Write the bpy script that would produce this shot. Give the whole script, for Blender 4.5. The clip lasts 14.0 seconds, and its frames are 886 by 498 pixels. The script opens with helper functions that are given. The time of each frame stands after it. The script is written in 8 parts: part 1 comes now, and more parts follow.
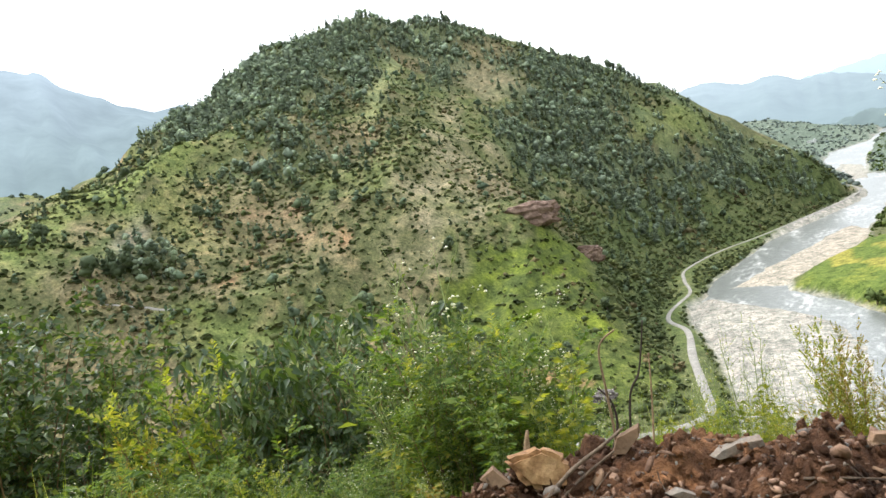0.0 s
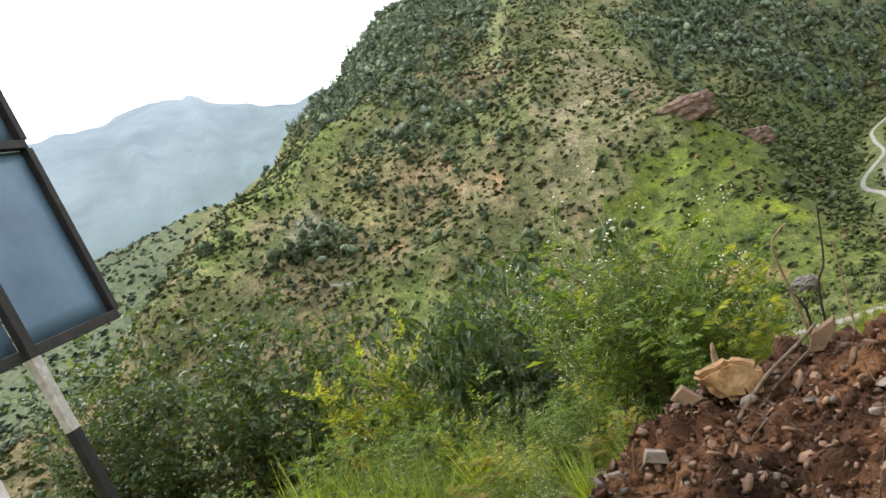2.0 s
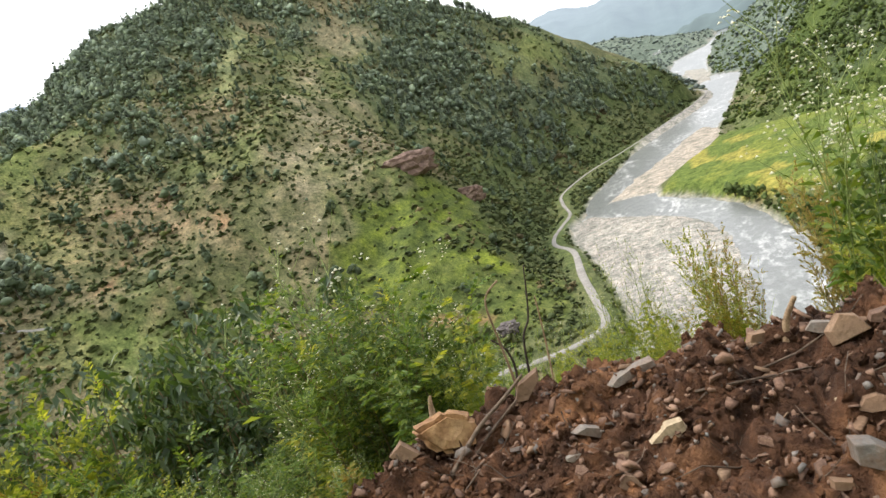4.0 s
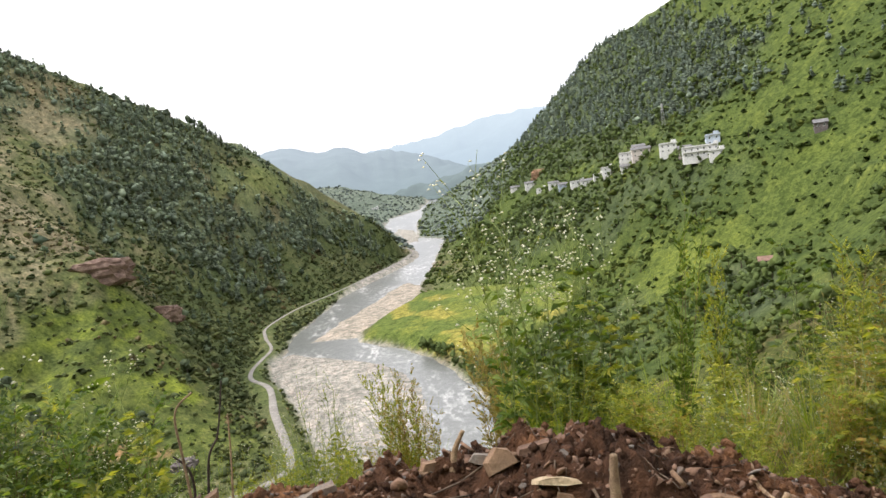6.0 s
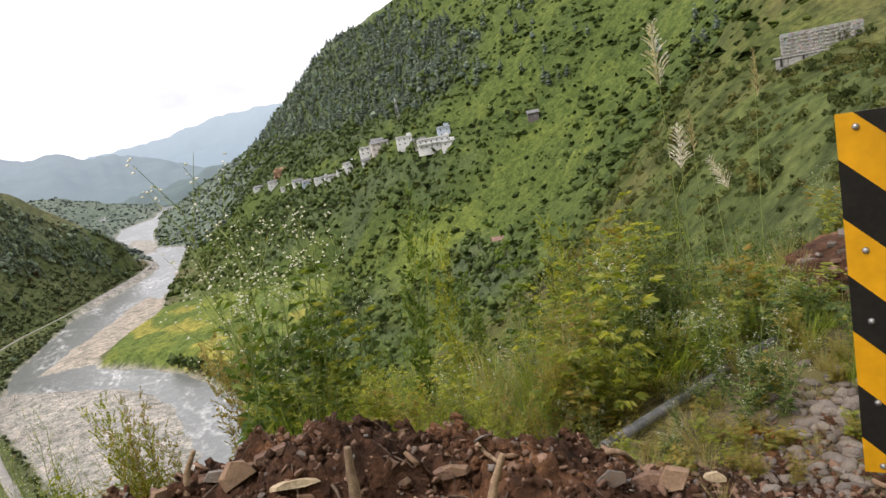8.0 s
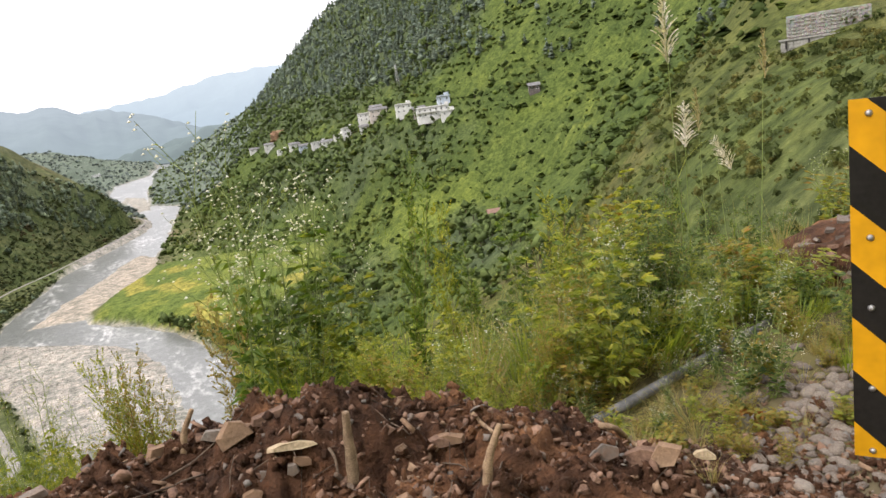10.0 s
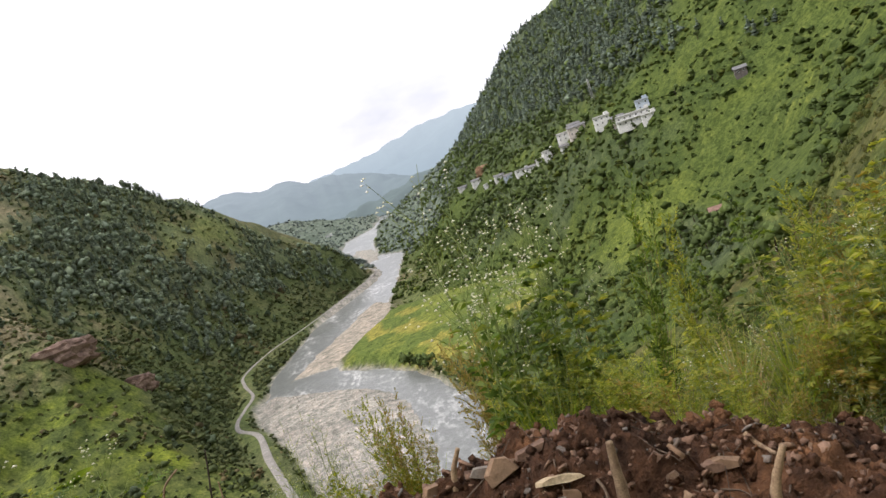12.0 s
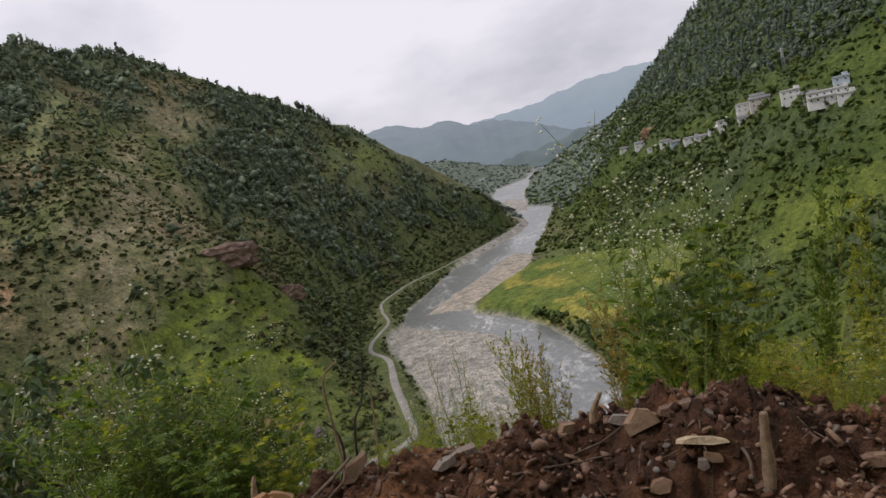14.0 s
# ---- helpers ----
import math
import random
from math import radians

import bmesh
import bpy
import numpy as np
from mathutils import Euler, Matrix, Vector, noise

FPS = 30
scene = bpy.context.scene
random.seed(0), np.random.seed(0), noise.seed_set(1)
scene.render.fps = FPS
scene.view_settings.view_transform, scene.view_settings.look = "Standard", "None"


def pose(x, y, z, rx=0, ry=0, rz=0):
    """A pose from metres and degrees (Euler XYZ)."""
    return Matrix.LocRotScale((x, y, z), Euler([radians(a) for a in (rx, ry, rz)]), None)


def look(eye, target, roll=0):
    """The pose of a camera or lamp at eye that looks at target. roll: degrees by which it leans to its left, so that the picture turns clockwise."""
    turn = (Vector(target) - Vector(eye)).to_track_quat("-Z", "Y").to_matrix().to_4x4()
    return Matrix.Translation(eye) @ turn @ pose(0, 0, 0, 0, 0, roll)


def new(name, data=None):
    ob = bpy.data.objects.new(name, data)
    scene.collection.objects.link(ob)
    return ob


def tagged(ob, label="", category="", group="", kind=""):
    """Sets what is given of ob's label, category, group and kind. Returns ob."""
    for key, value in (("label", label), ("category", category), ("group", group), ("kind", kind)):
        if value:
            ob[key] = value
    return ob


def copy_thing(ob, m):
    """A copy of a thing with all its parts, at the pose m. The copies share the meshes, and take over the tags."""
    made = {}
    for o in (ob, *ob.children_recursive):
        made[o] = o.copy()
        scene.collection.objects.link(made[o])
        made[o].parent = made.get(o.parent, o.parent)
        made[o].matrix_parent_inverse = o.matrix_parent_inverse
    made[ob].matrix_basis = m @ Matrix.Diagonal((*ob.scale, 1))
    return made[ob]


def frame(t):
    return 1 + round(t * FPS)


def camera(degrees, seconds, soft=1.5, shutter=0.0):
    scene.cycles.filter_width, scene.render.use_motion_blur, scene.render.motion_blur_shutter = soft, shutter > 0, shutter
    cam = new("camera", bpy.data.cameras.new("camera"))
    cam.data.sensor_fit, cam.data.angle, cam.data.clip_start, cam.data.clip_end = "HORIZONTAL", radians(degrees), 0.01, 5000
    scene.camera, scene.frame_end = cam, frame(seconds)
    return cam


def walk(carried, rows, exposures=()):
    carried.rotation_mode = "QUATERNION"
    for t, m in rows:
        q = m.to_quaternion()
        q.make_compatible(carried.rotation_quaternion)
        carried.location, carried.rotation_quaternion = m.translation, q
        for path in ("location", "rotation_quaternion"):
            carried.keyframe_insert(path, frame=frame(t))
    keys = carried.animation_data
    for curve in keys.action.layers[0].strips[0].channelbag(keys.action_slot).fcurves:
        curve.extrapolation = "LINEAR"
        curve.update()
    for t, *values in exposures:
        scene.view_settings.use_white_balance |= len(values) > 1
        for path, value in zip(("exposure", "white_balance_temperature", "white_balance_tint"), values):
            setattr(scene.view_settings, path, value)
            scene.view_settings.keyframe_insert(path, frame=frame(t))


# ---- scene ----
EXPOSURES = [(0.0, 0.78, 6200, 9), (0.5, 0.82, 6250, 9), (1.0, 0.77, 6300, 9), (1.5, 0.7, 6300, 10), (2.2, 0.66, 6350, 11), (4.5, 0.54, 6400, 13), (5.0, 0.8, 6450, 14), (5.5, 0.76, 6450, 14), (6.0, 0.4, 6450, 15), (6.5, 0.0, 6450, 16), (7.0, 0.05, 6450, 17),
             (7.5, 0.08, 6450, 17), (10.0, 0.38, 6550, 17), (11.0, 0.28, 6450, 17), (12.5, -0.17, 6400, 16), (13.0, -0.42, 6350, 17), (13.5, -0.6, 6350, 18), (14.0, -0.68, 6350, 19)]
cam = camera(63.64, 14.0)
walk(cam, [
    (0.0, pose(-0.028, -0.008, 1.543, 84.54, 12.04, 29.85)),
    (0.5, pose(-0.028, -0.012, 1.543, 82.58, 14.49, 33.04)),
    (1.0, pose(-0.014, -0.009, 1.558, 82.65, 20.31, 40.51)),
    (1.5, pose(0.002, -0.012, 1.560, 83.91, 25.21, 47.34)),
    (2.0, pose(0.024, 0.014, 1.562, 83.44, 25.83, 41.93)),
    (2.2, pose(0.023, 0.034, 1.562, 82.90, 26.08, 38.19)),
    (4.3, pose(-0.022, 0.119, 1.559, 77.38, 20.22, 15.35)),
    (4.5, pose(-0.008, 0.119, 1.555, 76.96, 20.09, 12.27)),
    (5.0, pose(0.001, 0.084, 1.534, 75.05, 16.42, 2.95)),
    (5.5, pose(-0.001, 0.003, 1.552, 81.66, 11.40, -2.11)),
    (6.0, pose(-0.015, -0.017, 1.543, 83.17, 8.58, -3.14)),
    (6.5, pose(-0.012, -0.022, 1.516, 76.28, 9.68, -6.62)),
    (7.0, pose(0.044, -0.039, 1.531, 77.66, 10.59, -14.56)),
    (7.5, pose(0.090, -0.037, 1.531, 78.59, 10.52, -22.76)),
    (7.7, pose(0.084, -0.032, 1.531, 78.96, 10.50, -23.33)),
    (8.75, pose(0.075, -0.027, 1.533, 79.78, 11.37, -25.01)),
    (9.8, pose(0.065, -0.022, 1.535, 77.84, 9.44, -24.35)),
    (10.0, pose(0.053, -0.014, 1.535, 77.01, 8.36, -23.80)),
    (10.5, pose(-0.008, 0.000, 1.545, 74.87, 9.05, -13.32)),
    (11.0, pose(-0.006, -0.002, 1.548, 76.52, 10.29, -13.12)),
    (11.5, pose(-0.027, -0.000, 1.551, 81.03, 14.04, -6.76)),
    (12.0, pose(0.005, 0.001, 1.571, 82.74, 19.55, -7.85)),
    (12.5, pose(-0.008, -0.008, 1.564, 82.62, 22.27, -13.63)),
    (13.0, pose(-0.024, -0.021, 1.563, 84.95, 22.29, -10.40)),
    (13.5, pose(-0.049, -0.038, 1.567, 84.46, 17.93, 0.28)),
    (14.0, pose(-0.080, -0.043, 1.544, 82.35, 12.66, 5.31)),
], EXPOSURES)

# ---- sky and sun: bright overcast, the light comes from behind the cloud ahead and to the left ----
SUN_AZ, SUN_EL = radians(-98), radians(50)
world = bpy.data.worlds.new("sky")
scene.world = world
world.use_nodes = True
wn, wl = world.node_tree.nodes, world.node_tree.links
sky = wn.new("ShaderNodeTexSky")
sky.sky_type = "NISHITA"
sky.sun_disc = False
sky.sun_elevation, sky.sun_rotation = SUN_EL, SUN_AZ
sky.dust_density, sky.air_density = 3.0, 1.0
bg = wn["Background"]
bg.inputs["Strength"].default_value = 0.15
# a cloud deck over the whole sky: soft white with grey undersides
geo = wn.new("ShaderNodeTexCoord")
stretch = wn.new("ShaderNodeMapping")
stretch.inputs["Scale"].default_value = (1.5, 1.5, 3.0)
cloud = wn.new("ShaderNodeTexNoise")
cloud.inputs["Scale"].default_value, cloud.inputs["Detail"].default_value = 1.3, 6.0
cloud.inputs["Roughness"].default_value = 0.55
cramp = wn.new("ShaderNodeValToRGB")
cramp.color_ramp.elements[0].position, cramp.color_ramp.elements[0].color = 0.34, (5.6, 5.8, 6.2, 1)
cramp.color_ramp.elements[1].position, cramp.color_ramp.elements[1].color = 0.56, (9.6, 9.6, 9.7, 1)
cmix = wn.new("ShaderNodeMix")
cmix.data_type = "RGBA"
cmix.inputs["Factor"].default_value = 0.9
wl.new(geo.outputs["Generated"], stretch.inputs["Vector"])
wl.new(stretch.outputs["Vector"], cloud.inputs["Vector"])
wl.new(cloud.outputs["Fac"], cramp.inputs["Fac"])
wl.new(sky.outputs["Color"], cmix.inputs["A"])
wl.new(cramp.outputs["Color"], cmix.inputs["B"])
wl.new(cmix.outputs["Result"], bg.inputs["Color"])

sun_data = bpy.data.lights.new("sun", "SUN")
sun_data.energy, sun_data.angle, sun_data.color = 2.0, radians(10), (1.0, 0.95, 0.86)
sun = new("sun", sun_data)
toward = Vector((math.sin(SUN_AZ) * math.cos(SUN_EL), math.cos(SUN_AZ) * math.cos(SUN_EL), math.sin(SUN_EL)))
sun.matrix_world = look(toward * 50, (0, 0, 0))


# ---- small tools ----
def mesh_from(name, verts, faces):
    """One mesh from arrays of places and of equal-sided faces."""
    verts, faces = np.asarray(verts, np.float32), np.asarray(faces, np.int32)
    me = bpy.data.meshes.new(name)
    n, k = faces.shape
    me.vertices.add(len(verts))
    me.vertices.foreach_set("co", verts.ravel())
    me.loops.add(n * k)
    me.loops.foreach_set("vertex_index", faces.ravel())
    me.polygons.add(n)
    me.polygons.foreach_set("loop_start", np.arange(0, n * k, k, dtype=np.int32))
    me.update(calc_edges=True)
    return me


def smooth(me):
    me.polygons.foreach_set("use_smooth", np.ones(len(me.polygons), dtype=bool))
    return me


def paint(me, rgb, name="cover"):
    """A land-cover colour for every vertex."""
    at = me.color_attributes.new(name, "FLOAT_COLOR", "POINT")
    at.data.foreach_set("color", np.hstack([rgb, np.ones((len(rgb), 1))]).astype(np.float32).ravel())


def empty(name, place=(0, 0, 0)):
    ob = new(name)
    ob.matrix_basis = Matrix.Translation(place)
    return ob


def part(name, bm, material, parent=None, label="", flat=False):
    """Links a bmesh, or a mesh, as one object under its thing."""
    if isinstance(bm, bpy.types.Mesh):
        me = bm
    else:
        me = bpy.data.meshes.new(name)
        bm.to_mesh(me)
        bm.free()
    if not flat:
        smooth(me)
    if material:
        me.materials.append(material)
    ob = new(name, me)
    if parent:
        ob.parent = parent
    return tagged(ob, label) if label else ob


def smoothstep(a, b, x):
    t = np.clip((x - a) / (b - a), 0, 1)
    return t * t * (3 - 2 * t)


def hash2(i, j, seed):
    v = np.sin(i * 127.1 + j * 311.7 + seed * 74.7) * 43758.5453
    return v - np.floor(v)


def vnoise(x, y, seed=0):
    """Smooth value noise, -1 to 1."""
    i, j = np.floor(x), np.floor(y)
    u, v = x - i, y - j
    u, v = u * u * u * (u * (u * 6 - 15) + 10), v * v * v * (v * (v * 6 - 15) + 10)
    a, b = hash2(i, j, seed), hash2(i + 1, j, seed)
    c, d = hash2(i, j + 1, seed), hash2(i + 1, j + 1, seed)
    return 2 * ((a * (1 - u) + b * u) * (1 - v) + (c * (1 - u) + d * u) * v) - 1


def fbm(x, y, seed=0, octaves=4, gain=0.5):
    s, w = 0.0, 1.0
    for k in range(octaves):
        s = s + w * vnoise(x + 17.3 * k, y - 9.1 * k, seed + k)
        x, y, w = x * 2.03, y * 2.03, w * gain
    return s


# ---- materials ----
def shader(name):
    m = bpy.data.materials.new(name)
    m.use_nodes = True
    nt = m.node_tree
    return m, nt.nodes, nt.links, nt.nodes["Principled BSDF"]


def ramp(nodes, stops):
    r = nodes.new("ShaderNodeValToRGB")
    el = r.color_ramp.elements
    while len(el) < len(stops):
        el.new(0.5)
    for e, (p, c) in zip(el, stops):
        e.position, e.color = p, (*c, 1)
    return r


def noise_node(nodes, links, scale, detail=4.0, rough=0.55, vec=None):
    n = nodes.new("ShaderNodeTexNoise")
    n.inputs["Scale"].default_value, n.inputs["Detail"].default_value, n.inputs["Roughness"].default_value = scale, detail, rough
    if vec:
        links.new(vec, n.inputs["Vector"])
    return n


def multiply(nodes, links, a, b, mode="MULTIPLY", fac=1.0):
    m = nodes.new("ShaderNodeMix")
    m.data_type, m.blend_type = "RGBA", mode
    m.inputs["Factor"].default_value = fac
    links.new(a, m.inputs["A"])
    links.new(b, m.inputs["B"])
    return m.outputs["Result"]


def bump(nodes, links, bsdf, height, strength, distance):
    b = nodes.new("ShaderNodeBump")
    b.inputs["Strength"].default_value, b.inputs["Distance"].default_value = strength, distance
    links.new(height, b.inputs["Height"])
    links.new(b.outputs["Normal"], bsdf.inputs["Normal"])


def grainy(name, stops, scale, rough=0.85, bump_by=0.0, vary=0.0, fine=8.0, spec=0.3, coords="Object", metal=0.0, dust=0.0):
    """A surface whose colour wanders between stops at two scales, with relief; vary: how far single pieces differ."""
    m, n, l, b = shader(name)
    tc = n.new("ShaderNodeTexCoord")
    big = noise_node(n, l, scale, 5, 0.6, tc.outputs[coords])
    r = ramp(n, stops)
    l.new(big.outputs["Fac"], r.inputs["Fac"])
    small = noise_node(n, l, scale * fine, 4, 0.65, tc.outputs[coords])
    sr = ramp(n, [(0.25, (0.62, 0.62, 0.62)), (0.75, (1.25, 1.25, 1.25))])
    l.new(small.outputs["Fac"], sr.inputs["Fac"])
    col = multiply(n, l, r.outputs["Color"], sr.outputs["Color"])
    if vary:
        info, isl = n.new("ShaderNodeObjectInfo"), n.new("ShaderNodeNewGeometry")
        add = n.new("ShaderNodeMath")
        add.operation = "ADD"
        l.new(info.outputs["Random"], add.inputs[0])
        l.new(isl.outputs["Random Per Island"], add.inputs[1])
        fr = n.new("ShaderNodeMath")
        fr.operation = "FRACT"
        l.new(add.outputs[0], fr.inputs[0])
        vr = ramp(n, [(0.0, (1 - vary, 1 - vary, 1 - vary)), (0.5, (1, 1 - vary * 0.15, 1 - vary * 0.3)), (1.0, (1 + vary, 1 + vary, 1 + vary * 0.9))])
        l.new(fr.outputs[0], vr.inputs["Fac"])
        col = multiply(n, l, col, vr.outputs["Color"])
    if dust:
        # red earth clinging in patches
        smear = noise_node(n, l, scale * 2.2, 5, 0.7, tc.outputs[coords])
        lim = ramp(n, [(0.40, (0, 0, 0)), (0.62, (dust, dust, dust))])
        l.new(smear.outputs["Fac"], lim.inputs["Fac"])
        mx = n.new("ShaderNodeMix")
        mx.data_type = "RGBA"
        mx.inputs["B"].default_value = (0.15, 0.085, 0.05, 1)
        l.new(lim.outputs["Color"], mx.inputs["Factor"])
        l.new(col, mx.inputs["A"])
        col = mx.outputs["Result"]
    l.new(col, b.inputs["Base Color"])
    b.inputs["Roughness"].default_value, b.inputs["Specular IOR Level"].default_value, b.inputs["Metallic"].default_value = rough, spec, metal
    if bump_by:
        bump(n, l, b, small.outputs["Fac"], 0.7, bump_by)
    return m


def leafy(name, stops, through_light=0.35, rough=0.55, spec=0.35):
    """Leaves: each leaf or clump takes its own tint, and some light passes through."""
    m, n, l, b = shader(name)
    isl, info = n.new("ShaderNodeNewGeometry"), n.new("ShaderNodeObjectInfo")
    add, fr = n.new("ShaderNodeMath"), n.new("ShaderNodeMath")
    add.operation, fr.operation = "ADD", "FRACT"
    l.new(isl.outputs["Random Per Island"], add.inputs[0])
    l.new(info.outputs["Random"], add.inputs[1])
    l.new(add.outputs[0], fr.inputs[0])
    r = ramp(n, stops)
    l.new(fr.outputs[0], r.inputs["Fac"])
    l.new(r.outputs["Color"], b.inputs["Base Color"])
    b.inputs["Roughness"].default_value, b.inputs["Specular IOR Level"].default_value = rough, spec
    if through_light:
        t, mx = n.new("ShaderNodeBsdfTranslucent"), n.new("ShaderNodeMixShader")
        br = multiply(n, l, r.outputs["Color"], ramp(n, [(0.0, (1.6, 1.52, 0.55)), (1.0, (1.6, 1.52, 0.55))]).outputs["Color"])
        l.new(br, t.inputs["Color"])
        mx.inputs["Fac"].default_value = through_light
        l.new(b.outputs["BSDF"], mx.inputs[1])
        l.new(t.outputs["BSDF"], mx.inputs[2])
        l.new(mx.outputs["Shader"], n["Material Output"].inputs["Surface"])
    return m


def cover_material(name, coarse, fine, bump_by):
    """Ground: the land-cover colour of the sheet, broken up by grain at two scales."""
    m, n, l, b = shader(name)
    at = n.new("ShaderNodeVertexColor")
    at.layer_name = "cover"
    tc = n.new("ShaderNodeTexCoord")
    a1, a2 = noise_node(n, l, coarse, 5, 0.65, tc.outputs["Object"]), noise_node(n, l, fine, 4, 0.7, tc.outputs["Object"])
    r1 = ramp(n, [(0.36, (0.58, 0.63, 0.58)), (0.5, (0.98, 1.0, 0.97)), (0.66, (1.38, 1.30, 1.22))])
    r2 = ramp(n, [(0.36, (0.58, 0.62, 0.58)), (0.64, (1.34, 1.30, 1.28))])
    l.new(a1.outputs["Fac"], r1.inputs["Fac"])
    l.new(a2.outputs["Fac"], r2.inputs["Fac"])
    col = multiply(n, l, multiply(n, l, at.outputs["Color"], r1.outputs["Color"]), r2.outputs["Color"])
    l.new(col, b.inputs["Base Color"])
    b.inputs["Roughness"].default_value, b.inputs["Specular IOR Level"].default_value = 0.95, 0.1
    bump(n, l, b, a2.outputs["Fac"], 0.8, bump_by)
    return m


M_GROUND = cover_material("ground_cover", 0.22, 0.8, 0.5)
M_TRACK = grainy("pale_track_dust", [(0.3, (0.25, 0.235, 0.21)), (0.7, (0.37, 0.35, 0.315))], 0.25, 0.9, 0.03)


def water_material():
    m, n, l, b = shader("silty_river_water")
    tc, mp = n.new("ShaderNodeTexCoord"), n.new("ShaderNodeMapping")
    mp.inputs["Scale"].default_value = (1.0, 0.45, 1.0)
    l.new(tc.outputs["Object"], mp.inputs["Vector"])
    waves = noise_node(n, l, 0.34, 5, 0.62, mp.outputs["Vector"])
    broad = noise_node(n, l, 0.055, 4, 0.6, mp.outputs["Vector"])
    foam = n.new("ShaderNodeMath")
    foam.operation = "MULTIPLY"
    fr = ramp(n, [(0.46, (0, 0, 0)), (0.66, (1, 1, 1))])
    br = ramp(n, [(0.46, (0.06, 0.06, 0.06)), (0.62, (1, 1, 1))])
    l.new(waves.outputs["Fac"], fr.inputs["Fac"])
    l.new(broad.outputs["Fac"], br.inputs["Fac"])
    l.new(fr.outputs["Color"], foam.inputs[0])
    l.new(br.outputs["Color"], foam.inputs[1])
    mix = n.new("ShaderNodeMix")
    mix.data_type = "RGBA"
    mix.inputs["A"].default_value, mix.inputs["B"].default_value = (0.155, 0.165, 0.15, 1), (0.66, 0.66, 0.63, 1)
    l.new(foam.outputs[0], mix.inputs["Factor"])
    l.new(mix.outputs["Result"], b.inputs["Base Color"])
    b.inputs["Roughness"].default_value = 0.28
    bump(n, l, b, waves.outputs["Fac"], 0.9, 0.5)
    return m


M_WATER = water_material()


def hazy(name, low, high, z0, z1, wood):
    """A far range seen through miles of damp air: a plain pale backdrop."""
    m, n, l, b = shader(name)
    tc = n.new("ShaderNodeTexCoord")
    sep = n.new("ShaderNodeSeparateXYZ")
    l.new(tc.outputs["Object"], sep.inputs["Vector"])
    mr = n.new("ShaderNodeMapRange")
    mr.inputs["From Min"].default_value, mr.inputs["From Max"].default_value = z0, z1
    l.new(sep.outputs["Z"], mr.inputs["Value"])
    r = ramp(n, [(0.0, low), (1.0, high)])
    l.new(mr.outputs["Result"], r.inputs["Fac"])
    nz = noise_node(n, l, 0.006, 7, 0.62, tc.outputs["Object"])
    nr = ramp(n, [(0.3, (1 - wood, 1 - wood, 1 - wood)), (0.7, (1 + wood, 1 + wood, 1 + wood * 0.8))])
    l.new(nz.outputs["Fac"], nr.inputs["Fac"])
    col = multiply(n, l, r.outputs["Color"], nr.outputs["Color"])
    # the haze is painted in: the range glows with its own pale colour
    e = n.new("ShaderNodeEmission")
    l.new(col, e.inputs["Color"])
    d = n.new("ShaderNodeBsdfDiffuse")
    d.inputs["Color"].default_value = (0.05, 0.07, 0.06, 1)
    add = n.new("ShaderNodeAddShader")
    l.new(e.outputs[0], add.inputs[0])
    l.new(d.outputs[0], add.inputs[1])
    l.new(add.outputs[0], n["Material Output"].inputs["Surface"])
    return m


# ---- the lie of the land ----
RIVER_Z = -98.0


def polar(az, d, el):
    """A place from bearing, distance and angle of height, as a surveyor notes it from the roadside."""
    a = radians(az)
    return (d * math.sin(a), d * math.cos(a), 1.55 + d * math.tan(radians(el)))


HILL_RIDGE = [polar(*p) for p in (
    (-86, 300, -8), (-76, 330, -4), (-67, 370, 0.3), (-61, 430, 3.0), (-56, 490, 5.1), (-51.8, 545, 6.8), (-47, 600, 8.8), (-42, 645, 11.4),
    (-36.5, 675, 12.7), (-33, 685, 12.9), (-27.5, 690, 12.2), (-23, 695, 9.5), (-17.3, 705, 6.8), (-15, 715, 5.2), (-10.9, 740, 2.4),
    (-7.5, 765, -0.8), (-4, 795, -2.9), (-1.6, 820, -5.4))]
MIDDLE_SPUR = [polar(*p) for p in ((-31, 640, 9.5), (-28.6, 560, 5.6), (-27.5, 500, 2.6), (-25.5, 440, 0.0), (-23.5, 400, -3.0))]
SPUR_FOOT = [polar(*p) for p in ((-23, 376, -6.0), (-22, 330, -11.0), (-20, 285, -16.5))]
SIDE_STREAM = [(-60, 196, -97), (-102, 200, -95), (-150, 180, -88), (-220, 145, -74), (-320, 90, -58), (-460, 60, -45)]
HILL_FOOT = [(-118, 215, -94), (-100, 224, -94), (-66, 240, -94), (-70, 275, -94), (-92, 330, -93.5), (-108, 375, -93),
             (-112, 410, -93), (-118, 445, -93), (-130, 505, -92), (-114, 565, -93), (-90, 618, -93), (-56, 700, -93), (-28, 775, -93), (-15, 830, -94)]
LEFT_RISE = [(-560, 120, -40), (-620, 250, -20), (-700, 400, 20), (-600, 620, 10), (-900, 500, 90), (-1000, 250, 80), (-800, 0, 20), (-450, 560, 30)]
BEHIND_HILL = [(-330, 900, 40), (-180, 950, 10), (-60, 1000, -80), (-120, 1300, -70), (-140, 1700, -60), (-300, 1500, 20), (-500, 1100, 60),
               (-70, 880, -60), (-40, 1150, -93), (-90, 1500, -93), (-20, 1750, -95), (-200, 2100, -20)]
VILLAGE_LINE = [polar(*p) for p in ((8.3, 800, -3.2), (11.7, 690, -3.0), (14.1, 620, -3.1), (16.2, 565, -3.0), (18.3, 520, -2.4), (20.6, 485, -2.1), (24, 450, -2.6), (28, 425, -2.2))]
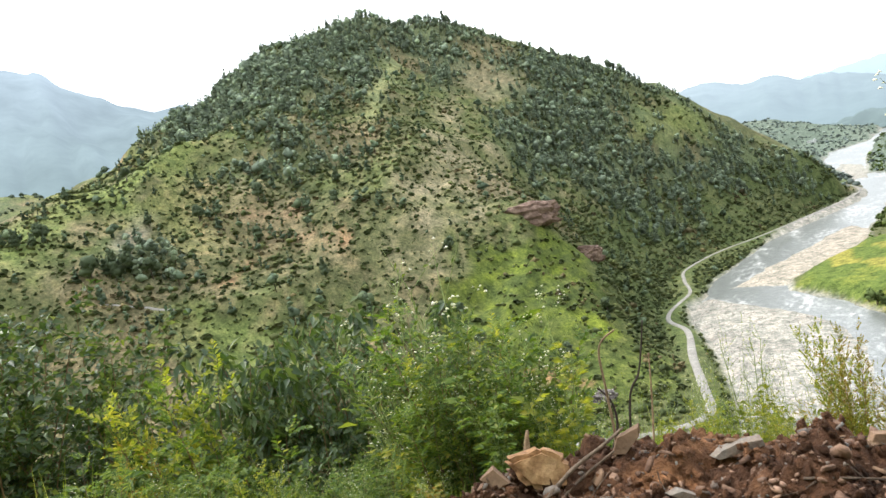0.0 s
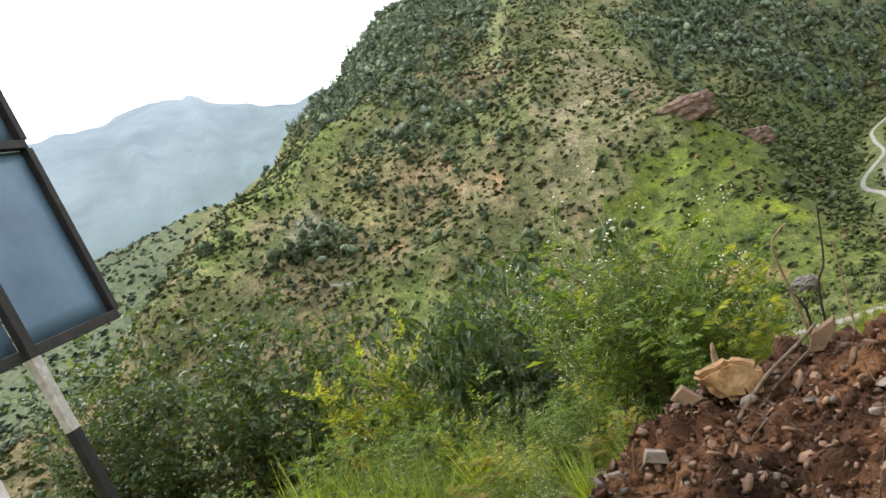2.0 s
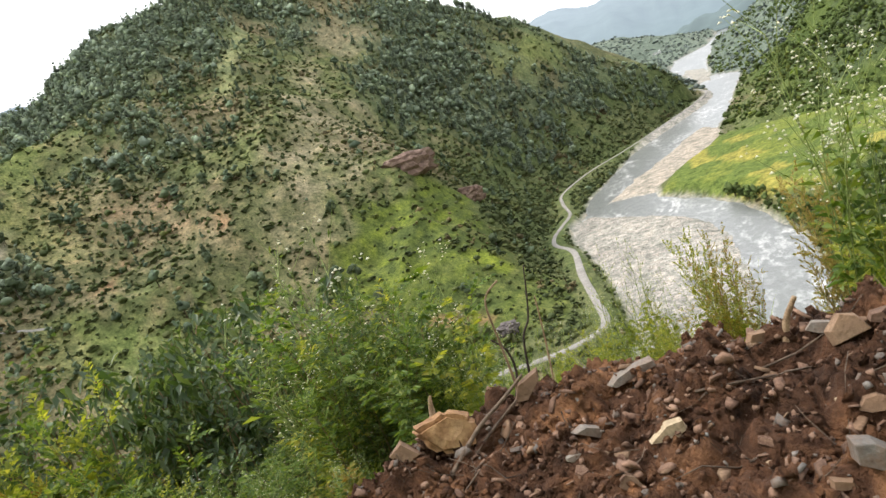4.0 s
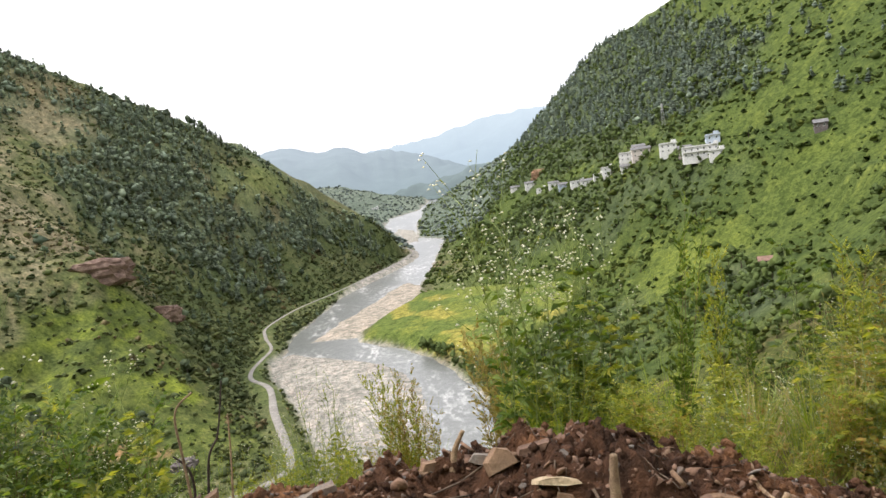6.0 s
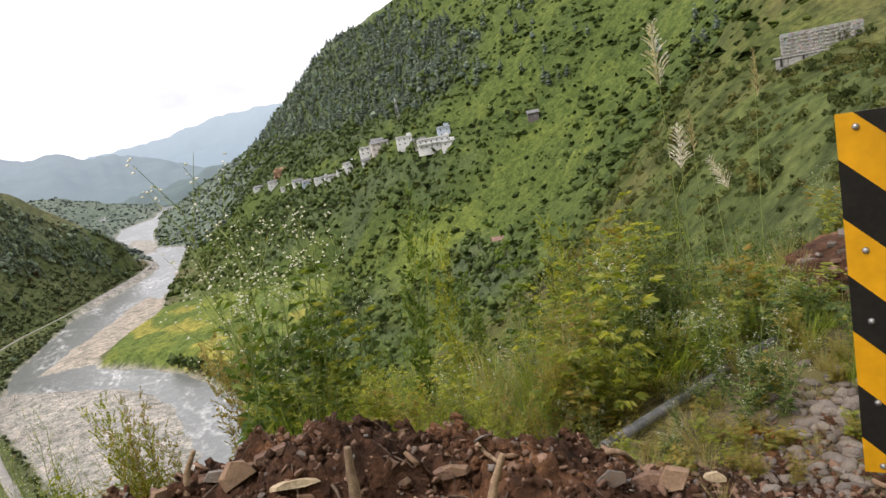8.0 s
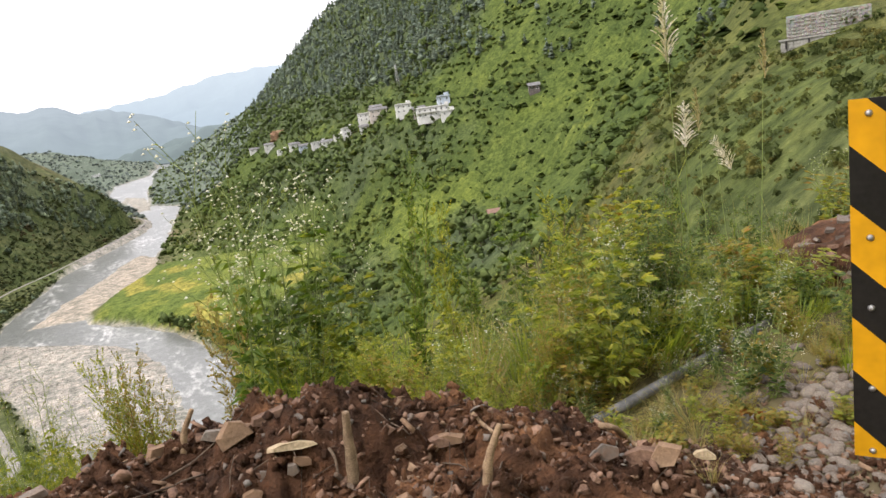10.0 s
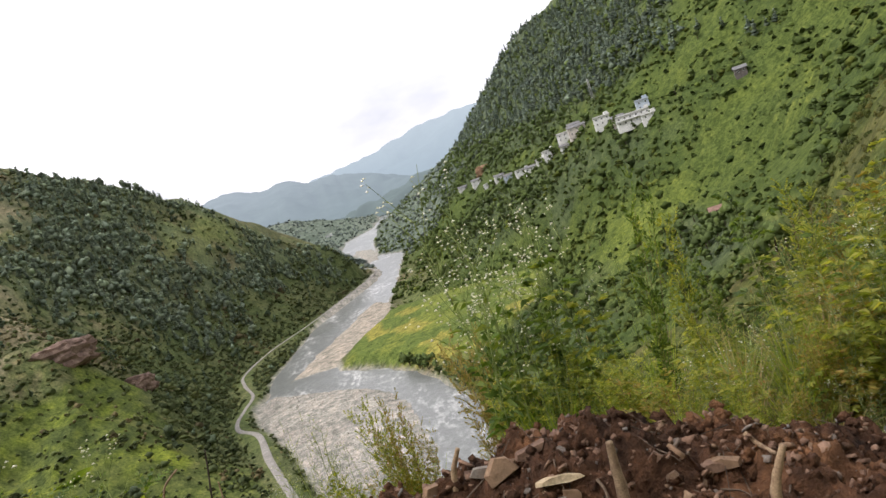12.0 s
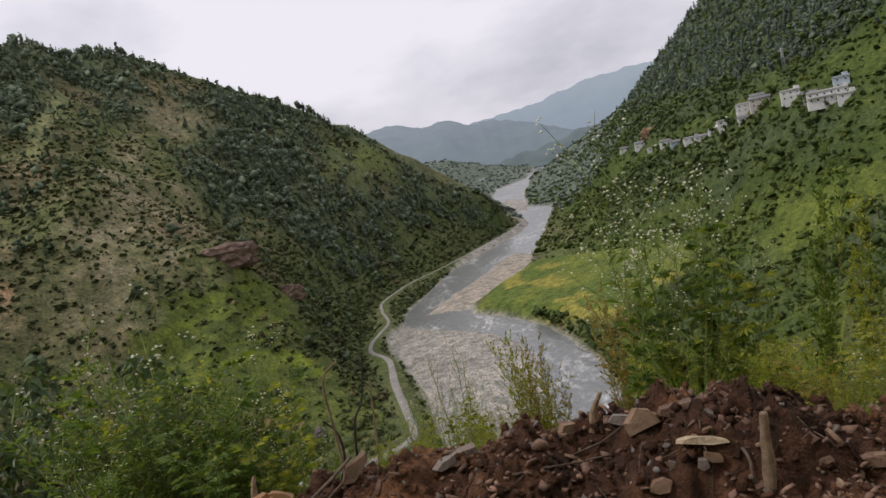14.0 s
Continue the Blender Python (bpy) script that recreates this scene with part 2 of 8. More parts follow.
RIGHT_RIDGE = [polar(*p) for p in ((4.4, 1320, -1.8), (6.5, 1260, -0.8), (9.7, 1160, 1.0), (12, 1080, 3.3), (13.3, 1040, 4.3), (15.4, 990, 6.3), (17.2, 950, 7.0), (20.2, 920, 7.9),
                                   (22.3, 900, 9.0), (27, 880, 12), (34, 850, 15), (42, 800, 18), (52, 760, 21), (70, 700, 24))]
RIGHT_MID = [polar(*p) for p in ((27, 330, -10.4), (31, 350, -6.5), (34, 400, -1), (40, 420, 4), (48, 420, 9), (60, 400, 13), (36, 260, -7), (30, 230, -13.5), (40, 180, -8.5))]
RIGHT_FOOT = [(112, 462, -92), (95, 415, -90), (70, 352, -91), (52, 318, -93), (34, 300, -95), (62, 520, -90), (28, 560, -93), (20, 600, -93), (35, 690, -92), (48, 780, -92),
              (62, 900, -93), (70, 1000, -94), (50, 1150, -94), (70, 1400, -93), (120, 1750, -92), (220, 2000, -80), (300, 1500, 10)]
ROAD_SPUR = [polar(*p) for p in ((53, 84, -1.8), (48.5, 84, -1.9), (47.0, 87, -2.2), (44, 92, -3.6), (38.5, 98, -6.8), (34, 106, -10.2))] + [(75, 40, 2), (110, 90, 22), (60, 20, 0.4), (90, 0, 16)]
OWN_SLOPE = [(38, 24, -0.4), (50, 38, -0.6), (36, 46, -13), (24, 32, -16), (0, 36, -25), (-24, 26, -21), (-45, 14, -18), (-50, 0, -8), (0, 75, -47), (40, 90, -46), (70, 140, -56), (60, 200, -76),
             (30, 215, -93), (0, 190, -93), (-40, 165, -90), (0, 130, -75), (-60, 90, -55), (-100, 120, -74), (-110, 50, -48), (-190, 30, -48), (-180, 90, -66), (-300, 0, -30), (-120, -20, -10),
             (22, 6, 0), (12, -6, 0.2), (-22, -8, 0.2), (0, -22, 10), (0, -80, 50), (80, -60, 45), (-90, -80, 50), (0, -400, 240), (400, -200, 260), (-500, -300, 200), (500, 200, 190)]
FAR_FLOOR = [(0, 2200, -95), (300, 2600, -60), (-500, 2600, -40), (0, 4500, -80), (2500, 3500, 60), (-3000, 3500, 60), (-4500, 0, 100), (4500, 0, 300), (0, -4500, 400), (1500, 600, 420), (1200, 1500, 260), (700, 1000, 250)]


def densify(line, step=40.0):
    out = []
    for a, b in zip(line, line[1:]):
        a, b = np.array(a), np.array(b)
        n = max(1, int(np.linalg.norm(b - a) / step))
        out += [a + (b - a) * k / n for k in range(n)]
    return out + [np.array(line[-1])]


def relief_of(lines, spots):
    """A smooth land surface that passes through ridge, foot and contour lines (linear radial basis)."""
    pts = np.array([p for ln in lines for p in densify(ln)] + [np.array(p, float) for g in spots for p in g])
    xy, z = pts[:, :2] / 100, pts[:, 2]
    r = np.sqrt(((xy[:, None] - xy[None]) ** 2).sum(-1) + 0.01)
    n = len(pts)
    a = np.zeros((n + 3, n + 3))
    a[:n, :n] = r - 0.02 * np.eye(n)
    a[:n, n:] = np.column_stack([np.ones(n), xy])
    a[n:, :n] = a[:n, n:].T
    w = np.linalg.solve(a, np.concatenate([z, np.zeros(3)]))

    def relief(x, y):
        x, y = np.ravel(x) / 100, np.ravel(y) / 100
        out = w[n] + w[n + 1] * x + w[n + 2] * y
        for lo in range(0, len(x), 20000):
            s = slice(lo, lo + 20000)
            d = np.sqrt((x[s, None] - xy[:, 0]) ** 2 + (y[s, None] - xy[:, 1]) ** 2 + 0.01)
            out[s] += d @ w[:n]
        return out
    return relief


RELIEF = relief_of([HILL_RIDGE, MIDDLE_SPUR, SPUR_FOOT, SIDE_STREAM, HILL_FOOT, VILLAGE_LINE, RIGHT_RIDGE],
                   [LEFT_RISE, BEHIND_HILL, RIGHT_MID, RIGHT_FOOT, ROAD_SPUR, OWN_SLOPE, FAR_FLOOR])

CHANNEL = [(-40, 196), (-44, 235), (-50, 265), (-63, 312), (-78, 350), (-88, 380), (-93, 402), (-88, 433), (-91, 474), (-82, 520), (-70, 601), (-40, 724), (-7, 809), (-2, 887),
           (-14, 984), (-53, 1326), (-46, 1528), (18, 1680), (60, 2100), (110, 2100), (34, 1662), (6, 1238), (6, 1030), (40, 949), (19, 768), (-2, 590), (-6, 542), (-29, 491), (-45, 453),
           (-42, 428), (-21, 401), (-3, 371), (9, 336), (18, 296), (20, 255), (16, 200)]
STONE_BAR = [(-42, 190), (-46, 240), (-52, 268), (-64, 312), (-80, 350), (-89, 376), (-90, 412), (-84, 424), (-66, 409), (-48, 391), (-30, 371), (-19, 352), (-8, 320), (-3, 285), (-4, 250), (-8, 190)]
SAND_BAR = [(-76, 447), (-60, 446), (-44, 441), (-43, 455), (-28, 492), (-4, 545), (0, 600), (-14, 640), (-26, 600), (-44, 545), (-62, 500)]
FAR_BAR = [(-14, 984), (4, 960), (6, 1030), (2, 1150), (-30, 1240)]
VALLEY_ROAD = [(-190, 196, -90), (-150, 206, -92), (-120, 210, -94), (-102, 213, -94), (-88, 217, -94), (-70, 223, -94), (-58.5, 232, -94), (-55, 243, -94), (-61, 266, -94), (-72, 304, -94), (-82, 345, -94), (-95, 366, -94),
               (-99, 385, -94), (-98, 406, -94), (-97, 432, -94), (-108, 470, -94), (-113, 505, -94), (-100, 561, -94), (-75, 612, -94), (-42, 693, -94), (-14, 768, -94), (-4, 825, -94), (-14, 880, -94), (-40, 960, -94)]


def inside_depth(poly, x, y):
    """Distance to a polygon's edge, positive inside."""
    p = np.array(poly, float)
    best, odd = np.full(len(x), 1e9), np.zeros(len(x), bool)
    for (ax, ay), (bx, by) in zip(p, np.roll(p, -1, 0)):
        t = np.clip(((x - ax) * (bx - ax) + (y - ay) * (by - ay)) / ((bx - ax) ** 2 + (by - ay) ** 2), 0, 1)
        best = np.minimum(best, np.hypot(x - ax - t * (bx - ax), y - ay - t * (by - ay)))
        odd ^= ((ay > y) != (by > y)) & (x < (bx - ax) * (y - ay) / (by - ay + 1e-12) + ax)
    return np.where(odd, best, -best)


def line_near(line, x, y):
    """Distance to a line in plan and the line's height there."""
    best, high = np.full(len(x), 1e9), np.zeros(len(x))
    for (ax, ay, az), (bx, by, bz) in zip(line, line[1:]):
        t = np.clip(((x - ax) * (bx - ax) + (y - ay) * (by - ay)) / ((bx - ax) ** 2 + (by - ay) ** 2), 0, 1)
        d = np.hypot(x - ax - t * (bx - ax), y - ay - t * (by - ay))
        high = np.where(d < best, az + t * (bz - az), high)
        best = np.minimum(best, d)
    return best, high


def shoulder(x, y):
    """The roadside near the camera: level, with an edge beyond which the slope falls away."""
    edge = 2.75 + 0.12 * np.clip(x, -3, 6) + 0.05 * np.maximum(x - 3, 0) ** 1.4 - 0.45 * np.maximum(-x - 1.2, 0)
    s = np.maximum(y - edge, 0)
    fall = np.where(s < 1.2, 0.32 * s * s, 0.46 + 0.77 * (s - 1.2))
    left = np.maximum(-x - 3.2, 0)
    return -fall - 0.35 * left * smoothstep(-1, 2, y) + 0.02 * fbm(x * 1.1, y * 1.1, 5, 3)


def land(x, y):
    """Height of the ground at (x, y)."""
    x, y = np.ravel(np.asarray(x, float)), np.ravel(np.asarray(y, float))
    r = np.hypot(x, y)
    z = RELIEF(x, y)
    rough = smoothstep(-92, -70, z) * smoothstep(60, 250, r)
    gully = 1 - np.abs(fbm(x / 95 + 0.4 * vnoise(x / 60, y / 60, 8), y / 150, 31, 3))
    hill = smoothstep(-20, -60, x) * smoothstep(190, 260, y)
    z = z + rough * ((5.0 + 5.0 * hill) * (gully - 0.6) + (2.2 + 1.4 * hill) * fbm(x / 30, y / 30, 7, 3)) + smoothstep(8, 50, r) * 0.25 * fbm(x / 6, y / 6, 9, 3)
    z = np.maximum(z, RIVER_Z + 1.2)
    # terraces on the farmed slopes
    farmed = smoothstep(60, 110, x) * smoothstep(230, 300, y) * (1 - smoothstep(620, 750, y)) * (1 - smoothstep(5, 40, z))
    step = 4.2
    k = np.floor(z / step)
    f = z / step - k
    z = z * (1 - farmed * 0.75) + farmed * 0.75 * step * (k + smoothstep(0.62, 0.98, f))
    # rice terraces on the flat by the river, the channel and its bars
    rice = inside_depth(RICE, x, y)
    z = np.where(rice > -6, z + (np.maximum(RIVER_Z + 3.2 + 0.9 * np.floor(np.clip((x + 45) / 13 + (y - 330) / 60, 0, 11)), 0 * z + RIVER_Z + 3) - z) * smoothstep(-6, 3, rice), z)
    ch = inside_depth(CHANNEL, x, y) + 1.6 * fbm(x / 14, y / 14, 3, 2)
    bank = RIVER_Z + np.clip(-0.30 * ch, -1.2, 40)
    bars = np.maximum(np.maximum(inside_depth(STONE_BAR, x, y), inside_depth(SAND_BAR, x, y)), inside_depth(FAR_BAR, x, y)) + 2.0 * fbm(x / 18, y / 18, 4, 3)
    bed = RIVER_Z + np.clip(0.12 * bars, -1.2, 1.0) + 0.12 * fbm(x / 3, y / 3, 6, 2)
    z = np.where(ch > -14, np.where(ch > 0, np.maximum(np.minimum(z, bank), bed), np.minimum(z, np.maximum(bank + 0.02 * ch * ch, RIVER_Z + 0.3))), z)
    # the road is cut into the foot of the hill
    d, high = line_near(VALLEY_ROAD, x, y)
    z = z + (high - 0.12 - z) * (1 - smoothstep(3.6, 8.5, d))
    near = smoothstep(9, 26, r)
    return np.where(near < 1, shoulder(x, y) * (1 - near) + z * near, z)


RICE = [(-43, 431), (-28, 478), (-6, 528), (8, 520), (42, 498), (74, 470), (98, 456), (96, 424), (75, 376), (50, 345), (30, 332), (14, 345), (-2, 369), (-21, 405)]


# ---- the ground: one sheet out to the horizon ----
def bearing_dist(x, y):
    return np.degrees(np.arctan2(x, y)), np.hypot(x, y)


def blend(c, other, w):
    return c * (1 - w[:, None]) + np.array(other) * w[:, None]


HILL_FIELD = [(-171, 264), (-167, 296), (-150, 345), (-142, 364), (-130, 370), (-120, 342), (-100, 322), (-84, 300), (-68, 256), (-84, 236), (-109, 229), (-138, 246)]
MEADOW_BRIGHT = [(-118, 290), (-99, 284), (-98, 297), (-112, 303)]
EARTH_STRIP = [(-126, 246), (-98, 250), (-98, 255), (-126, 252)]
# woods and open ground of the hill, in plan
CREST_WOOD = [(-430, 330), (-480, 430), (-420, 560), (-330, 660), (-255, 690), (-277, 611), (-292, 567), (-288, 510), (-318, 555), (-336, 540), (-302, 436), (-328, 447), (-316, 386), (-347, 370), (-365, 335)]
FLANK_WOOD = [(-270, 650), (-200, 730), (-133, 760), (-133, 732), (-166, 669), (-168, 619), (-122, 683), (-100, 770), (-36, 810), (-60, 750), (-88, 715), (-127, 632), (-132, 540), (-153, 526), (-171, 512), (-196, 511), (-220, 480), (-250, 517), (-239, 592), (-272, 596)]
LEFT_WOOD = [(-320, 367), (-310, 391), (-274, 360), (-266, 322), (-297, 315), (-303, 289), (-323, 302), (-316, 325)]
LOW_WOOD = [(-310, 213), (-299, 232), (-278, 228), (-279, 202), (-294, 195)]
LEFT_LAWN = [(-373, 200), (-377, 222), (-378, 270), (-382, 334), (-337, 314), (-333, 261), (-338, 238), (-343, 221), (-331, 191), (-334, 176)]
LOW_LAWN = [(-262, 199), (-239, 220), (-206, 226), (-202, 203), (-227, 185), (-251, 184)]
FLANK_LAWN = [(-170, 667), (-135, 735), (-115, 718), (-143, 644), (-169, 622)]
BARE_SPUR = [(-275, 523), (-238, 466), (-214, 475), (-184, 375), (-176, 314), (-174, 282), (-190, 268), (-206, 290), (-214, 338), (-238, 401)]
BARE_CREST = [(-288, 570), (-260, 603), (-239, 592), (-240, 550), (-261, 546)]
BARE_FLANK = [(-87, 706), (-63, 738), (-62, 690), (-82, 672)]
PALE_RIDGE = [(-284, 404), (-308, 463), (-336, 540), (-325, 535), (-295, 459), (-273, 400)]
PLOUGHED = [(-309, 215), (-321, 241), (-316, 254), (-306, 231), (-298, 211)]
LANDSLIP = [(-234, 271), (-228, 285), (-216, 289), (-217, 277), (-226, 266)]
BARE_TRACK = [(-257, 225), (-263, 255), (-257, 255), (-251, 229)]
# woods and terraces of the far bank
RIDGE_WOOD = [(110, 1200), (147, 1069), (230, 1010), (310, 911), (322, 815), (257, 488), (216, 455), (193, 478), (197, 545), (176, 608), (145, 734), (118, 850)]
ROW_WOOD = [(126, 703), (150, 559), (173, 446), (182, 380), (167, 391), (151, 443), (136, 474), (98, 528), (67, 549), (70, 684)]
HUT_WOOD = [(145, 315), (133, 251), (116, 217), (104, 225), (128, 300)]
BANK_WOOD = [(46, 369), (91, 374), (101, 325), (71, 265), (50, 284), (40, 335)]
TERRACE_BAND = [(182, 405), (206, 355), (218, 310), (204, 289), (199, 342), (177, 385)]
GREEN_MEADOW = [(140, 447), (155, 354), (145, 327), (115, 333), (116, 420)]


def patch(poly, x, y, ragged=8.0, edge=5.0, seed=110):
    """How far a place lies within a ragged-edged patch, 0 to 1."""
    return smoothstep(-edge, edge, inside_depth(poly, x, y) + ragged * fbm(x / 22, y / 22, seed, 3))


def hill_woods(x, y):
    return np.maximum(np.maximum(patch(CREST_WOOD, x, y, 16, 22), patch(FLANK_WOOD, x, y, 16, 20)), np.maximum(patch(LEFT_WOOD, x, y, 14, 22) * 0.6, patch(LOW_WOOD, x, y, 8, 12) * 0.6))


def hill_open(x, y):
    w = np.maximum(patch(LEFT_LAWN, x, y, 14, 10) * 0.45, patch(FLANK_LAWN, x, y, 10))
    return np.maximum(np.maximum(w, patch(PALE_RIDGE, x, y, 4, 4)), np.maximum(patch(BARE_CREST, x, y), patch(PLOUGHED, x, y, 3, 3)))


def bank_woods(x, y):
    return np.maximum(np.maximum(patch(RIDGE_WOOD, x, y, 20, 16), patch(ROW_WOOD, x, y, 14, 18) * 0.85), np.maximum(patch(HUT_WOOD, x, y, 10, 8), patch(BANK_WOOD, x, y, 14, 14) * 0.8))


def ledges(x, y, z, rise, seed):
    """Trodden ledges that follow the contours, 0 to 1."""
    return 0.5 + 0.5 * np.sin(z * 6.283 / rise + 3.4 * fbm(x / 34, y / 34, seed, 3))


def cover(x, y, z):
    """Albedo of what grows or lies on the ground, haze mixed in far off."""
    az, d = bearing_dist(x, y)
    n1, n2, n3 = fbm(x / 55, y / 55, 40, 4), fbm(x / 14, y / 14, 41, 3), fbm(x / 5, y / 5, 43, 2)
    c = np.tile([0.125, 0.13, 0.062], (len(x), 1))
    c = blend(c, (0.205, 0.17, 0.10), smoothstep(0.0, 0.6, n1 + 0.5 * n2))
    c = blend(c, (0.135, 0.16, 0.062), smoothstep(0.05, 0.5, -n1 + 0.4 * n2))
    hill = smoothstep(210, 260, y) * (x < -20)
    slope = smoothstep(-48, -60, x) * smoothstep(100, 160, y)
    c = blend(c, (0.255, 0.215, 0.13), slope * smoothstep(0.55, 0.95, ledges(x, y, z, 3.1, 120)) * smoothstep(-0.5, 0.5, n2 + 0.3) * 0.7)
    c = blend(c, (0.10, 0.105, 0.05), slope * smoothstep(0.4, 0.05, ledges(x, y, z, 3.1, 120)) * 0.5)
    # bare dry spur in the middle of the hill, broken earth below scars
    spur = patch(BARE_SPUR, x, y, 12, 10)
    c = blend(c, (0.33, 0.285, 0.185), np.clip(spur * (0.55 + 0.5 * n2), 0, 1))
    scar = smoothstep(0.6, 0.9, n2 + 0.4 * n3) * hill * smoothstep(-32, -44, az)
    c = blend(c, (0.33, 0.23, 0.145), scar * 0.7)
    c = blend(c, (0.36, 0.22, 0.13), np.maximum(patch(LANDSLIP, x, y, 7, 2), patch(BARE_TRACK, x, y, 3, 2) * 0.8) * np.clip(0.6 + 0.6 * n3, 0, 1))
    c = blend(c, (0.30, 0.265, 0.205), patch(PLOUGHED, x, y, 3, 3) * 0.85)
    c = blend(c, (0.30, 0.255, 0.165), patch(BARE_CREST, x, y) * 0.75 + patch(BARE_FLANK, x, y, 8) * 0.6)
    c = blend(c, (0.30, 0.315, 0.15), patch(PALE_RIDGE, x, y, 4, 4) * 0.85)
    c = blend(c, (0.20, 0.235, 0.08), patch(FLANK_LAWN, x, y, 10) * 0.7)
    left_grass = hill * smoothstep(-44, -54, az) * smoothstep(-0.1, 0.5, n1 + n2)
    c = blend(c, (0.19, 0.235, 0.065), left_grass * 0.6)
    c = blend(c, (0.175, 0.225, 0.065), patch(LEFT_LAWN, x, y, 18, 14) * 0.6 + patch(LOW_LAWN, x, y, 10) * 0.5)
    c = blend(c, (0.14, 0.17, 0.095), hill_woods(x, y) * 0.85)
    field = smoothstep(-4, 5, inside_depth(HILL_FIELD, x, y) + 6 * n2)
    lynchet = smoothstep(0.2, 0.8, np.sin(z * 1.15 + 1.5 * n1))
    c = blend(c, (0.125, 0.16, 0.032), field * (0.75 + 0.25 * np.clip(n2, -1, 1)))
    c = blend(c, (0.17, 0.21, 0.034), field * smoothstep(-78, -62, z) * (0.55 + 0.4 * lynchet) * smoothstep(-0.7, 0.3, n2 + 0.25))
    c = blend(c, (0.085, 0.11, 0.035), field * (1 - lynchet) * 0.45 + field * smoothstep(0.15, 0.6, n2 + 0.5 * n3) * 0.55)
    c = blend(c, (0.22, 0.265, 0.042), smoothstep(-1, 2, inside_depth(MEADOW_BRIGHT, x, y)))
    c = blend(c, (0.30, 0.19, 0.10), smoothstep(-2, 2, inside_depth(EARTH_STRIP, x, y) + 2 * n3) * 0.8)
    c = blend(c, (0.095, 0.125, 0.045), hill * smoothstep(np.where(az > -23, -30, -66), np.where(az > -23, -60, -84), z) * (az > -36) * (1 - field) * 0.75)
    left_slope = smoothstep(-50, -58, az) * smoothstep(60, 120, d) * (1 - smoothstep(180, 230, d))
    c = blend(c, (0.15, 0.21, 0.055), left_slope * (0.45 + 0.4 * smoothstep(-0.4, 0.4, n2)))
    # the far bank: lush terraces
    right = smoothstep(10, 60, x) * smoothstep(110, 180, y)
    m1, m2 = fbm(x / 70, y / 70, 46, 3), fbm(x / 26, y / 26, 47, 3)
    c = blend(c, (0.068, 0.098, 0.028), right)
    c = blend(c, (0.088, 0.12, 0.03), right * smoothstep(0.2, -0.5, m2 + 0.35 * m1) * 0.9)
    step = smoothstep(0.6, 0.95, ledges(x, y, z, 5.4, 130)) * smoothstep(-0.4, 0.3, n1 + 0.3 * n2)
    c = blend(c, (0.16, 0.19, 0.045), right * step * 0.5)
    c = blend(c, (0.155, 0.19, 0.038), right * (patch(TERRACE_BAND, x, y, 8) * np.clip(0.25 + step, 0, 1) + patch(GREEN_MEADOW, x, y, 14, 10) * np.clip(0.5 - 0.5 * m2, 0, 1) * 0.7))
    c = blend(c, (0.085, 0.11, 0.06), right * bank_woods(x, y) * 0.85)
    spurn = smoothstep(12, 30, x) * smoothstep(22, 40, y) * (1 - smoothstep(200, 260, d))
    c = blend(c, (0.092, 0.105, 0.031), spurn)
    c = blend(c, (0.12, 0.105, 0.045), spurn * smoothstep(0.1, 0.7, n2 + 0.4 * n3) * 0.7)
    # ground up the side valley and past the bend greyed: haze painted in
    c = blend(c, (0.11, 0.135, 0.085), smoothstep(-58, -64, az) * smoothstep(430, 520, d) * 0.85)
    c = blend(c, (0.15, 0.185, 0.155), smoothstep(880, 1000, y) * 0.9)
    # rice plots, ripe and green
    rice = inside_depth(RICE, x, y)
    plot = hash2(np.floor((x + 0.4 * y + 5 * n1) / 15), np.floor((y - 0.2 * x + 5 * n1) / 17), 3)
    ripe = np.where(plot[:, None] > 0.88, np.array([0.29, 0.265, 0.065]), np.where(plot[:, None] > 0.45, np.array([0.17, 0.20, 0.045]), np.array([0.12, 0.16, 0.04])))
    w = smoothstep(0, 3, rice)
    c = c * (1 - w[:, None]) + ripe * w[:, None]
    # river bed, shingle and sand
    ch = inside_depth(CHANNEL, x, y)
    shingle = np.clip(0.365 + 0.05 * n2 + 0.04 * n3, 0.2, 0.6)[:, None] * np.array([1.0, 0.935, 0.86])
    w = smoothstep(-3, 1, ch)
    c = c * (1 - w[:, None]) + shingle * w[:, None]
    c = blend(c, (0.40, 0.345, 0.295), smoothstep(-2, 3, inside_depth(SAND_BAR, x, y)) * 0.8)
    # the roadside: dusty earth with small stones
    bank = smoothstep(2.9, 4.2, y) * smoothstep(3.4, 5, d) * (1 - smoothstep(60, 120, d))
    c = blend(c, (0.075, 0.10, 0.03), bank * 0.85)
    near = 1 - smoothstep(5, 11, d + 1.5 * n3)
    c = blend(c, (0.15, 0.12, 0.075), near * (y < 3.2) * (x < 6))
    c = blend(c, (0.12, 0.108, 0.042), near * smoothstep(-0.3, 0.4, fbm(x * 1.7, y * 1.7, 48, 3)) * (y > 1.6) * 0.8)
    return np.clip(c, 0.01, 0.8)


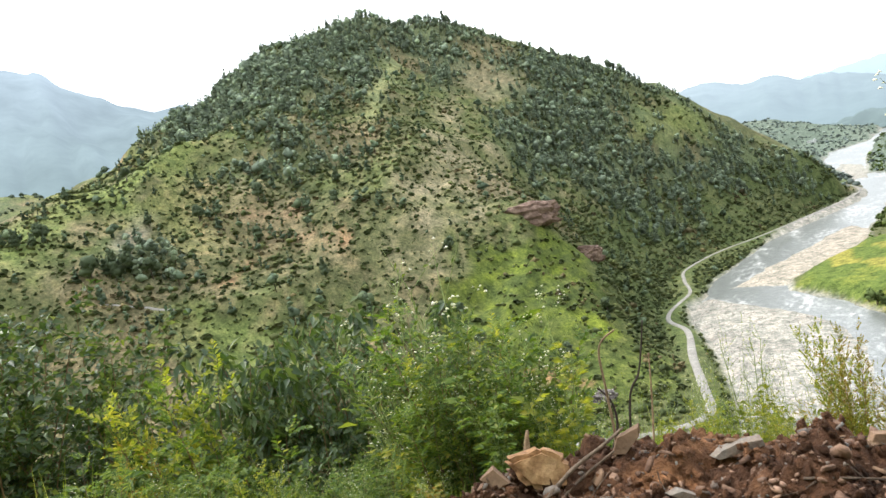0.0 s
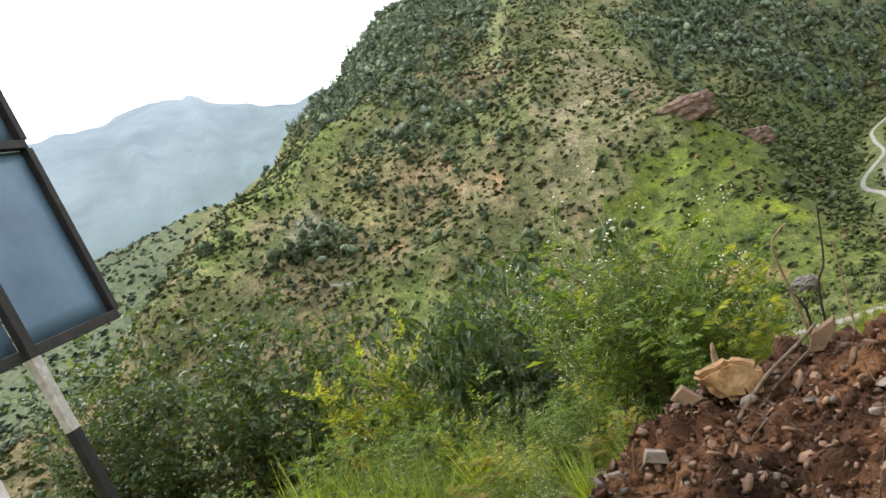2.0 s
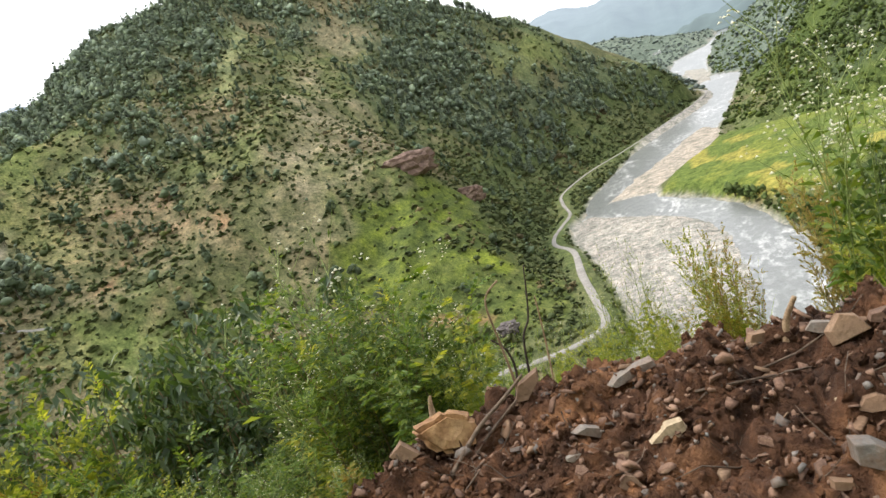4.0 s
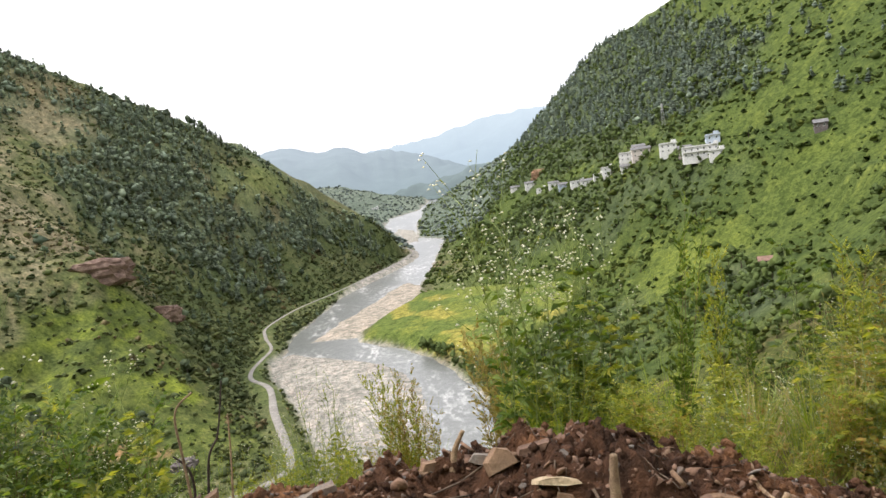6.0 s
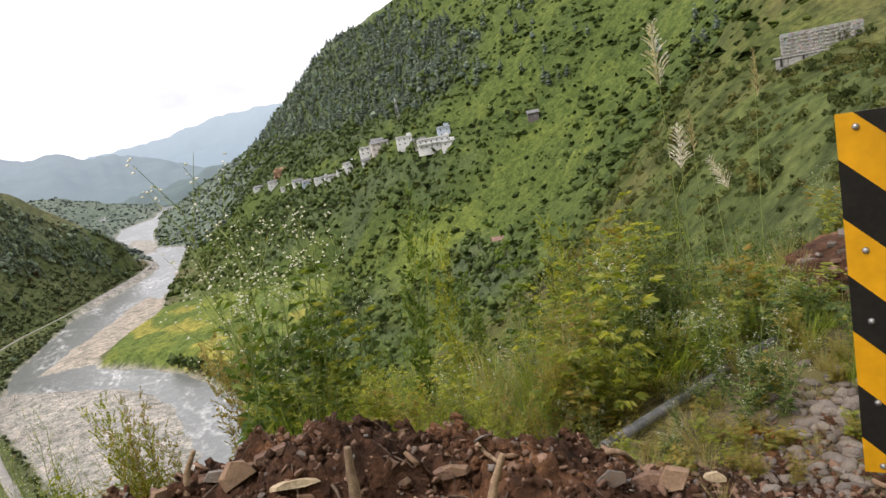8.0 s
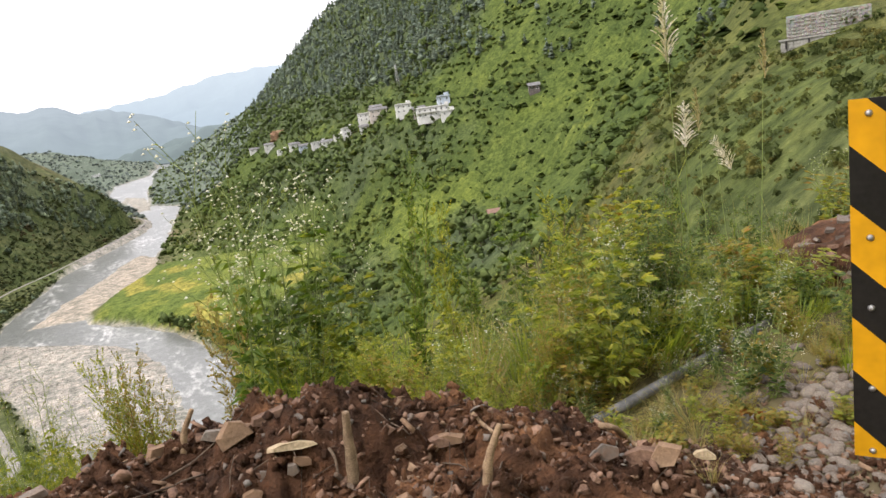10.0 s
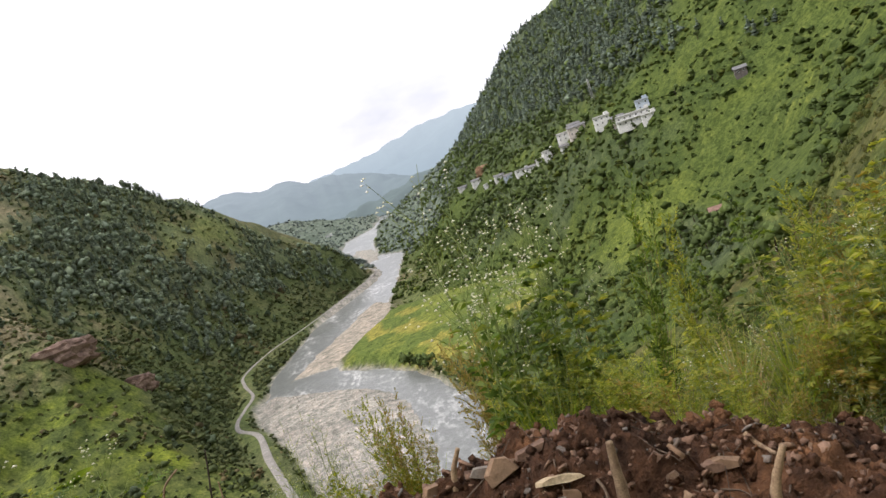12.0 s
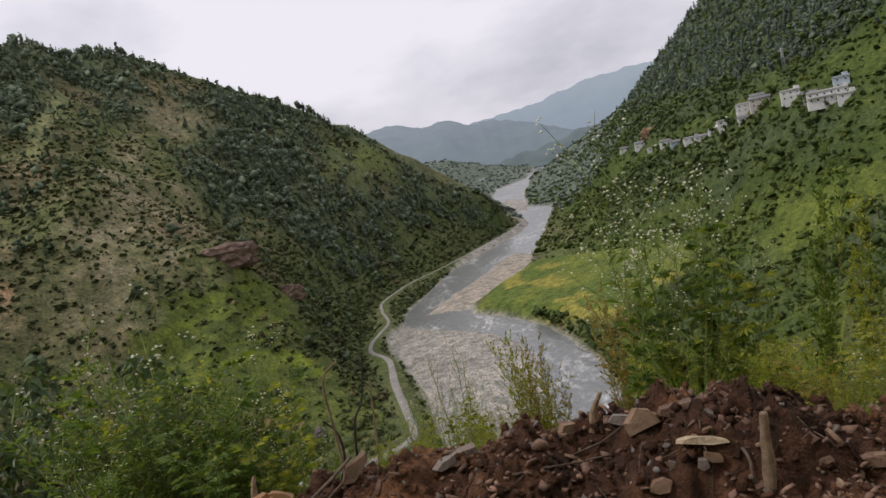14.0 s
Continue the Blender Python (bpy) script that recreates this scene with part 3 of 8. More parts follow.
def ground_sheet():
    az = np.radians(np.concatenate([np.arange(-88, 62, 0.45), np.arange(62, 272, 3.0)]))
    r = np.concatenate([np.geomspace(0.004, 0.4, 5), np.geomspace(0.6, 12, 66), np.geomspace(12.5, 200, 110), np.arange(202.5, 900, 3.8), np.arange(905, 2100, 12), np.geomspace(2120, 4800, 22)])
    rr, aa = np.meshgrid(r, az, indexing="ij")
    x, y = (rr * np.sin(aa)).ravel(), (rr * np.cos(aa)).ravel()
    z = land(x, y)
    x, y, z = np.append(x, 0), np.append(y, 0), np.append(z, 0.0)
    nr, na = len(r), len(az)
    i, j = np.meshgrid(np.arange(nr - 1), np.arange(na), indexing="ij")
    j2 = (j + 1) % na
    faces = np.stack([i * na + j, (i + 1) * na + j, (i + 1) * na + j2, i * na + j2], -1).reshape(-1, 4)
    me = mesh_from("ground", np.column_stack([x, y, z]), faces)
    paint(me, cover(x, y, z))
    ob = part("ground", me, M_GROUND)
    tagged(ob, "steep green and tan Himalayan valley sides with scrub", "ground", kind="structure")


ground_sheet()


def river():
    xs, ys = np.linspace(-130, 130, 60), np.concatenate([np.linspace(180, 700, 120), np.linspace(712, 2120, 60)])
    xx, yy = np.meshgrid(xs, ys)
    v = np.column_stack([xx.ravel(), yy.ravel(), np.full(xx.size, RIVER_Z)])
    i, j = np.meshgrid(np.arange(len(ys) - 1), np.arange(len(xs) - 1), indexing="ij")
    k = len(xs)
    f = np.stack([i * k + j, i * k + j + 1, (i + 1) * k + j + 1, (i + 1) * k + j], -1).reshape(-1, 4)
    keep = inside_depth(CHANNEL, v[:, 0], v[:, 1])[f].max(1) > -9
    f = f[keep]
    used, f2 = np.unique(f, return_inverse=True)
    ob = part("river_water", mesh_from("river_water", v[used], f2.reshape(-1, 4)), M_WATER)
    tagged(ob, "shallow grey-green mountain river with white rapids", "river", kind="structure")


river()


def valley_road():
    pts = [Vector(p) for p in VALLEY_ROAD]
    fine = []
    for a in range(len(pts) - 1):
        p0, p1, p2, p3 = pts[max(a - 1, 0)], pts[a], pts[a + 1], pts[min(a + 2, len(pts) - 1)]
        for k in range(8):
            t = k / 8
            fine.append(0.5 * ((2 * p1) + (p2 - p0) * t + (2 * p0 - 5 * p1 + 4 * p2 - p3) * t * t + (3 * p1 - p0 - 3 * p2 + p3) * t ** 3))
    v, f = [], []
    for k, p in enumerate(fine):
        d = (fine[min(k + 1, len(fine) - 1)] - fine[max(k - 1, 0)])
        side = Vector((-d.y, d.x, 0)).normalized()
        half = 1.8 - 0.75 * min(1.0, max(0.0, (p.y - 300) / 150)) + 0.3 * noise.noise(p * 0.05)
        for s, dz in ((-1.0, -0.25), (-0.85, 0.12), (-0.2, 0.16), (0.2, 0.16), (0.85, 0.12), (1.0, -0.25)):
            v.append(p + side * half * s + Vector((0, 0, dz)))
        if k:
            for q in range(5):
                a = (k - 1) * 6 + q
                f.append((a, a + 6, a + 7, a + 1))
    ob = part("valley_road", mesh_from("valley_road", v, f), M_TRACK)
    tagged(ob, "pale dusty dirt road along the river at the hill's foot", "road", kind="structure")


valley_road()


def footpath(name, points, wide, label):
    """A trodden path or bare terrace edge laid on the slope."""
    pts = [Vector((*p, 0)) for p in points]
    fine = [a.lerp(b, k / 8) for a, b in zip(pts, pts[1:]) for k in range(8)] + [pts[-1]]
    v, f = [], []
    for k, p in enumerate(fine):
        d = fine[min(k + 1, len(fine) - 1)] - fine[max(k - 1, 0)]
        side = Vector((-d.y, d.x, 0)).normalized() * wide * (0.5 + 0.25 * noise.noise(p * 0.3))
        for q in (-1, 0, 1):
            at = p + side * q
            v.append((at.x, at.y, float(land([at.x], [at.y])[0]) + (0.35 if q == 0 else -0.05)))
        if k:
            a = (k - 1) * 3
            f += [(a, a + 3, a + 4, a + 1), (a + 1, a + 4, a + 5, a + 2)]
    tagged(part(name, mesh_from(name, v, f), M_TRACK), label, "path", kind="structure")


footpath("footpath_lower", [(-266, 144), (-255, 151), (-246, 158), (-236, 167)], 1.4, "pale trodden footpath across the hill's foot")
footpath("footpath_middle", [(-286, 186), (-279, 191), (-272, 199), (-264, 205)], 1.0, "pale trodden footpath on the hillside")


# ---- far ranges, plain hazy backdrops ----
def far_range(name, crest, foot_z, depth, low, high, label, seed, wood=0.06, rough=0.03):
    """crest: (bearing, angle of height) at one distance; built as a ridge with real depth."""
    d0 = depth[0]
    az = np.linspace(crest[0][0], crest[-1][0], 160)
    el = np.interp(az, [c[0] for c in crest], [c[1] for c in crest])
    el = el + rough * 9 * fbm(az / 2.3, az * 0, seed, 4)
    rows = 24
    v = []
    for k in range(rows):
        t = k / (rows - 1)
        for a, e in zip(az, el):
            d = depth[1] + (d0 - depth[1]) * t
            top = 1.55 + d0 * math.tan(radians(e))
            z = foot_z + (top - foot_z) * (t ** 0.9) + (1 - t) * t * 120 * float(fbm(np.array([a / 3.0]), np.array([t * 3.0]), seed + 9, 3)[0])
            v.append((d * math.sin(radians(a)), d * math.cos(radians(a)), z))
    n = len(az)
    f = [(i * n + j, i * n + j + 1, (i + 1) * n + j + 1, (i + 1) * n + j) for i in range(rows - 1) for j in range(n - 1)]
    tops = max(p[2] for p in v)
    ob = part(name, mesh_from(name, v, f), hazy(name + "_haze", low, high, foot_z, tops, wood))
    tagged(ob, label, "mountain", kind="structure")


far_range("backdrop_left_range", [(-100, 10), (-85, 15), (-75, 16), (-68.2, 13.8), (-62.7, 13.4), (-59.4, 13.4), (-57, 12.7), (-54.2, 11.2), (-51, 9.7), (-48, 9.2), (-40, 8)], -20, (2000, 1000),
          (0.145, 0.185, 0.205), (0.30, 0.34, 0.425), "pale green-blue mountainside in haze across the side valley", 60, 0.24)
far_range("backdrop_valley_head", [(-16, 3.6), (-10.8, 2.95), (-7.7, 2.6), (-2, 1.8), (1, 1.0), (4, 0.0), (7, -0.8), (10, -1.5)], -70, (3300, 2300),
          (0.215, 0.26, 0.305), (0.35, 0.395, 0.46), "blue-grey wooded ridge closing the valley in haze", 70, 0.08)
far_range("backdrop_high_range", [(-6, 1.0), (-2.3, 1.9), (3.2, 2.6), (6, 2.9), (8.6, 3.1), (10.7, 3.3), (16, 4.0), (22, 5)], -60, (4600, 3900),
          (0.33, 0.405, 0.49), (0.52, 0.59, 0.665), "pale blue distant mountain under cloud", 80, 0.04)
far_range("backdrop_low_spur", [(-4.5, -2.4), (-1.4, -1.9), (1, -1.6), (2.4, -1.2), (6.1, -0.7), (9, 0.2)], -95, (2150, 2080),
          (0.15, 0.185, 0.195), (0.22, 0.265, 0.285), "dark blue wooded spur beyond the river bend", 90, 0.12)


# ---- the roadside heap of dug earth ----
def heap_line(x):
    xs = (-1.9, -1.56, -1.42, -1.22, -0.84, -0.41, 0.0, 0.31, 0.54, 0.79, 1.03, 1.30, 1.57, 2.0, 2.6)
    ys = (1.15, 1.40, 1.75, 2.12, 2.30, 2.31, 2.30, 2.23, 2.18, 2.16, 2.11, 2.08, 1.98, 1.85, 1.8)
    zs = (0.12, 0.38, 0.46, 0.50, 0.495, 0.51, 0.545, 0.61, 0.61, 0.48, 0.36, 0.27, 0.12, -0.01, -0.12)
    return np.interp(x, xs, ys), np.interp(x, xs, zs)


def heap(x, y):
    """Height of the earth heap's top."""
    x, y = np.ravel(np.asarray(x, float)), np.ravel(np.asarray(y, float))
    yc, zc = heap_line(x)
    u = yc - y
    front = zc * (1 - 0.18 * np.clip(u / 0.6, 0, 1) - 0.82 * smoothstep(0.55, 1.5, u)) - 0.05 * smoothstep(0.9, 1.6, u)
    back = zc - 0.75 * np.maximum(-u, 0) ** 1.25
    z = np.where(u > 0, front, back)
    k = smoothstep(-0.02, 0.25, z)
    lumps = np.abs(fbm(x * 3.1, y * 3.1, 51, 3))
    z = z + k * (0.085 * (lumps - 0.35) + 0.045 * np.abs(fbm(x * 8, y * 8, 52, 3)) - 0.028 + 0.036 * np.abs(fbm(x * 22, y * 22, 53, 3)))
    # a collapsed hollow in the face, with a small lip of earth over it
    z = z - 0.22 * np.exp(-(((x - 0.33) / 0.26) ** 2 + ((y - 1.80) / 0.10) ** 2)) + 0.03 * np.exp(-(((x - 0.42) / 0.26) ** 2 + ((y - 1.97) / 0.06) ** 2))
    return z
# ---- end of heap ----


def earth_material():
    m, n, l, b = shader("red_earth_dark_gaps")
    tc = n.new("ShaderNodeTexCoord")
    a1, a2, a3 = (noise_node(n, l, s, 6, 0.65, tc.outputs["Object"]) for s in (2.6, 19, 95))
    # lowest stop paints the shade of gaps and cavities into the earth colour
    r1 = ramp(n, [(0.32, (0.05, 0.027, 0.016)), (0.50, (0.165, 0.082, 0.042)), (0.66, (0.40, 0.205, 0.095))])
    r2 = ramp(n, [(0.30, (0.45, 0.42, 0.40)), (0.60, (1.05, 1.0, 0.98)), (0.74, (1.75, 1.6, 1.45))])
    l.new(a1.outputs["Fac"], r1.inputs["Fac"])
    l.new(a2.outputs["Fac"], r2.inputs["Fac"])
    l.new(multiply(n, l, r1.outputs["Color"], r2.outputs["Color"]), b.inputs["Base Color"])
    b.inputs["Roughness"].default_value, b.inputs["Specular IOR Level"].default_value = 0.85, 0.25
    mix = n.new("ShaderNodeMath")
    mix.operation = "ADD"
    l.new(a2.outputs["Fac"], mix.inputs[0])
    l.new(a3.outputs["Fac"], mix.inputs[1])
    bump(n, l, b, mix.outputs[0], 1.0, 0.03)
    return m


M_EARTH = earth_material()
M_SLATE = grainy("grey_slate", [(0.3, (0.12, 0.115, 0.105)), (0.7, (0.25, 0.235, 0.21))], 7, 0.75, 0.006, 0.25, dust=0.75)
M_PALE = grainy("pale_grey_stone", [(0.3, (0.19, 0.17, 0.145)), (0.7, (0.35, 0.315, 0.265))], 9, 0.75, 0.006, 0.2, dust=0.55)
M_TAN = grainy("tan_sandstone", [(0.25, (0.14, 0.085, 0.052)), (0.5, (0.28, 0.185, 0.115)), (0.75, (0.42, 0.305, 0.20))], 8, 0.8, 0.006, 0.25, dust=0.6)
M_CREAM = grainy("cream_stone", [(0.3, (0.40, 0.31, 0.19)), (0.7, (0.58, 0.47, 0.31))], 9, 0.75, 0.005, 0.1)
M_BROWN = grainy("earthy_brown_stone", [(0.3, (0.13, 0.075, 0.05)), (0.7, (0.30, 0.19, 0.13))], 8, 0.85, 0.006, 0.25)
M_BARK = grainy("dry_brown_root", [(0.3, (0.20, 0.13, 0.08)), (0.7, (0.46, 0.34, 0.21))], 30, 0.85, 0.003, 0.2)
M_DARKWOOD = grainy("dark_burnt_twig", [(0.3, (0.03, 0.022, 0.018)), (0.7, (0.08, 0.06, 0.05))], 30, 0.85, 0.002)


def earth_heap():
    xs, ys = np.arange(-2.1, 2.75, 0.014), np.arange(0.72, 3.5, 0.014)
    xx, yy = np.meshgrid(xs, ys)
    z = heap(xx, yy)
    ground = land(xx, yy)
    keep = (z > ground - 0.05).reshape(xx.shape)
    fq = keep[:-1, :-1] | keep[1:, 1:] | keep[:-1, 1:] | keep[1:, :-1]
    # crumbs push sideways as well as up
    dx = 0.016 * fbm(xx.ravel() * 17, yy.ravel() * 17, 61, 2)
    dy = 0.026 * fbm(xx.ravel() * 15, yy.ravel() * 15, 62, 2)
    v = np.column_stack([xx.ravel() + dx, yy.ravel() + dy, np.maximum(z, ground - 0.06)])
    k = len(xs)
    i, j = np.nonzero(fq)
    f = np.stack([i * k + j, i * k + j + 1, (i + 1) * k + j + 1, (i + 1) * k + j], -1)
    used, f2 = np.unique(f, return_inverse=True)
    ob = part("earth_mound", mesh_from("earth_mound", v[used], f2.reshape(-1, 4)), M_EARTH)
    tagged(ob, "heap of dug red-brown earth at the road's edge", "earth heap")


earth_heap()


def stone_mesh(seed, size=(1, 1, 1), points=15, chips=True, upright=False):
    """A broken slab, about one unit across before size: an uneven polygon with a tapered, tilted back face."""
    rng = random.Random(seed)
    bm = bmesh.new()
    n = rng.choice((4, 5, 6, 7) if points > 8 else (3, 4, 5))
    a0 = rng.uniform(0, 6.28)
    ring = [(a0 + (k + rng.uniform(-0.3, 0.3)) * 6.283 / n, rng.uniform(0.27, 0.56)) for k in range(n)]
    tx, ty, shrink = rng.uniform(-0.25, 0.25), rng.uniform(-0.25, 0.25), rng.uniform(0.72, 0.95)
    ends = []
    for z, k in ((-0.5, 1.0), (0.5, shrink)):
        row = []
        for a, r in ring:
            x, y = max(-0.5, min(0.5, 1.25 * r * k * math.cos(a))), max(-0.5, min(0.5, 1.25 * r * k * math.sin(a)))
            h = z + (tx * x + ty * y if z > 0 else 0) + rng.uniform(-0.07, 0.07)
            p = (x, -h, y) if upright else (x, y, h)
            row.append(bm.verts.new((p[0] * size[0], p[1] * size[1], p[2] * size[2])))
        ends.append(row)
    bm.faces.new(list(reversed(ends[0])))
    bm.faces.new(ends[1])
    for k in range(n):
        bm.faces.new((ends[0][k], ends[0][(k + 1) % n], ends[1][(k + 1) % n], ends[1][k]))
    if chips:
        bmesh.ops.bevel(bm, geom=list(bm.edges), offset=0.035 * min(size), segments=1, affect="EDGES", clamp_overlap=True)
    bmesh.ops.recalc_face_normals(bm, faces=bm.faces)
    return bm


def top_at(x, y):
    return float(max(heap([x], [y])[0], land([x], [y])[0]))


def pebble(seed, size):
    """A water-worn cobble."""
    bm = bmesh.new()
    bmesh.ops.create_icosphere(bm, subdivisions=2, radius=0.5)
    for v in bm.verts:
        p = v.co * (1 + 0.32 * noise.noise(v.co * 2.6 + Vector((seed * 7.0, 0, 0))))
        v.co = Vector((p.x * size[0], p.y * size[1], p.z * size[2]))
    return bm


STONES_GROUP = "stones on the earth heap"
count_stone = [100]


def stone(x, y, sx, sy, sz, turn, tilt, lean, mat, label, name="stone", group=STONES_GROUP):
    count_stone[0] += 1
    if name == "cobble":
        ob = part(name, pebble(count_stone[0], (sx * 0.62, sy * 0.62, sz * 0.62)), mat)
        ob.matrix_basis = pose(x, y, top_at(x, y) + sz * 0.12, tilt, lean, turn)
        return tagged(ob, label, "stone", group)
    ob = part(name, stone_mesh(count_stone[0], (sx * 1.05, sy * 0.7, sz * 1.1), 13, True, True), mat, flat=True)
    ob.matrix_basis = pose(x, y, top_at(x, y) + sz * 0.25, -tilt, 0.75 * lean, turn)
    return tagged(ob, label, "stone", group)


def root(points, r0, r1, mat, label, name="root", category="root", sides=7):
    """A bent tapering root or stick along points."""
    pts = [Vector(p) for p in points]
    fine = []
    for a in range(len(pts) - 1):
        p0, p1, p2, p3 = pts[max(a - 1, 0)], pts[a], pts[a + 1], pts[min(a + 2, len(pts) - 1)]
        for k in range(6):
            t = k / 6
            fine.append(0.5 * ((2 * p1) + (p2 - p0) * t + (2 * p0 - 5 * p1 + 4 * p2 - p3) * t * t + (3 * p1 - p0 - 3 * p2 + p3) * t ** 3))
    fine.append(pts[-1])
    bm = bmesh.new()
    tube(bm, fine, r0, r1, sides, 0.22)
    ob = part(name, bm, mat)
    return tagged(ob, label, category)


def tube(bm, pts, r0, r1, sides=6, knobs=0.0):
    rings = []
    n = len(pts)
    for i, p in enumerate(pts):
        d = (pts[min(i + 1, n - 1)] - pts[max(i - 1, 0)]).normalized()
        a = d.orthogonal().normalized()
        b = d.cross(a)
        r = r0 + (r1 - r0) * i / max(n - 1, 1)
        ring = []
        for k in range(sides):
            w = 2 * math.pi * k / sides
            q = r * (1 + knobs * noise.noise(p * 40 + Vector((k * 3.1, 0, 0))))
            ring.append(bm.verts.new(p + (a * math.cos(w) + b * math.sin(w)) * q))
        if rings:
            # keep the rings from twisting
            last = rings[-1]
            s = min(range(sides), key=lambda q: (ring[q].co - last[0].co).length)
            ring = ring[s:] + ring[:s]
            for k in range(sides):
                bm.faces.new((last[k], last[(k + 1) % sides], ring[(k + 1) % sides], ring[k]))
        rings.append(ring)
    bm.faces.new(list(reversed(rings[0])))
    bm.faces.new(rings[-1])


# single stones and roots of the heap
M_OCHRE = grainy("ochre_broken_rock", [(0.3, (0.17, 0.085, 0.04)), (0.5, (0.34, 0.19, 0.085)), (0.7, (0.48, 0.32, 0.16))], 6, 0.8, 0.008)
M_BARKDARK = grainy("damp_dark_root", [(0.3, (0.07, 0.05, 0.036)), (0.7, (0.21, 0.155, 0.11))], 30, 0.85, 0.003, 0.2)


def big_rock(x, y, z, size, turn, seed):
    """A block of broken rock with blunt edges and chipped faces."""
    bm = stone_mesh(seed, size, 15, False, True)
    bmesh.ops.bevel(bm, geom=list(bm.edges), offset=0.016, segments=2, affect="EDGES", clamp_overlap=True)
    bmesh.ops.triangulate(bm, faces=bm.faces)
    bmesh.ops.subdivide_edges(bm, edges=list(bm.edges), cuts=2, use_grid_fill=True)
    for v in bm.verts:
        v.co += v.co.normalized() * 0.012 * noise.fractal(v.co * 22, 0.8, 2.1, 4)
    ob = part("rock", bm, M_OCHRE, flat=True)
    ob.matrix_basis = pose(x, y, z, -16, 6, turn)
    return tagged(ob, "large ochre broken rock on the earth heap", "rock")


big_rock(-1.10, 2.12, 0.505, (0.26, 0.13, 0.15), 28, 33)
stone(-1.330, 2.105, 0.127, 0.066, 0.085, 45, 6, -26, M_BROWN, "dark brown lump of rock and earth")
stone(-0.837, 2.280, 0.138, 0.063, 0.057, 23, 11, -50, M_TAN, "tan angular stone on the heap")
stone(-0.486, 2.266, 0.161, 0.073, 0.039, 20, 8, -14, M_PALE, "long pale grey slab lying on the heap")
stone(-0.590, 2.004, 0.122, 0.055, 0.063, 26, 14, 46, M_PALE, "pale grey triangular stone on the heap")
stone(-0.369, 1.935, 0.104, 0.047, 0.052, 21, 13, -26, M_CREAM, "cream broken stone on the heap")
stone(-0.203, 2.225, 0.091, 0.041, 0.028, 4, 18, 46, M_PALE, "pale grey flat stone on the heap")
stone(-0.072, 2.278, 0.126, 0.057, 0.044, 14, 11, 18, M_TAN, "tan flat stone on the heap")
stone(0.144, 2.131, 0.142, 0.065, 0.080, 7, 21, 2, M_TAN, "large tan stone in the heap")
stone(0.099, 2.208, 0.101, 0.046, 0.042, -10, 15, 10, M_PALE, "pale tan stone on the heap")
stone(0.290, 1.962, 0.148, 0.067, 0.027, -4, 21, 12, M_CREAM, "flat cream slab on the heap")
stone(0.246, 2.122, 0.125, 0.057, 0.031, -3, 7, -14, M_BROWN, "brown flat stone on the heap")
stone(0.426, 2.466, 0.088, 0.040, 0.042, -10, 13, 14, M_SLATE, "blue-grey stone on the crest of the heap")
stone(0.189, 1.964, 0.048, 0.025, 0.032, -6, 21, 14, M_PALE, "small pale stone on the heap")
stone(0.269, 1.920, 0.033, 0.030, 0.038, -12, 9, 6, M_PALE, "small pale stone on the heap")
stone(0.306, 1.930, 0.059, 0.027, 0.029, -9, 16, 14, M_TAN, "small tan stone on the heap")
stone(0.139, 1.916, 0.070, 0.033, 0.043, 6, 15, -10, M_TAN, "tan stone on the heap")
stone(0.080, 1.944, 0.045, 0.021, 0.027, -8, 21, -10, M_CREAM, "small cream stone on the heap")
stone(0.111, 1.615, 0.176, 0.080, 0.069, -4, 16, 46, M_SLATE, "dark grey slate slab on the heap")
stone(0.417, 1.558, 0.159, 0.072, 0.031, -16, 9, 22, M_PALE, "long light grey slab on the heap")
stone(0.491, 1.566, 0.056, 0.047, 0.060, -14, 18, -2, M_TAN, "ochre stone on the heap")
stone(0.425, 1.530, 0.112, 0.051, 0.039, -24, 13, 14, M_BROWN, "brown stone half buried in the heap")
stone(0.573, 1.487, 0.163, 0.074, 0.060, -25, 8, 46, M_SLATE, "large grey-green slab on the heap")
stone(0.565, 1.903, 0.052, 0.027, 0.034, -24, 21, 14, M_BROWN, "brown stone in the earth")
stone(0.719, 1.873, 0.092, 0.042, 0.037, -13, 11, 26, M_BROWN, "brown stone in the earth")
stone(0.718, 2.395, 0.208, 0.094, 0.037, -11, 6, 22, M_BROWN, "flat brown stone on the crest of the heap")
stone(0.538, 1.692, 0.073, 0.033, 0.026, -9, 14, 14, M_PALE, "pale stone on the heap")
stone(0.013, 1.624, 0.072, 0.033, 0.034, 7, 10, 14, M_TAN, "tan stone on the heap")
stone(0.570, 1.790, 0.080, 0.036, 0.045, -21, 11, 14, M_TAN, "ochre clod on the heap")
stone(-0.629, 1.859, 0.056, 0.026, 0.028, 31, 12, 14, M_PALE, "small pale stone on the heap")
stone(-0.477, 1.783, 0.065, 0.034, 0.044, 16, 21, 14, M_TAN, "tan stone on the heap")
stone(1.700, 1.855, 0.075, 0.034, 0.040, -31, 12, 8, M_CREAM, "small ochre-yellow stone by the heap")
stone(1.294, 1.668, 0.127, 0.061, 0.078, -40, 19, -8, M_BROWN, "brown rock at the end of the heap")
stone(1.333, 1.605, 0.083, 0.056, 0.072, -47, 12, 8, M_TAN, "tan stone at the end of the heap")
stone(1.166, 1.698, 0.090, 0.041, 0.050, -23, 21, 8, M_SLATE, "dark slate stone on the heap")
stone(0.737, 1.869, 0.091, 0.041, 0.036, -25, 6, 8, M_TAN, "reddish tan stone on the heap")
stone(-1.659, 1.748, 0.102, 0.046, 0.051, 50, 16, -4, M_PALE, "pale grey stone at the end of the heap")
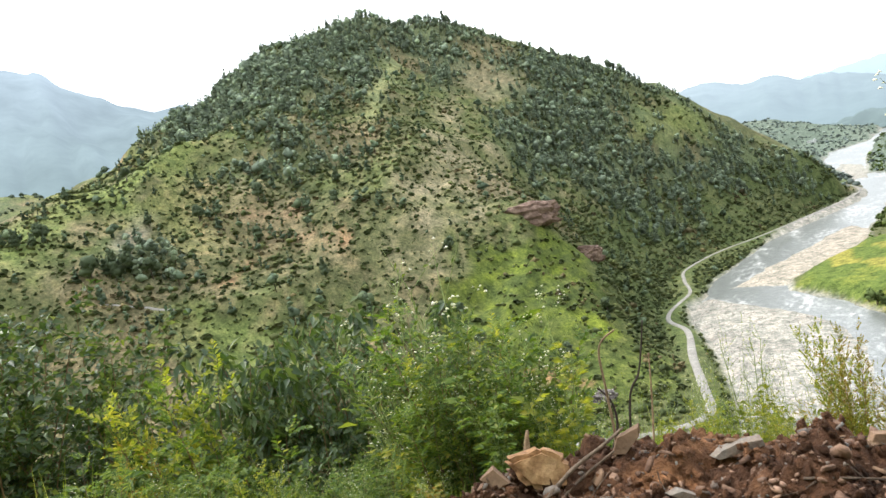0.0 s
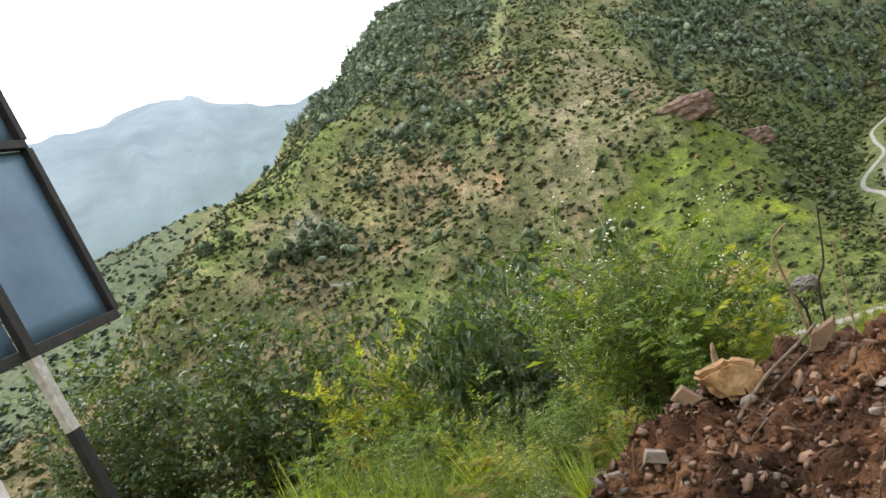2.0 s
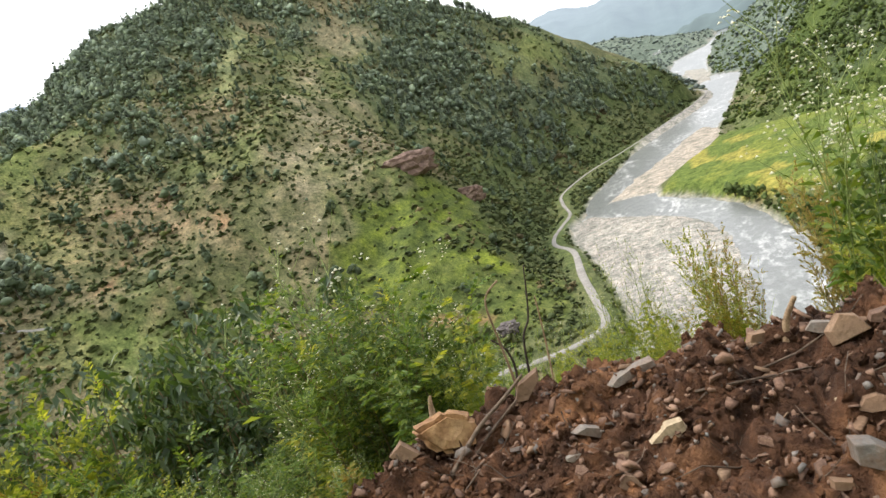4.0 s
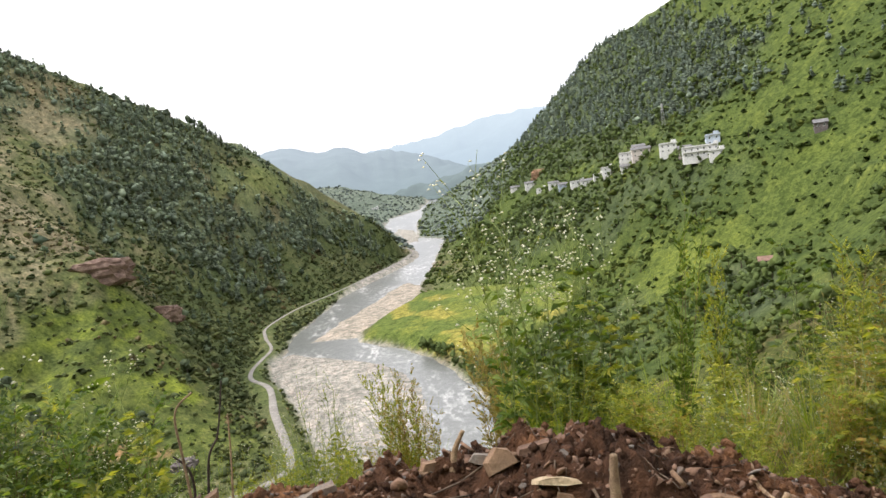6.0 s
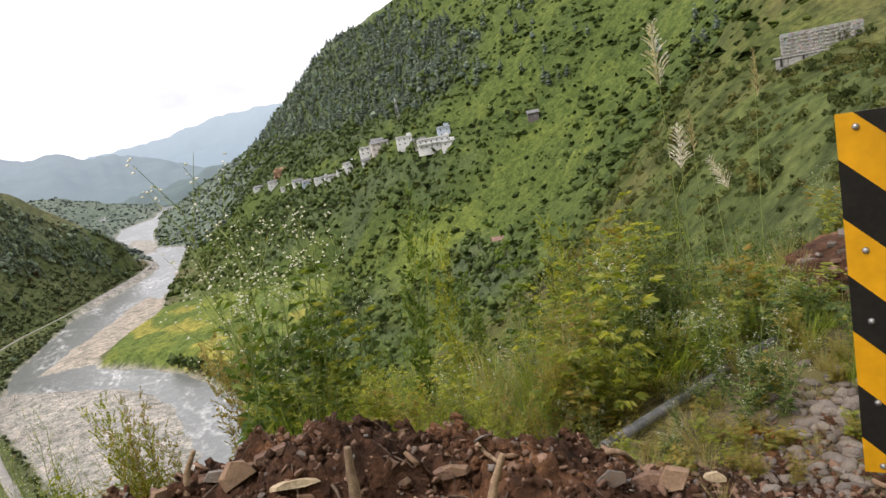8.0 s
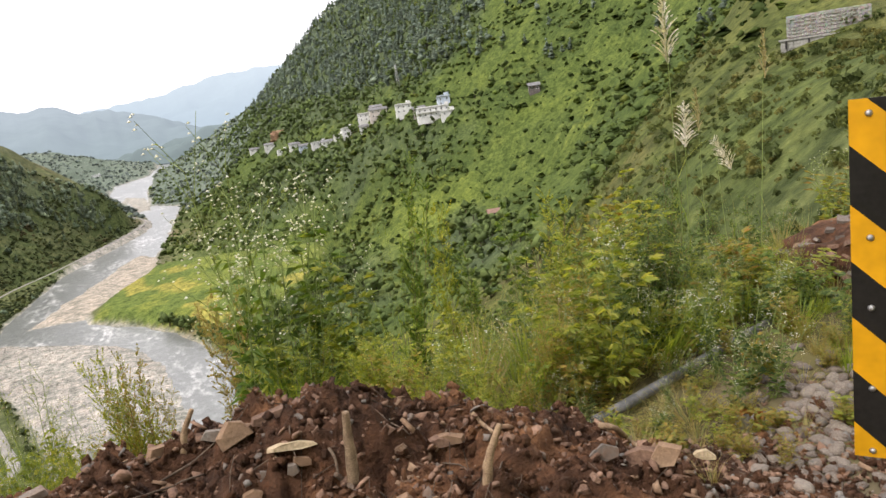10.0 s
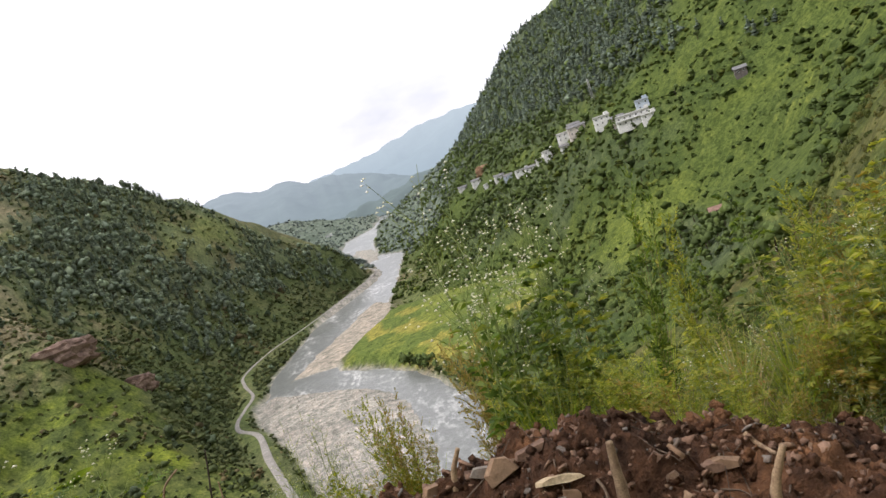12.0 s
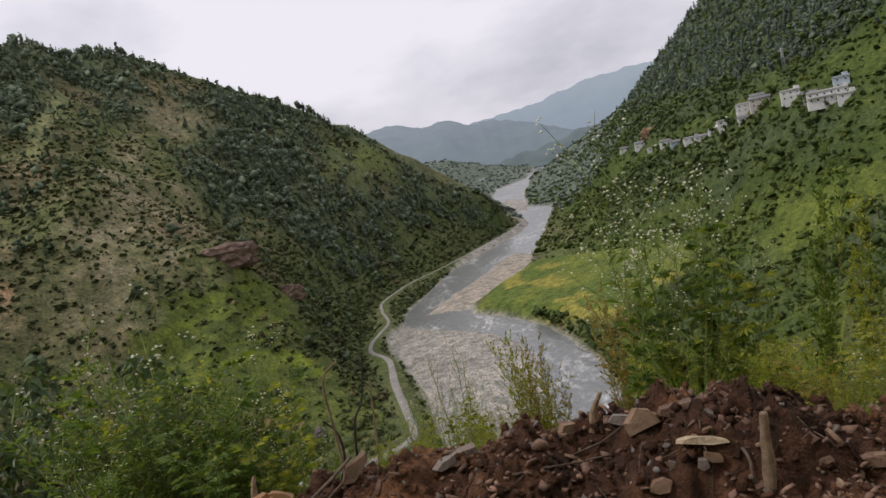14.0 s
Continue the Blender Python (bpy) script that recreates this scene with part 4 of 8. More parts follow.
stone(-1.251, 1.748, 0.106, 0.048, 0.052, 29, 14, 44, M_PALE, "pale grey stone on the heap")
stone(-1.387, 1.692, 0.095, 0.043, 0.045, 29, 17, 20, M_PALE, "pale grey stone on the heap")
stone(-1.488, 1.488, 0.092, 0.042, 0.051, 45, 17, 20, M_PALE, "pale stone at the foot of the heap")
stone(-1.200, 1.969, 0.101, 0.063, 0.081, 21, 16, 20, M_TAN, "reddish ochre rock on the heap")
stone(2.559, 2.174, 0.098, 0.074, 0.058, 67, -0, -3, M_PALE, "pale river cobble beside the road marker", "cobble", group="cobbles beside the marker")
stone(2.535, 2.069, 0.113, 0.085, 0.068, 102, 2, -7, M_PALE, "pale river cobble beside the road marker", "cobble", group="cobbles beside the marker")
stone(2.477, 2.064, 0.140, 0.105, 0.084, 13, -2, -0, M_PALE, "pale river cobble beside the road marker", "cobble", group="cobbles beside the marker")
stone(2.588, 2.057, 0.103, 0.077, 0.063, 120, -0, 0, M_PALE, "pale river cobble beside the road marker", "cobble", group="cobbles beside the marker")
stone(2.513, 1.972, 0.111, 0.083, 0.066, 168, 1, -7, M_PALE, "pale river cobble beside the road marker", "cobble", group="cobbles beside the marker")
stone(2.346, 2.023, 0.125, 0.093, 0.081, 125, -3, 4, M_PALE, "pale river cobble beside the road marker", "cobble", group="cobbles beside the marker")
stone(2.377, 1.955, 0.108, 0.081, 0.065, 68, 4, -5, M_PALE, "pale river cobble beside the road marker", "cobble", group="cobbles beside the marker")
stone(2.319, 1.870, 0.105, 0.079, 0.063, 53, -1, 7, M_SLATE, "pale river cobble beside the road marker", "cobble", group="cobbles beside the marker")
stone(2.450, 1.873, 0.097, 0.073, 0.059, 148, 2, -8, M_PALE, "pale river cobble beside the road marker", "cobble", group="cobbles beside the marker")
stone(1.938, 1.816, 0.071, 0.053, 0.043, 90, 6, -2, M_PALE, "pale river cobble beside the road marker", "cobble", group="cobbles beside the marker")
stone(1.822, 1.720, 0.113, 0.085, 0.059, 153, -3, 4, M_PALE, "pale river cobble beside the road marker", "cobble", group="cobbles beside the marker")
stone(1.863, 1.573, 0.133, 0.100, 0.066, 95, 2, -0, M_PALE, "pale river cobble beside the road marker", "cobble", group="cobbles beside the marker")
stone(1.996, 1.745, 0.095, 0.071, 0.047, 161, 8, 5, M_PALE, "pale river cobble beside the road marker", "cobble", group="cobbles beside the marker")
stone(2.203, 1.751, 0.100, 0.075, 0.055, 114, 4, -7, M_SLATE, "pale river cobble beside the road marker", "cobble", group="cobbles beside the marker")
stone(2.067, 1.688, 0.105, 0.079, 0.053, 15, 7, -4, M_SLATE, "pale river cobble beside the road marker", "cobble", group="cobbles beside the marker")
stone(2.642, 1.993, 0.085, 0.064, 0.057, 42, 1, 5, M_SLATE, "pale river cobble beside the road marker", "cobble", group="cobbles beside the marker")
stone(2.676, 2.242, 0.084, 0.063, 0.054, 127, 5, -2, M_SLATE, "pale river cobble beside the road marker", "cobble", group="cobbles beside the marker")
stone(2.344, 1.815, 0.089, 0.066, 0.057, 69, 7, 4, M_PALE, "pale river cobble beside the road marker", "cobble", group="cobbles beside the marker")
root([(-0.014, 2.244, 0.504), (-0.000, 2.244, 0.588), (0.020, 2.243, 0.633), (0.043, 2.243, 0.671)], 0.013, 0.007, M_BARK, "short bent root stump standing in the heap")
root([(0.420, 1.858, 0.460), (0.428, 1.856, 0.557), (0.430, 1.855, 0.624), (0.435, 1.854, 0.682)], 0.02, 0.01, M_BARK, "thick peeled root standing in the heap")
root([(0.735, 1.620, 0.442), (0.746, 1.616, 0.521), (0.766, 1.608, 0.576), (0.788, 1.598, 0.627)], 0.016, 0.008, M_BARK, "split root stake standing in the heap")
root([(-1.221, 2.265, 0.495), (-1.212, 2.270, 0.554), (-1.206, 2.273, 0.578)], 0.014, 0.004, M_BARK, "pointed root tip on the big rock")
root([(-0.888, 2.274, 0.470), (-0.877, 2.279, 0.572), (-0.878, 2.278, 0.726), (-0.875, 2.279, 0.874), (-0.817, 2.301, 0.928)], 0.0055, 0.0032, M_BARK, "thin dry weed stalk behind the heap")
root([(-0.881, 2.423, 0.441), (-0.850, 2.435, 0.644), (-0.810, 2.449, 0.718), (-0.784, 2.458, 0.820), (-0.765, 2.464, 0.910)], 0.005, 0.0024, M_DARKWOOD, "thin dark dead twig behind the heap")
root([(-0.948, 2.381, 0.424), (-0.907, 2.398, 0.539), (-0.910, 2.396, 0.633), (-0.948, 2.381, 0.696)], 0.006, 0.003, M_DARKWOOD, "dark crooked dead branch on the heap")
root([(-0.828, 2.510, 0.379), (-0.806, 2.517, 0.545), (-0.791, 2.523, 0.681), (-0.783, 2.525, 0.770)], 0.0042, 0.0024, M_BARK, "thin dry grass stalk behind the heap")
root([(-1.077, 1.964, 0.428), (-0.980, 2.089, 0.516), (-0.897, 2.199, 0.557), (-0.849, 2.288, 0.582)], 0.008, 0.005, M_BARKDARK, "long dark stick leaning on the heap")
root([(-1.047, 1.973, 0.414), (-0.954, 2.094, 0.485), (-0.865, 2.204, 0.534)], 0.006, 0.004, M_BARKDARK, "dry stick leaning on the heap")
root([(-0.124, 1.851, 0.446), (-0.082, 1.961, 0.471), (-0.040, 2.024, 0.500)], 0.005, 0.003, M_BARKDARK, "thin root lying on the heap")
root([(-0.279, 2.053, 0.529), (-0.189, 2.055, 0.533), (-0.051, 2.142, 0.490)], 0.005, 0.003, M_BARKDARK, "thin root lying on the heap")
root([(0.376, 1.870, 0.501), (0.406, 1.842, 0.465), (0.388, 1.585, 0.566), (0.439, 1.584, 0.531)], 0.009, 0.006, M_BARKDARK, "root curving over the heap")
root([(0.380, 1.916, 0.561), (0.387, 1.890, 0.537), (0.383, 1.868, 0.498)], 0.005, 0.004, M_BARKDARK, "thin curved root in the heap")
root([(1.328, 1.950, 0.296), (1.366, 1.920, 0.288), (1.481, 1.998, 0.169), (1.318, 1.680, 0.314)], 0.012, 0.008, M_BARK, "pale curved root by the pipe")
root([(1.702, 2.452, -0.021), (1.767, 2.437, -0.019), (1.807, 2.371, -0.014)], 0.012, 0.008, M_BARK, "short root beside the pipe")
root([(0.867, 1.977, 0.487), (0.888, 1.949, 0.451), (0.873, 1.834, 0.473)], 0.009, 0.006, M_BARK, "pale root in the crest of the heap")
root([(0.204, 1.696, 0.408), (0.230, 1.693, 0.500), (0.245, 1.691, 0.521)], 0.004, 0.002, M_BARK, "thin root in the hollow of the heap")


def scatter_stones():
    """Broken stones and clods all over the heap, and chips between them."""
    rng = random.Random(5)
    kinds = [(M_SLATE, "small grey slate fragment on the earth heap"), (M_BROWN, "small dull brown stone on the earth heap"),
             (M_TAN, "small ochre stone on the earth heap"), (M_BROWN, "brown earth-covered stone on the heap"), (M_BROWN, "brown earth-covered stone on the heap")]
    models = []
    for k in range(14):
        mat, label = kinds[k % 5]
        ob = part("stone", stone_mesh(900 + k, (1, rng.uniform(0.5, 0.85), rng.uniform(0.14, 0.32)), 11), mat, flat=True)
        models.append(tagged(ob, label, "stone", STONES_GROUP))
    made = 0
    while made < 210:
        x = rng.uniform(-1.8, 2.2)
        yc, zc = (float(q[0]) for q in heap_line(np.array([x])))
        y = yc - rng.uniform(-0.12, 1.0)
        if y < 0.9:
            continue
        s = rng.choice((0.025, 0.03, 0.04, 0.05, 0.065))
        m = pose(x, y, top_at(x, y) + 0.1 * s, rng.uniform(-35, 35), rng.uniform(-35, 35), rng.uniform(0, 360)) @ Matrix.Scale(s, 4)
        src = models[made % 14]
        if made < 14:
            src.matrix_basis = m
        else:
            copy_thing(src, m @ Matrix.Scale(1 / src.scale[0], 4))
        made += 1


def debris(name, label, number, area, sizes, mats, seed, over, squash=(0.2, 0.6), tilt=40, pts=8):
    """Bits too many to count, joined into one mesh."""
    rng = random.Random(seed)
    shapes = []
    for k in range(24):
        bm = stone_mesh(seed * 50 + k, (1, rng.uniform(0.4, 0.95), rng.uniform(*squash)), pts, False)
        bmesh.ops.triangulate(bm, faces=bm.faces)
        vs = np.array([v.co[:] for v in bm.verts])
        bm.verts.index_update()
        fs = np.array([[v.index for v in f.verts] for f in bm.faces])
        shapes.append((vs, fs))
        bm.free()
    spots = []
    while len(spots) < number:
        p = area(rng)
        if p:
            spots.append(p)
    px = np.array(spots)
    z = over(px[:, 0], px[:, 1])
    V, F, I, base = [], [], [], 0
    for k, (x, y) in enumerate(spots):
        vs, fs = shapes[k % 24]
        s = rng.choice(sizes) * rng.uniform(0.7, 1.3)
        m = np.array(Euler((radians(rng.uniform(-tilt, tilt)), radians(rng.uniform(-tilt, tilt)), rng.uniform(0, 6.28))).to_matrix())
        V.append(vs @ m.T * s + (x, y, z[k] + 0.12 * s))
        F.append(fs + base)
        I.append(np.full(len(fs), rng.randrange(len(mats))))
        base += len(vs)
    me = mesh_from(name, np.vstack(V), np.vstack(F))
    for m in mats:
        me.materials.append(m)
    me.polygons.foreach_set("material_index", np.concatenate(I).astype(np.int32))
    ob = part(name, me, None, flat=True)
    return tagged(ob, label, "rubble", kind="stuff")


def over_heap(x, y):
    return np.maximum(heap(x, y), land(x, y))


def on_heap(rng):
    x = rng.uniform(-1.9, 2.5)
    y = float(heap_line(np.array([x]))[0][0]) - rng.uniform(-0.2, 1.15)
    return (x, y) if y > 0.85 else None


def by_the_marker(rng):
    x, y = rng.uniform(1.2, 4.2), rng.uniform(1.0, 2.5)
    return (x, y) if y < 1.75 + 0.2 * x else None


def twigs():
    """Rootlets and straw strewn over the heap."""
    rng = random.Random(8)
    bm = bmesh.new()
    for _ in range(260):
        p = on_heap(rng)
        if not p:
            continue
        a, ln = rng.uniform(0, 6.28), rng.uniform(0.06, 0.3)
        pts = []
        for k in range(4):
            t = k / 3 - 0.5
            x, y = p[0] + ln * t * math.cos(a) + rng.uniform(-0.015, 0.015), p[1] + ln * t * math.sin(a) + rng.uniform(-0.015, 0.015)
            pts.append(Vector((x, y, top_at(x, y) + 0.006 + (rng.uniform(0, 0.05) if k == 3 else 0))))
        tube(bm, pts, rng.uniform(0.0015, 0.0045), 0.001, 4)
    tagged(part("root_litter", bm, M_BARKDARK), "dry rootlets and straw strewn over the earth heap", "litter", kind="stuff")


scatter_stones()
debris("stone_chips", "stone chips and clods covering the earth heap", 8000, on_heap, (0.007, 0.010, 0.015, 0.022, 0.028), [M_BROWN, M_EARTH, M_BROWN, M_EARTH, M_SLATE, M_EARTH, M_BROWN, M_EARTH, M_EARTH], 11, over_heap)
debris("stone_flakes", "thin flat stone flakes strewn over the earth heap", 1900, on_heap, (0.018, 0.026, 0.036, 0.055), [M_TAN, M_BROWN, M_SLATE, M_BROWN, M_BROWN, M_BROWN, M_BROWN], 15, over_heap, (0.10, 0.24), 55, 9)
debris("earth_clods", "crumbled red earth clods on the heap", 4200, on_heap, (0.012, 0.02, 0.028, 0.042), [M_EARTH], 12, over_heap, (0.5, 0.9))
debris("roadside_gravel", "grey and tan gravel beside the road marker", 2600, by_the_marker, (0.01, 0.016, 0.025, 0.04), [M_SLATE, M_TAN, M_PALE, M_BROWN], 13, over_heap)
twigs()


# ---- road furniture ----
M_YELLOW = grainy("yellow_reflective_sheet", [(0.3, (0.72, 0.345, 0.004)), (0.7, (0.78, 0.39, 0.007))], 2.5, 0.45, 0.0, 0, spec=0.4, fine=1.6)
M_BLACK = grainy("black_reflective_sheet", [(0.3, (0.012, 0.011, 0.010)), (0.7, (0.022, 0.02, 0.018))], 6, 0.45)
M_STEEL = grainy("galvanised_steel", [(0.3, (0.40, 0.40, 0.40)), (0.7, (0.55, 0.55, 0.54))], 12, 0.45, 0.001, metal=0.7)
M_RUST = grainy("dark_rusty_angle_iron", [(0.3, (0.022, 0.021, 0.024)), (0.6, (0.042, 0.036, 0.036)), (0.82, (0.11, 0.07, 0.05))], 14, 0.65, 0.001, spec=0.4)
M_SHEET = grainy("weathered_blue_grey_sheet", [(0.3, (0.155, 0.26, 0.405)), (0.55, (0.185, 0.29, 0.43)), (0.8, (0.23, 0.33, 0.46))], 0.8, 0.4, 0.0002, spec=0.5, fine=1.7)
M_WHITEPAINT = grainy("chipped_white_paint", [(0.25, (0.30, 0.22, 0.185)), (0.38, (0.58, 0.53, 0.50)), (0.8, (0.70, 0.68, 0.66))], 9, 0.55, 0.0006, fine=2.5)
M_BLACKPAINT = grainy("worn_black_paint", [(0.3, (0.018, 0.018, 0.02)), (0.7, (0.045, 0.043, 0.045))], 14, 0.5, 0.001)
M_REDMARK = grainy("faded_red_paint", [(0.3, (0.26, 0.09, 0.07)), (0.55, (0.40, 0.19, 0.15)), (0.7, (0.6, 0.5, 0.46))], 30, 0.7)


def box(bm, lo, hi):
    vs = [bm.verts.new((x, y, z)) for x in (lo[0], hi[0]) for y in (lo[1], hi[1]) for z in (lo[2], hi[2])]
    for f in ((0, 1, 3, 2), (4, 6, 7, 5), (0, 4, 5, 1), (2, 3, 7, 6), (0, 2, 6, 4), (1, 5, 7, 3)):
        bm.faces.new([vs[i] for i in f])
    bmesh.ops.recalc_face_normals(bm, faces=bm.faces)


def one_box(lo, hi, bevel=0.0):
    bm = bmesh.new()
    box(bm, lo, hi)
    if bevel:
        bmesh.ops.bevel(bm, geom=list(bm.edges), offset=bevel, segments=2, affect="EDGES")
    return bm


def clip_poly(poly, w, h):
    """A polygon cut to the plate 0..w, 0..h."""
    for axis, lim, keep_less in ((0, 0, False), (0, w, True), (1, 0, False), (1, h, True)):
        out = []
        for a, b in zip(poly, poly[1:] + poly[:1]):
            ina, inb = ((p[axis] <= lim + 1e-9) if keep_less else (p[axis] >= lim - 1e-9) for p in (a, b))
            if ina:
                out.append(a)
            if ina != inb:
                t = (lim - a[axis]) / (b[axis] - a[axis])
                out.append((a[0] + t * (b[0] - a[0]), a[1] + t * (b[1] - a[1])))
        poly = out
        if len(poly) < 3:
            return []
    return poly


def hazard_marker():
    """Plate with slanting stripes on a steel post; its face looks to the road behind the camera."""
    w, h, base = 0.30, 1.003, 0.344
    thing = empty("hazard_marker")
    thing.matrix_basis = Matrix.Translation((1.729, 1.274, 0)) @ pose(0, 0, 0, 0, 0, -53.7)
    part("plate", one_box((0, 0.001, base), (w, 0.004, base + h), 0.0008), M_STEEL, thing, flat=True)
    rise, period = 0.95, 0.312
    for k in range(-2, 6):
        for mat, off, wide in ((M_YELLOW, 0.0, 0.155), (M_BLACK, 0.155, 0.157)):
            # along the left edge from the top; the bands run down to the right
            s0 = -0.039 + k * period + off
            q = [(0, h - s0), (w, h - s0 - rise * w), (w, h - s0 - wide - rise * w), (0, h - s0 - wide)]
            q = clip_poly([(x, y) for x, y in q], w, h)
            if not q:
                continue
            bm = bmesh.new()
            f = bm.faces.new([bm.verts.new((x, 0, base + y)) for x, y in q])
            ext = bmesh.ops.extrude_face_region(bm, geom=[f])
            bmesh.ops.translate(bm, verts=[g for g in ext["geom"] if isinstance(g, bmesh.types.BMVert)], vec=(0, -0.0012, 0))
            bmesh.ops.recalc_face_normals(bm, faces=bm.faces)
            part("stripe", bm, mat, thing, "orange-yellow stripe" if mat is M_YELLOW else "black stripe", flat=True)
    for z in (0.965, 0.64, 0.445, 0.21, 0.02):
        for x in (0.045, 0.255):
            bm = bmesh.new()
            bmesh.ops.create_cone(bm, cap_ends=True, segments=12, radius1=0.0095, radius2=0.0055, depth=0.006, matrix=Matrix.Translation((x, -0.0042, base + z)) @ pose(0, 0, 0, 90))
            part("bolt", bm, M_STEEL, thing)
    part("post", one_box((0.125, 0.006, -0.1), (0.175, 0.056, base + h - 0.03), 0.004), M_STEEL, thing)
    tagged(thing, "black and orange-yellow striped hazard marker plate on a post", "road sign")


hazard_marker()


def bar_between(bm, a, b, wide, deep, up=Vector((0, 0, 1))):
    a, b = Vector(a), Vector(b)
    d = (b - a).normalized()
    s = d.cross(up).normalized() if abs(d.dot(up)) < 0.95 else Vector((-0.851, -0.525, 0))
    q = d.cross(s).normalized()
    vs = [bm.verts.new(p + s * sx * deep / 2 + q * sy * wide / 2) for p in (a, b) for sx, sy in ((-1, -1), (1, -1), (1, 1), (-1, 1))]
    for f in ((0, 1, 2, 3), (7, 6, 5, 4), (0, 4, 5, 1), (1, 5, 6, 2), (2, 6, 7, 3), (3, 7, 4, 0)):
        bm.faces.new([vs[i] for i in f])
    bmesh.ops.recalc_face_normals(bm, faces=bm.faces)
    bmesh.ops.bevel(bm, geom=list(bm.edges), offset=0.003, segments=1, affect="EDGES")


def roadside_board():
    """A tall board seen from behind: sheet panels in an angle-iron frame on two posts."""
    thing = empty("roadside_signboard", (-3.815, 1.022, 0))
    u = Vector((-0.525, 0.851, 0))          # along the board, away from the road
    back = Vector((0.851, 0.525, 0))        # the side that faces the camera
    z0, z1, z2 = 1.625, 2.69, 3.76
    half = 0.72
    for a, b, w in (((-half, z0), (half, z0), 0.055), ((-half, z1), (half, z1), 0.05), ((-half, z2), (half, z2), 0.055),
                    ((half, z0 + 0.0281), (half, z1 - 0.0256), 0.05), ((half, z1 + 0.0256), (half, z2 - 0.0281), 0.05),
                    ((-half, z0 + 0.0281), (-half, z1 - 0.0256), 0.05), ((-half, z1 + 0.0256), (-half, z2 - 0.0281), 0.05)):
        bm = bmesh.new()
        bar_between(bm, u * a[0] + Vector((0, 0, a[1])), u * b[0] + Vector((0, 0, b[1])), w, 0.05)
        part("frame_bar", bm, M_RUST, thing, flat=True)
    for s0, s1 in ((-half + 0.026, -0.004), (0.004, half - 0.026)):
        for za, zb in ((z0 + 0.03, z1 - 0.027), (z1 + 0.027, z2 - 0.03)):
            bm = bmesh.new()
            n = 10
            grid = [[bm.verts.new(u * (s0 + (s1 - s0) * i / n) - back * (0.018 + 0.003 * math.sin(i * 1.1 + za * 3)) + Vector((0, 0, za + (zb - za) * j / n))) for i in range(n + 1)] for j in range(n + 1)]
            for j in range(n):
                for i in range(n):
                    bm.faces.new((grid[j][i], grid[j][i + 1], grid[j + 1][i + 1], grid[j + 1][i]))
            ext = bmesh.ops.extrude_face_region(bm, geom=list(bm.faces))
            bmesh.ops.translate(bm, verts=[g for g in ext["geom"] if isinstance(g, bmesh.types.BMVert)], vec=-back * 0.002)
            bmesh.ops.recalc_face_normals(bm, faces=bm.faces)
            part("sheet_panel", bm, M_SHEET, thing)
    foot = float(land([-3.815], [1.022])[0])
    # the flat post in the middle, banded white and black
    bands = [(foot - 0.2, 0.776, M_WHITEPAINT), (0.776, 1.205, M_BLACKPAINT), (1.205, z0 - 0.028, M_WHITEPAINT), (z0 - 0.028, z2 + 0.02, M_RUST)]
    for a, b, mat in bands:
        bm = bmesh.new()
        bar_between(bm, back * 0.035 + Vector((0, 0, a)), back * 0.035 + Vector((0, 0, b)), 0.062, 0.045, Vector((0, 0, 1)))
        part("post_band", bm, mat, thing, "black painted band" if mat is M_BLACKPAINT else "", flat=True)
    at = -u * 0.50 + back * 0.02
    bm = bmesh.new()
    tube(bm, [at + Vector((0, 0, foot - 0.2)), at + Vector((0, 0, 0.8)), at + Vector((0, 0, z0 - 0.03))], 0.038, 0.038, 16)
    part("tube_post", bm, M_WHITEPAINT, thing, "white painted tube")
    bm = bmesh.new()
    tube(bm, [at + Vector((0, 0, 1.29)), at + Vector((0, 0, 1.355))], 0.0386, 0.0386, 16)
    part("red_mark", bm, M_REDMARK, thing, "faded red painted mark")
    tagged(thing, "tall signboard seen from behind with blue-grey panels on banded posts", "signboard")


roadside_board()

M_PIPE = grainy("dusty_grey_plastic_pipe", [(0.3, (0.085, 0.085, 0.082)), (0.5, (0.14, 0.142, 0.142)), (0.72, (0.21, 0.20, 0.18))], 7, 0.6, 0.001, spec=0.4)


def water_pipe():
    bm = bmesh.new()
    pts = [Vector((1.608, 2.414, 0.028)), Vector((1.828, 2.464, 0.026)), Vector((2.078, 2.529, 0.022)), Vector((2.408, 2.604, 0.024)), Vector((2.708, 2.674, 0.028)), Vector((3.058, 2.774, 0.008))]
    rings = []
    for i, p in enumerate(pts):
        d = (pts[min(i + 1, 5)] - pts[max(i - 1, 0)]).normalized()
        a, b = d.cross(Vector((0, 0, 1))).normalized(), Vector((0, 0, 1))
        rings.append([[bm.verts.new(p + (a * math.cos(k * math.pi / 10) + b * math.sin(k * math.pi / 10)) * r) for k in range(20)] for r in (0.025, 0.021)])
    for (o0, i0), (o1, i1) in zip(rings, rings[1:]):
        for k in range(20):
            q = (k + 1) % 20
            bm.faces.new((o0[k], o0[q], o1[q], o1[k]))
            bm.faces.new((i0[q], i0[k], i1[k], i1[q]))
    for o, i in (rings[0], rings[-1]):
        for k in range(20):
            q = (k + 1) % 20
            bm.faces.new((o[k], i[k], i[q], o[q]))
    bmesh.ops.recalc_face_normals(bm, faces=bm.faces)
    tagged(part("water_pipe", bm, M_PIPE), "dusty grey plastic water pipe lying in the weeds", "pipe")


water_pipe()


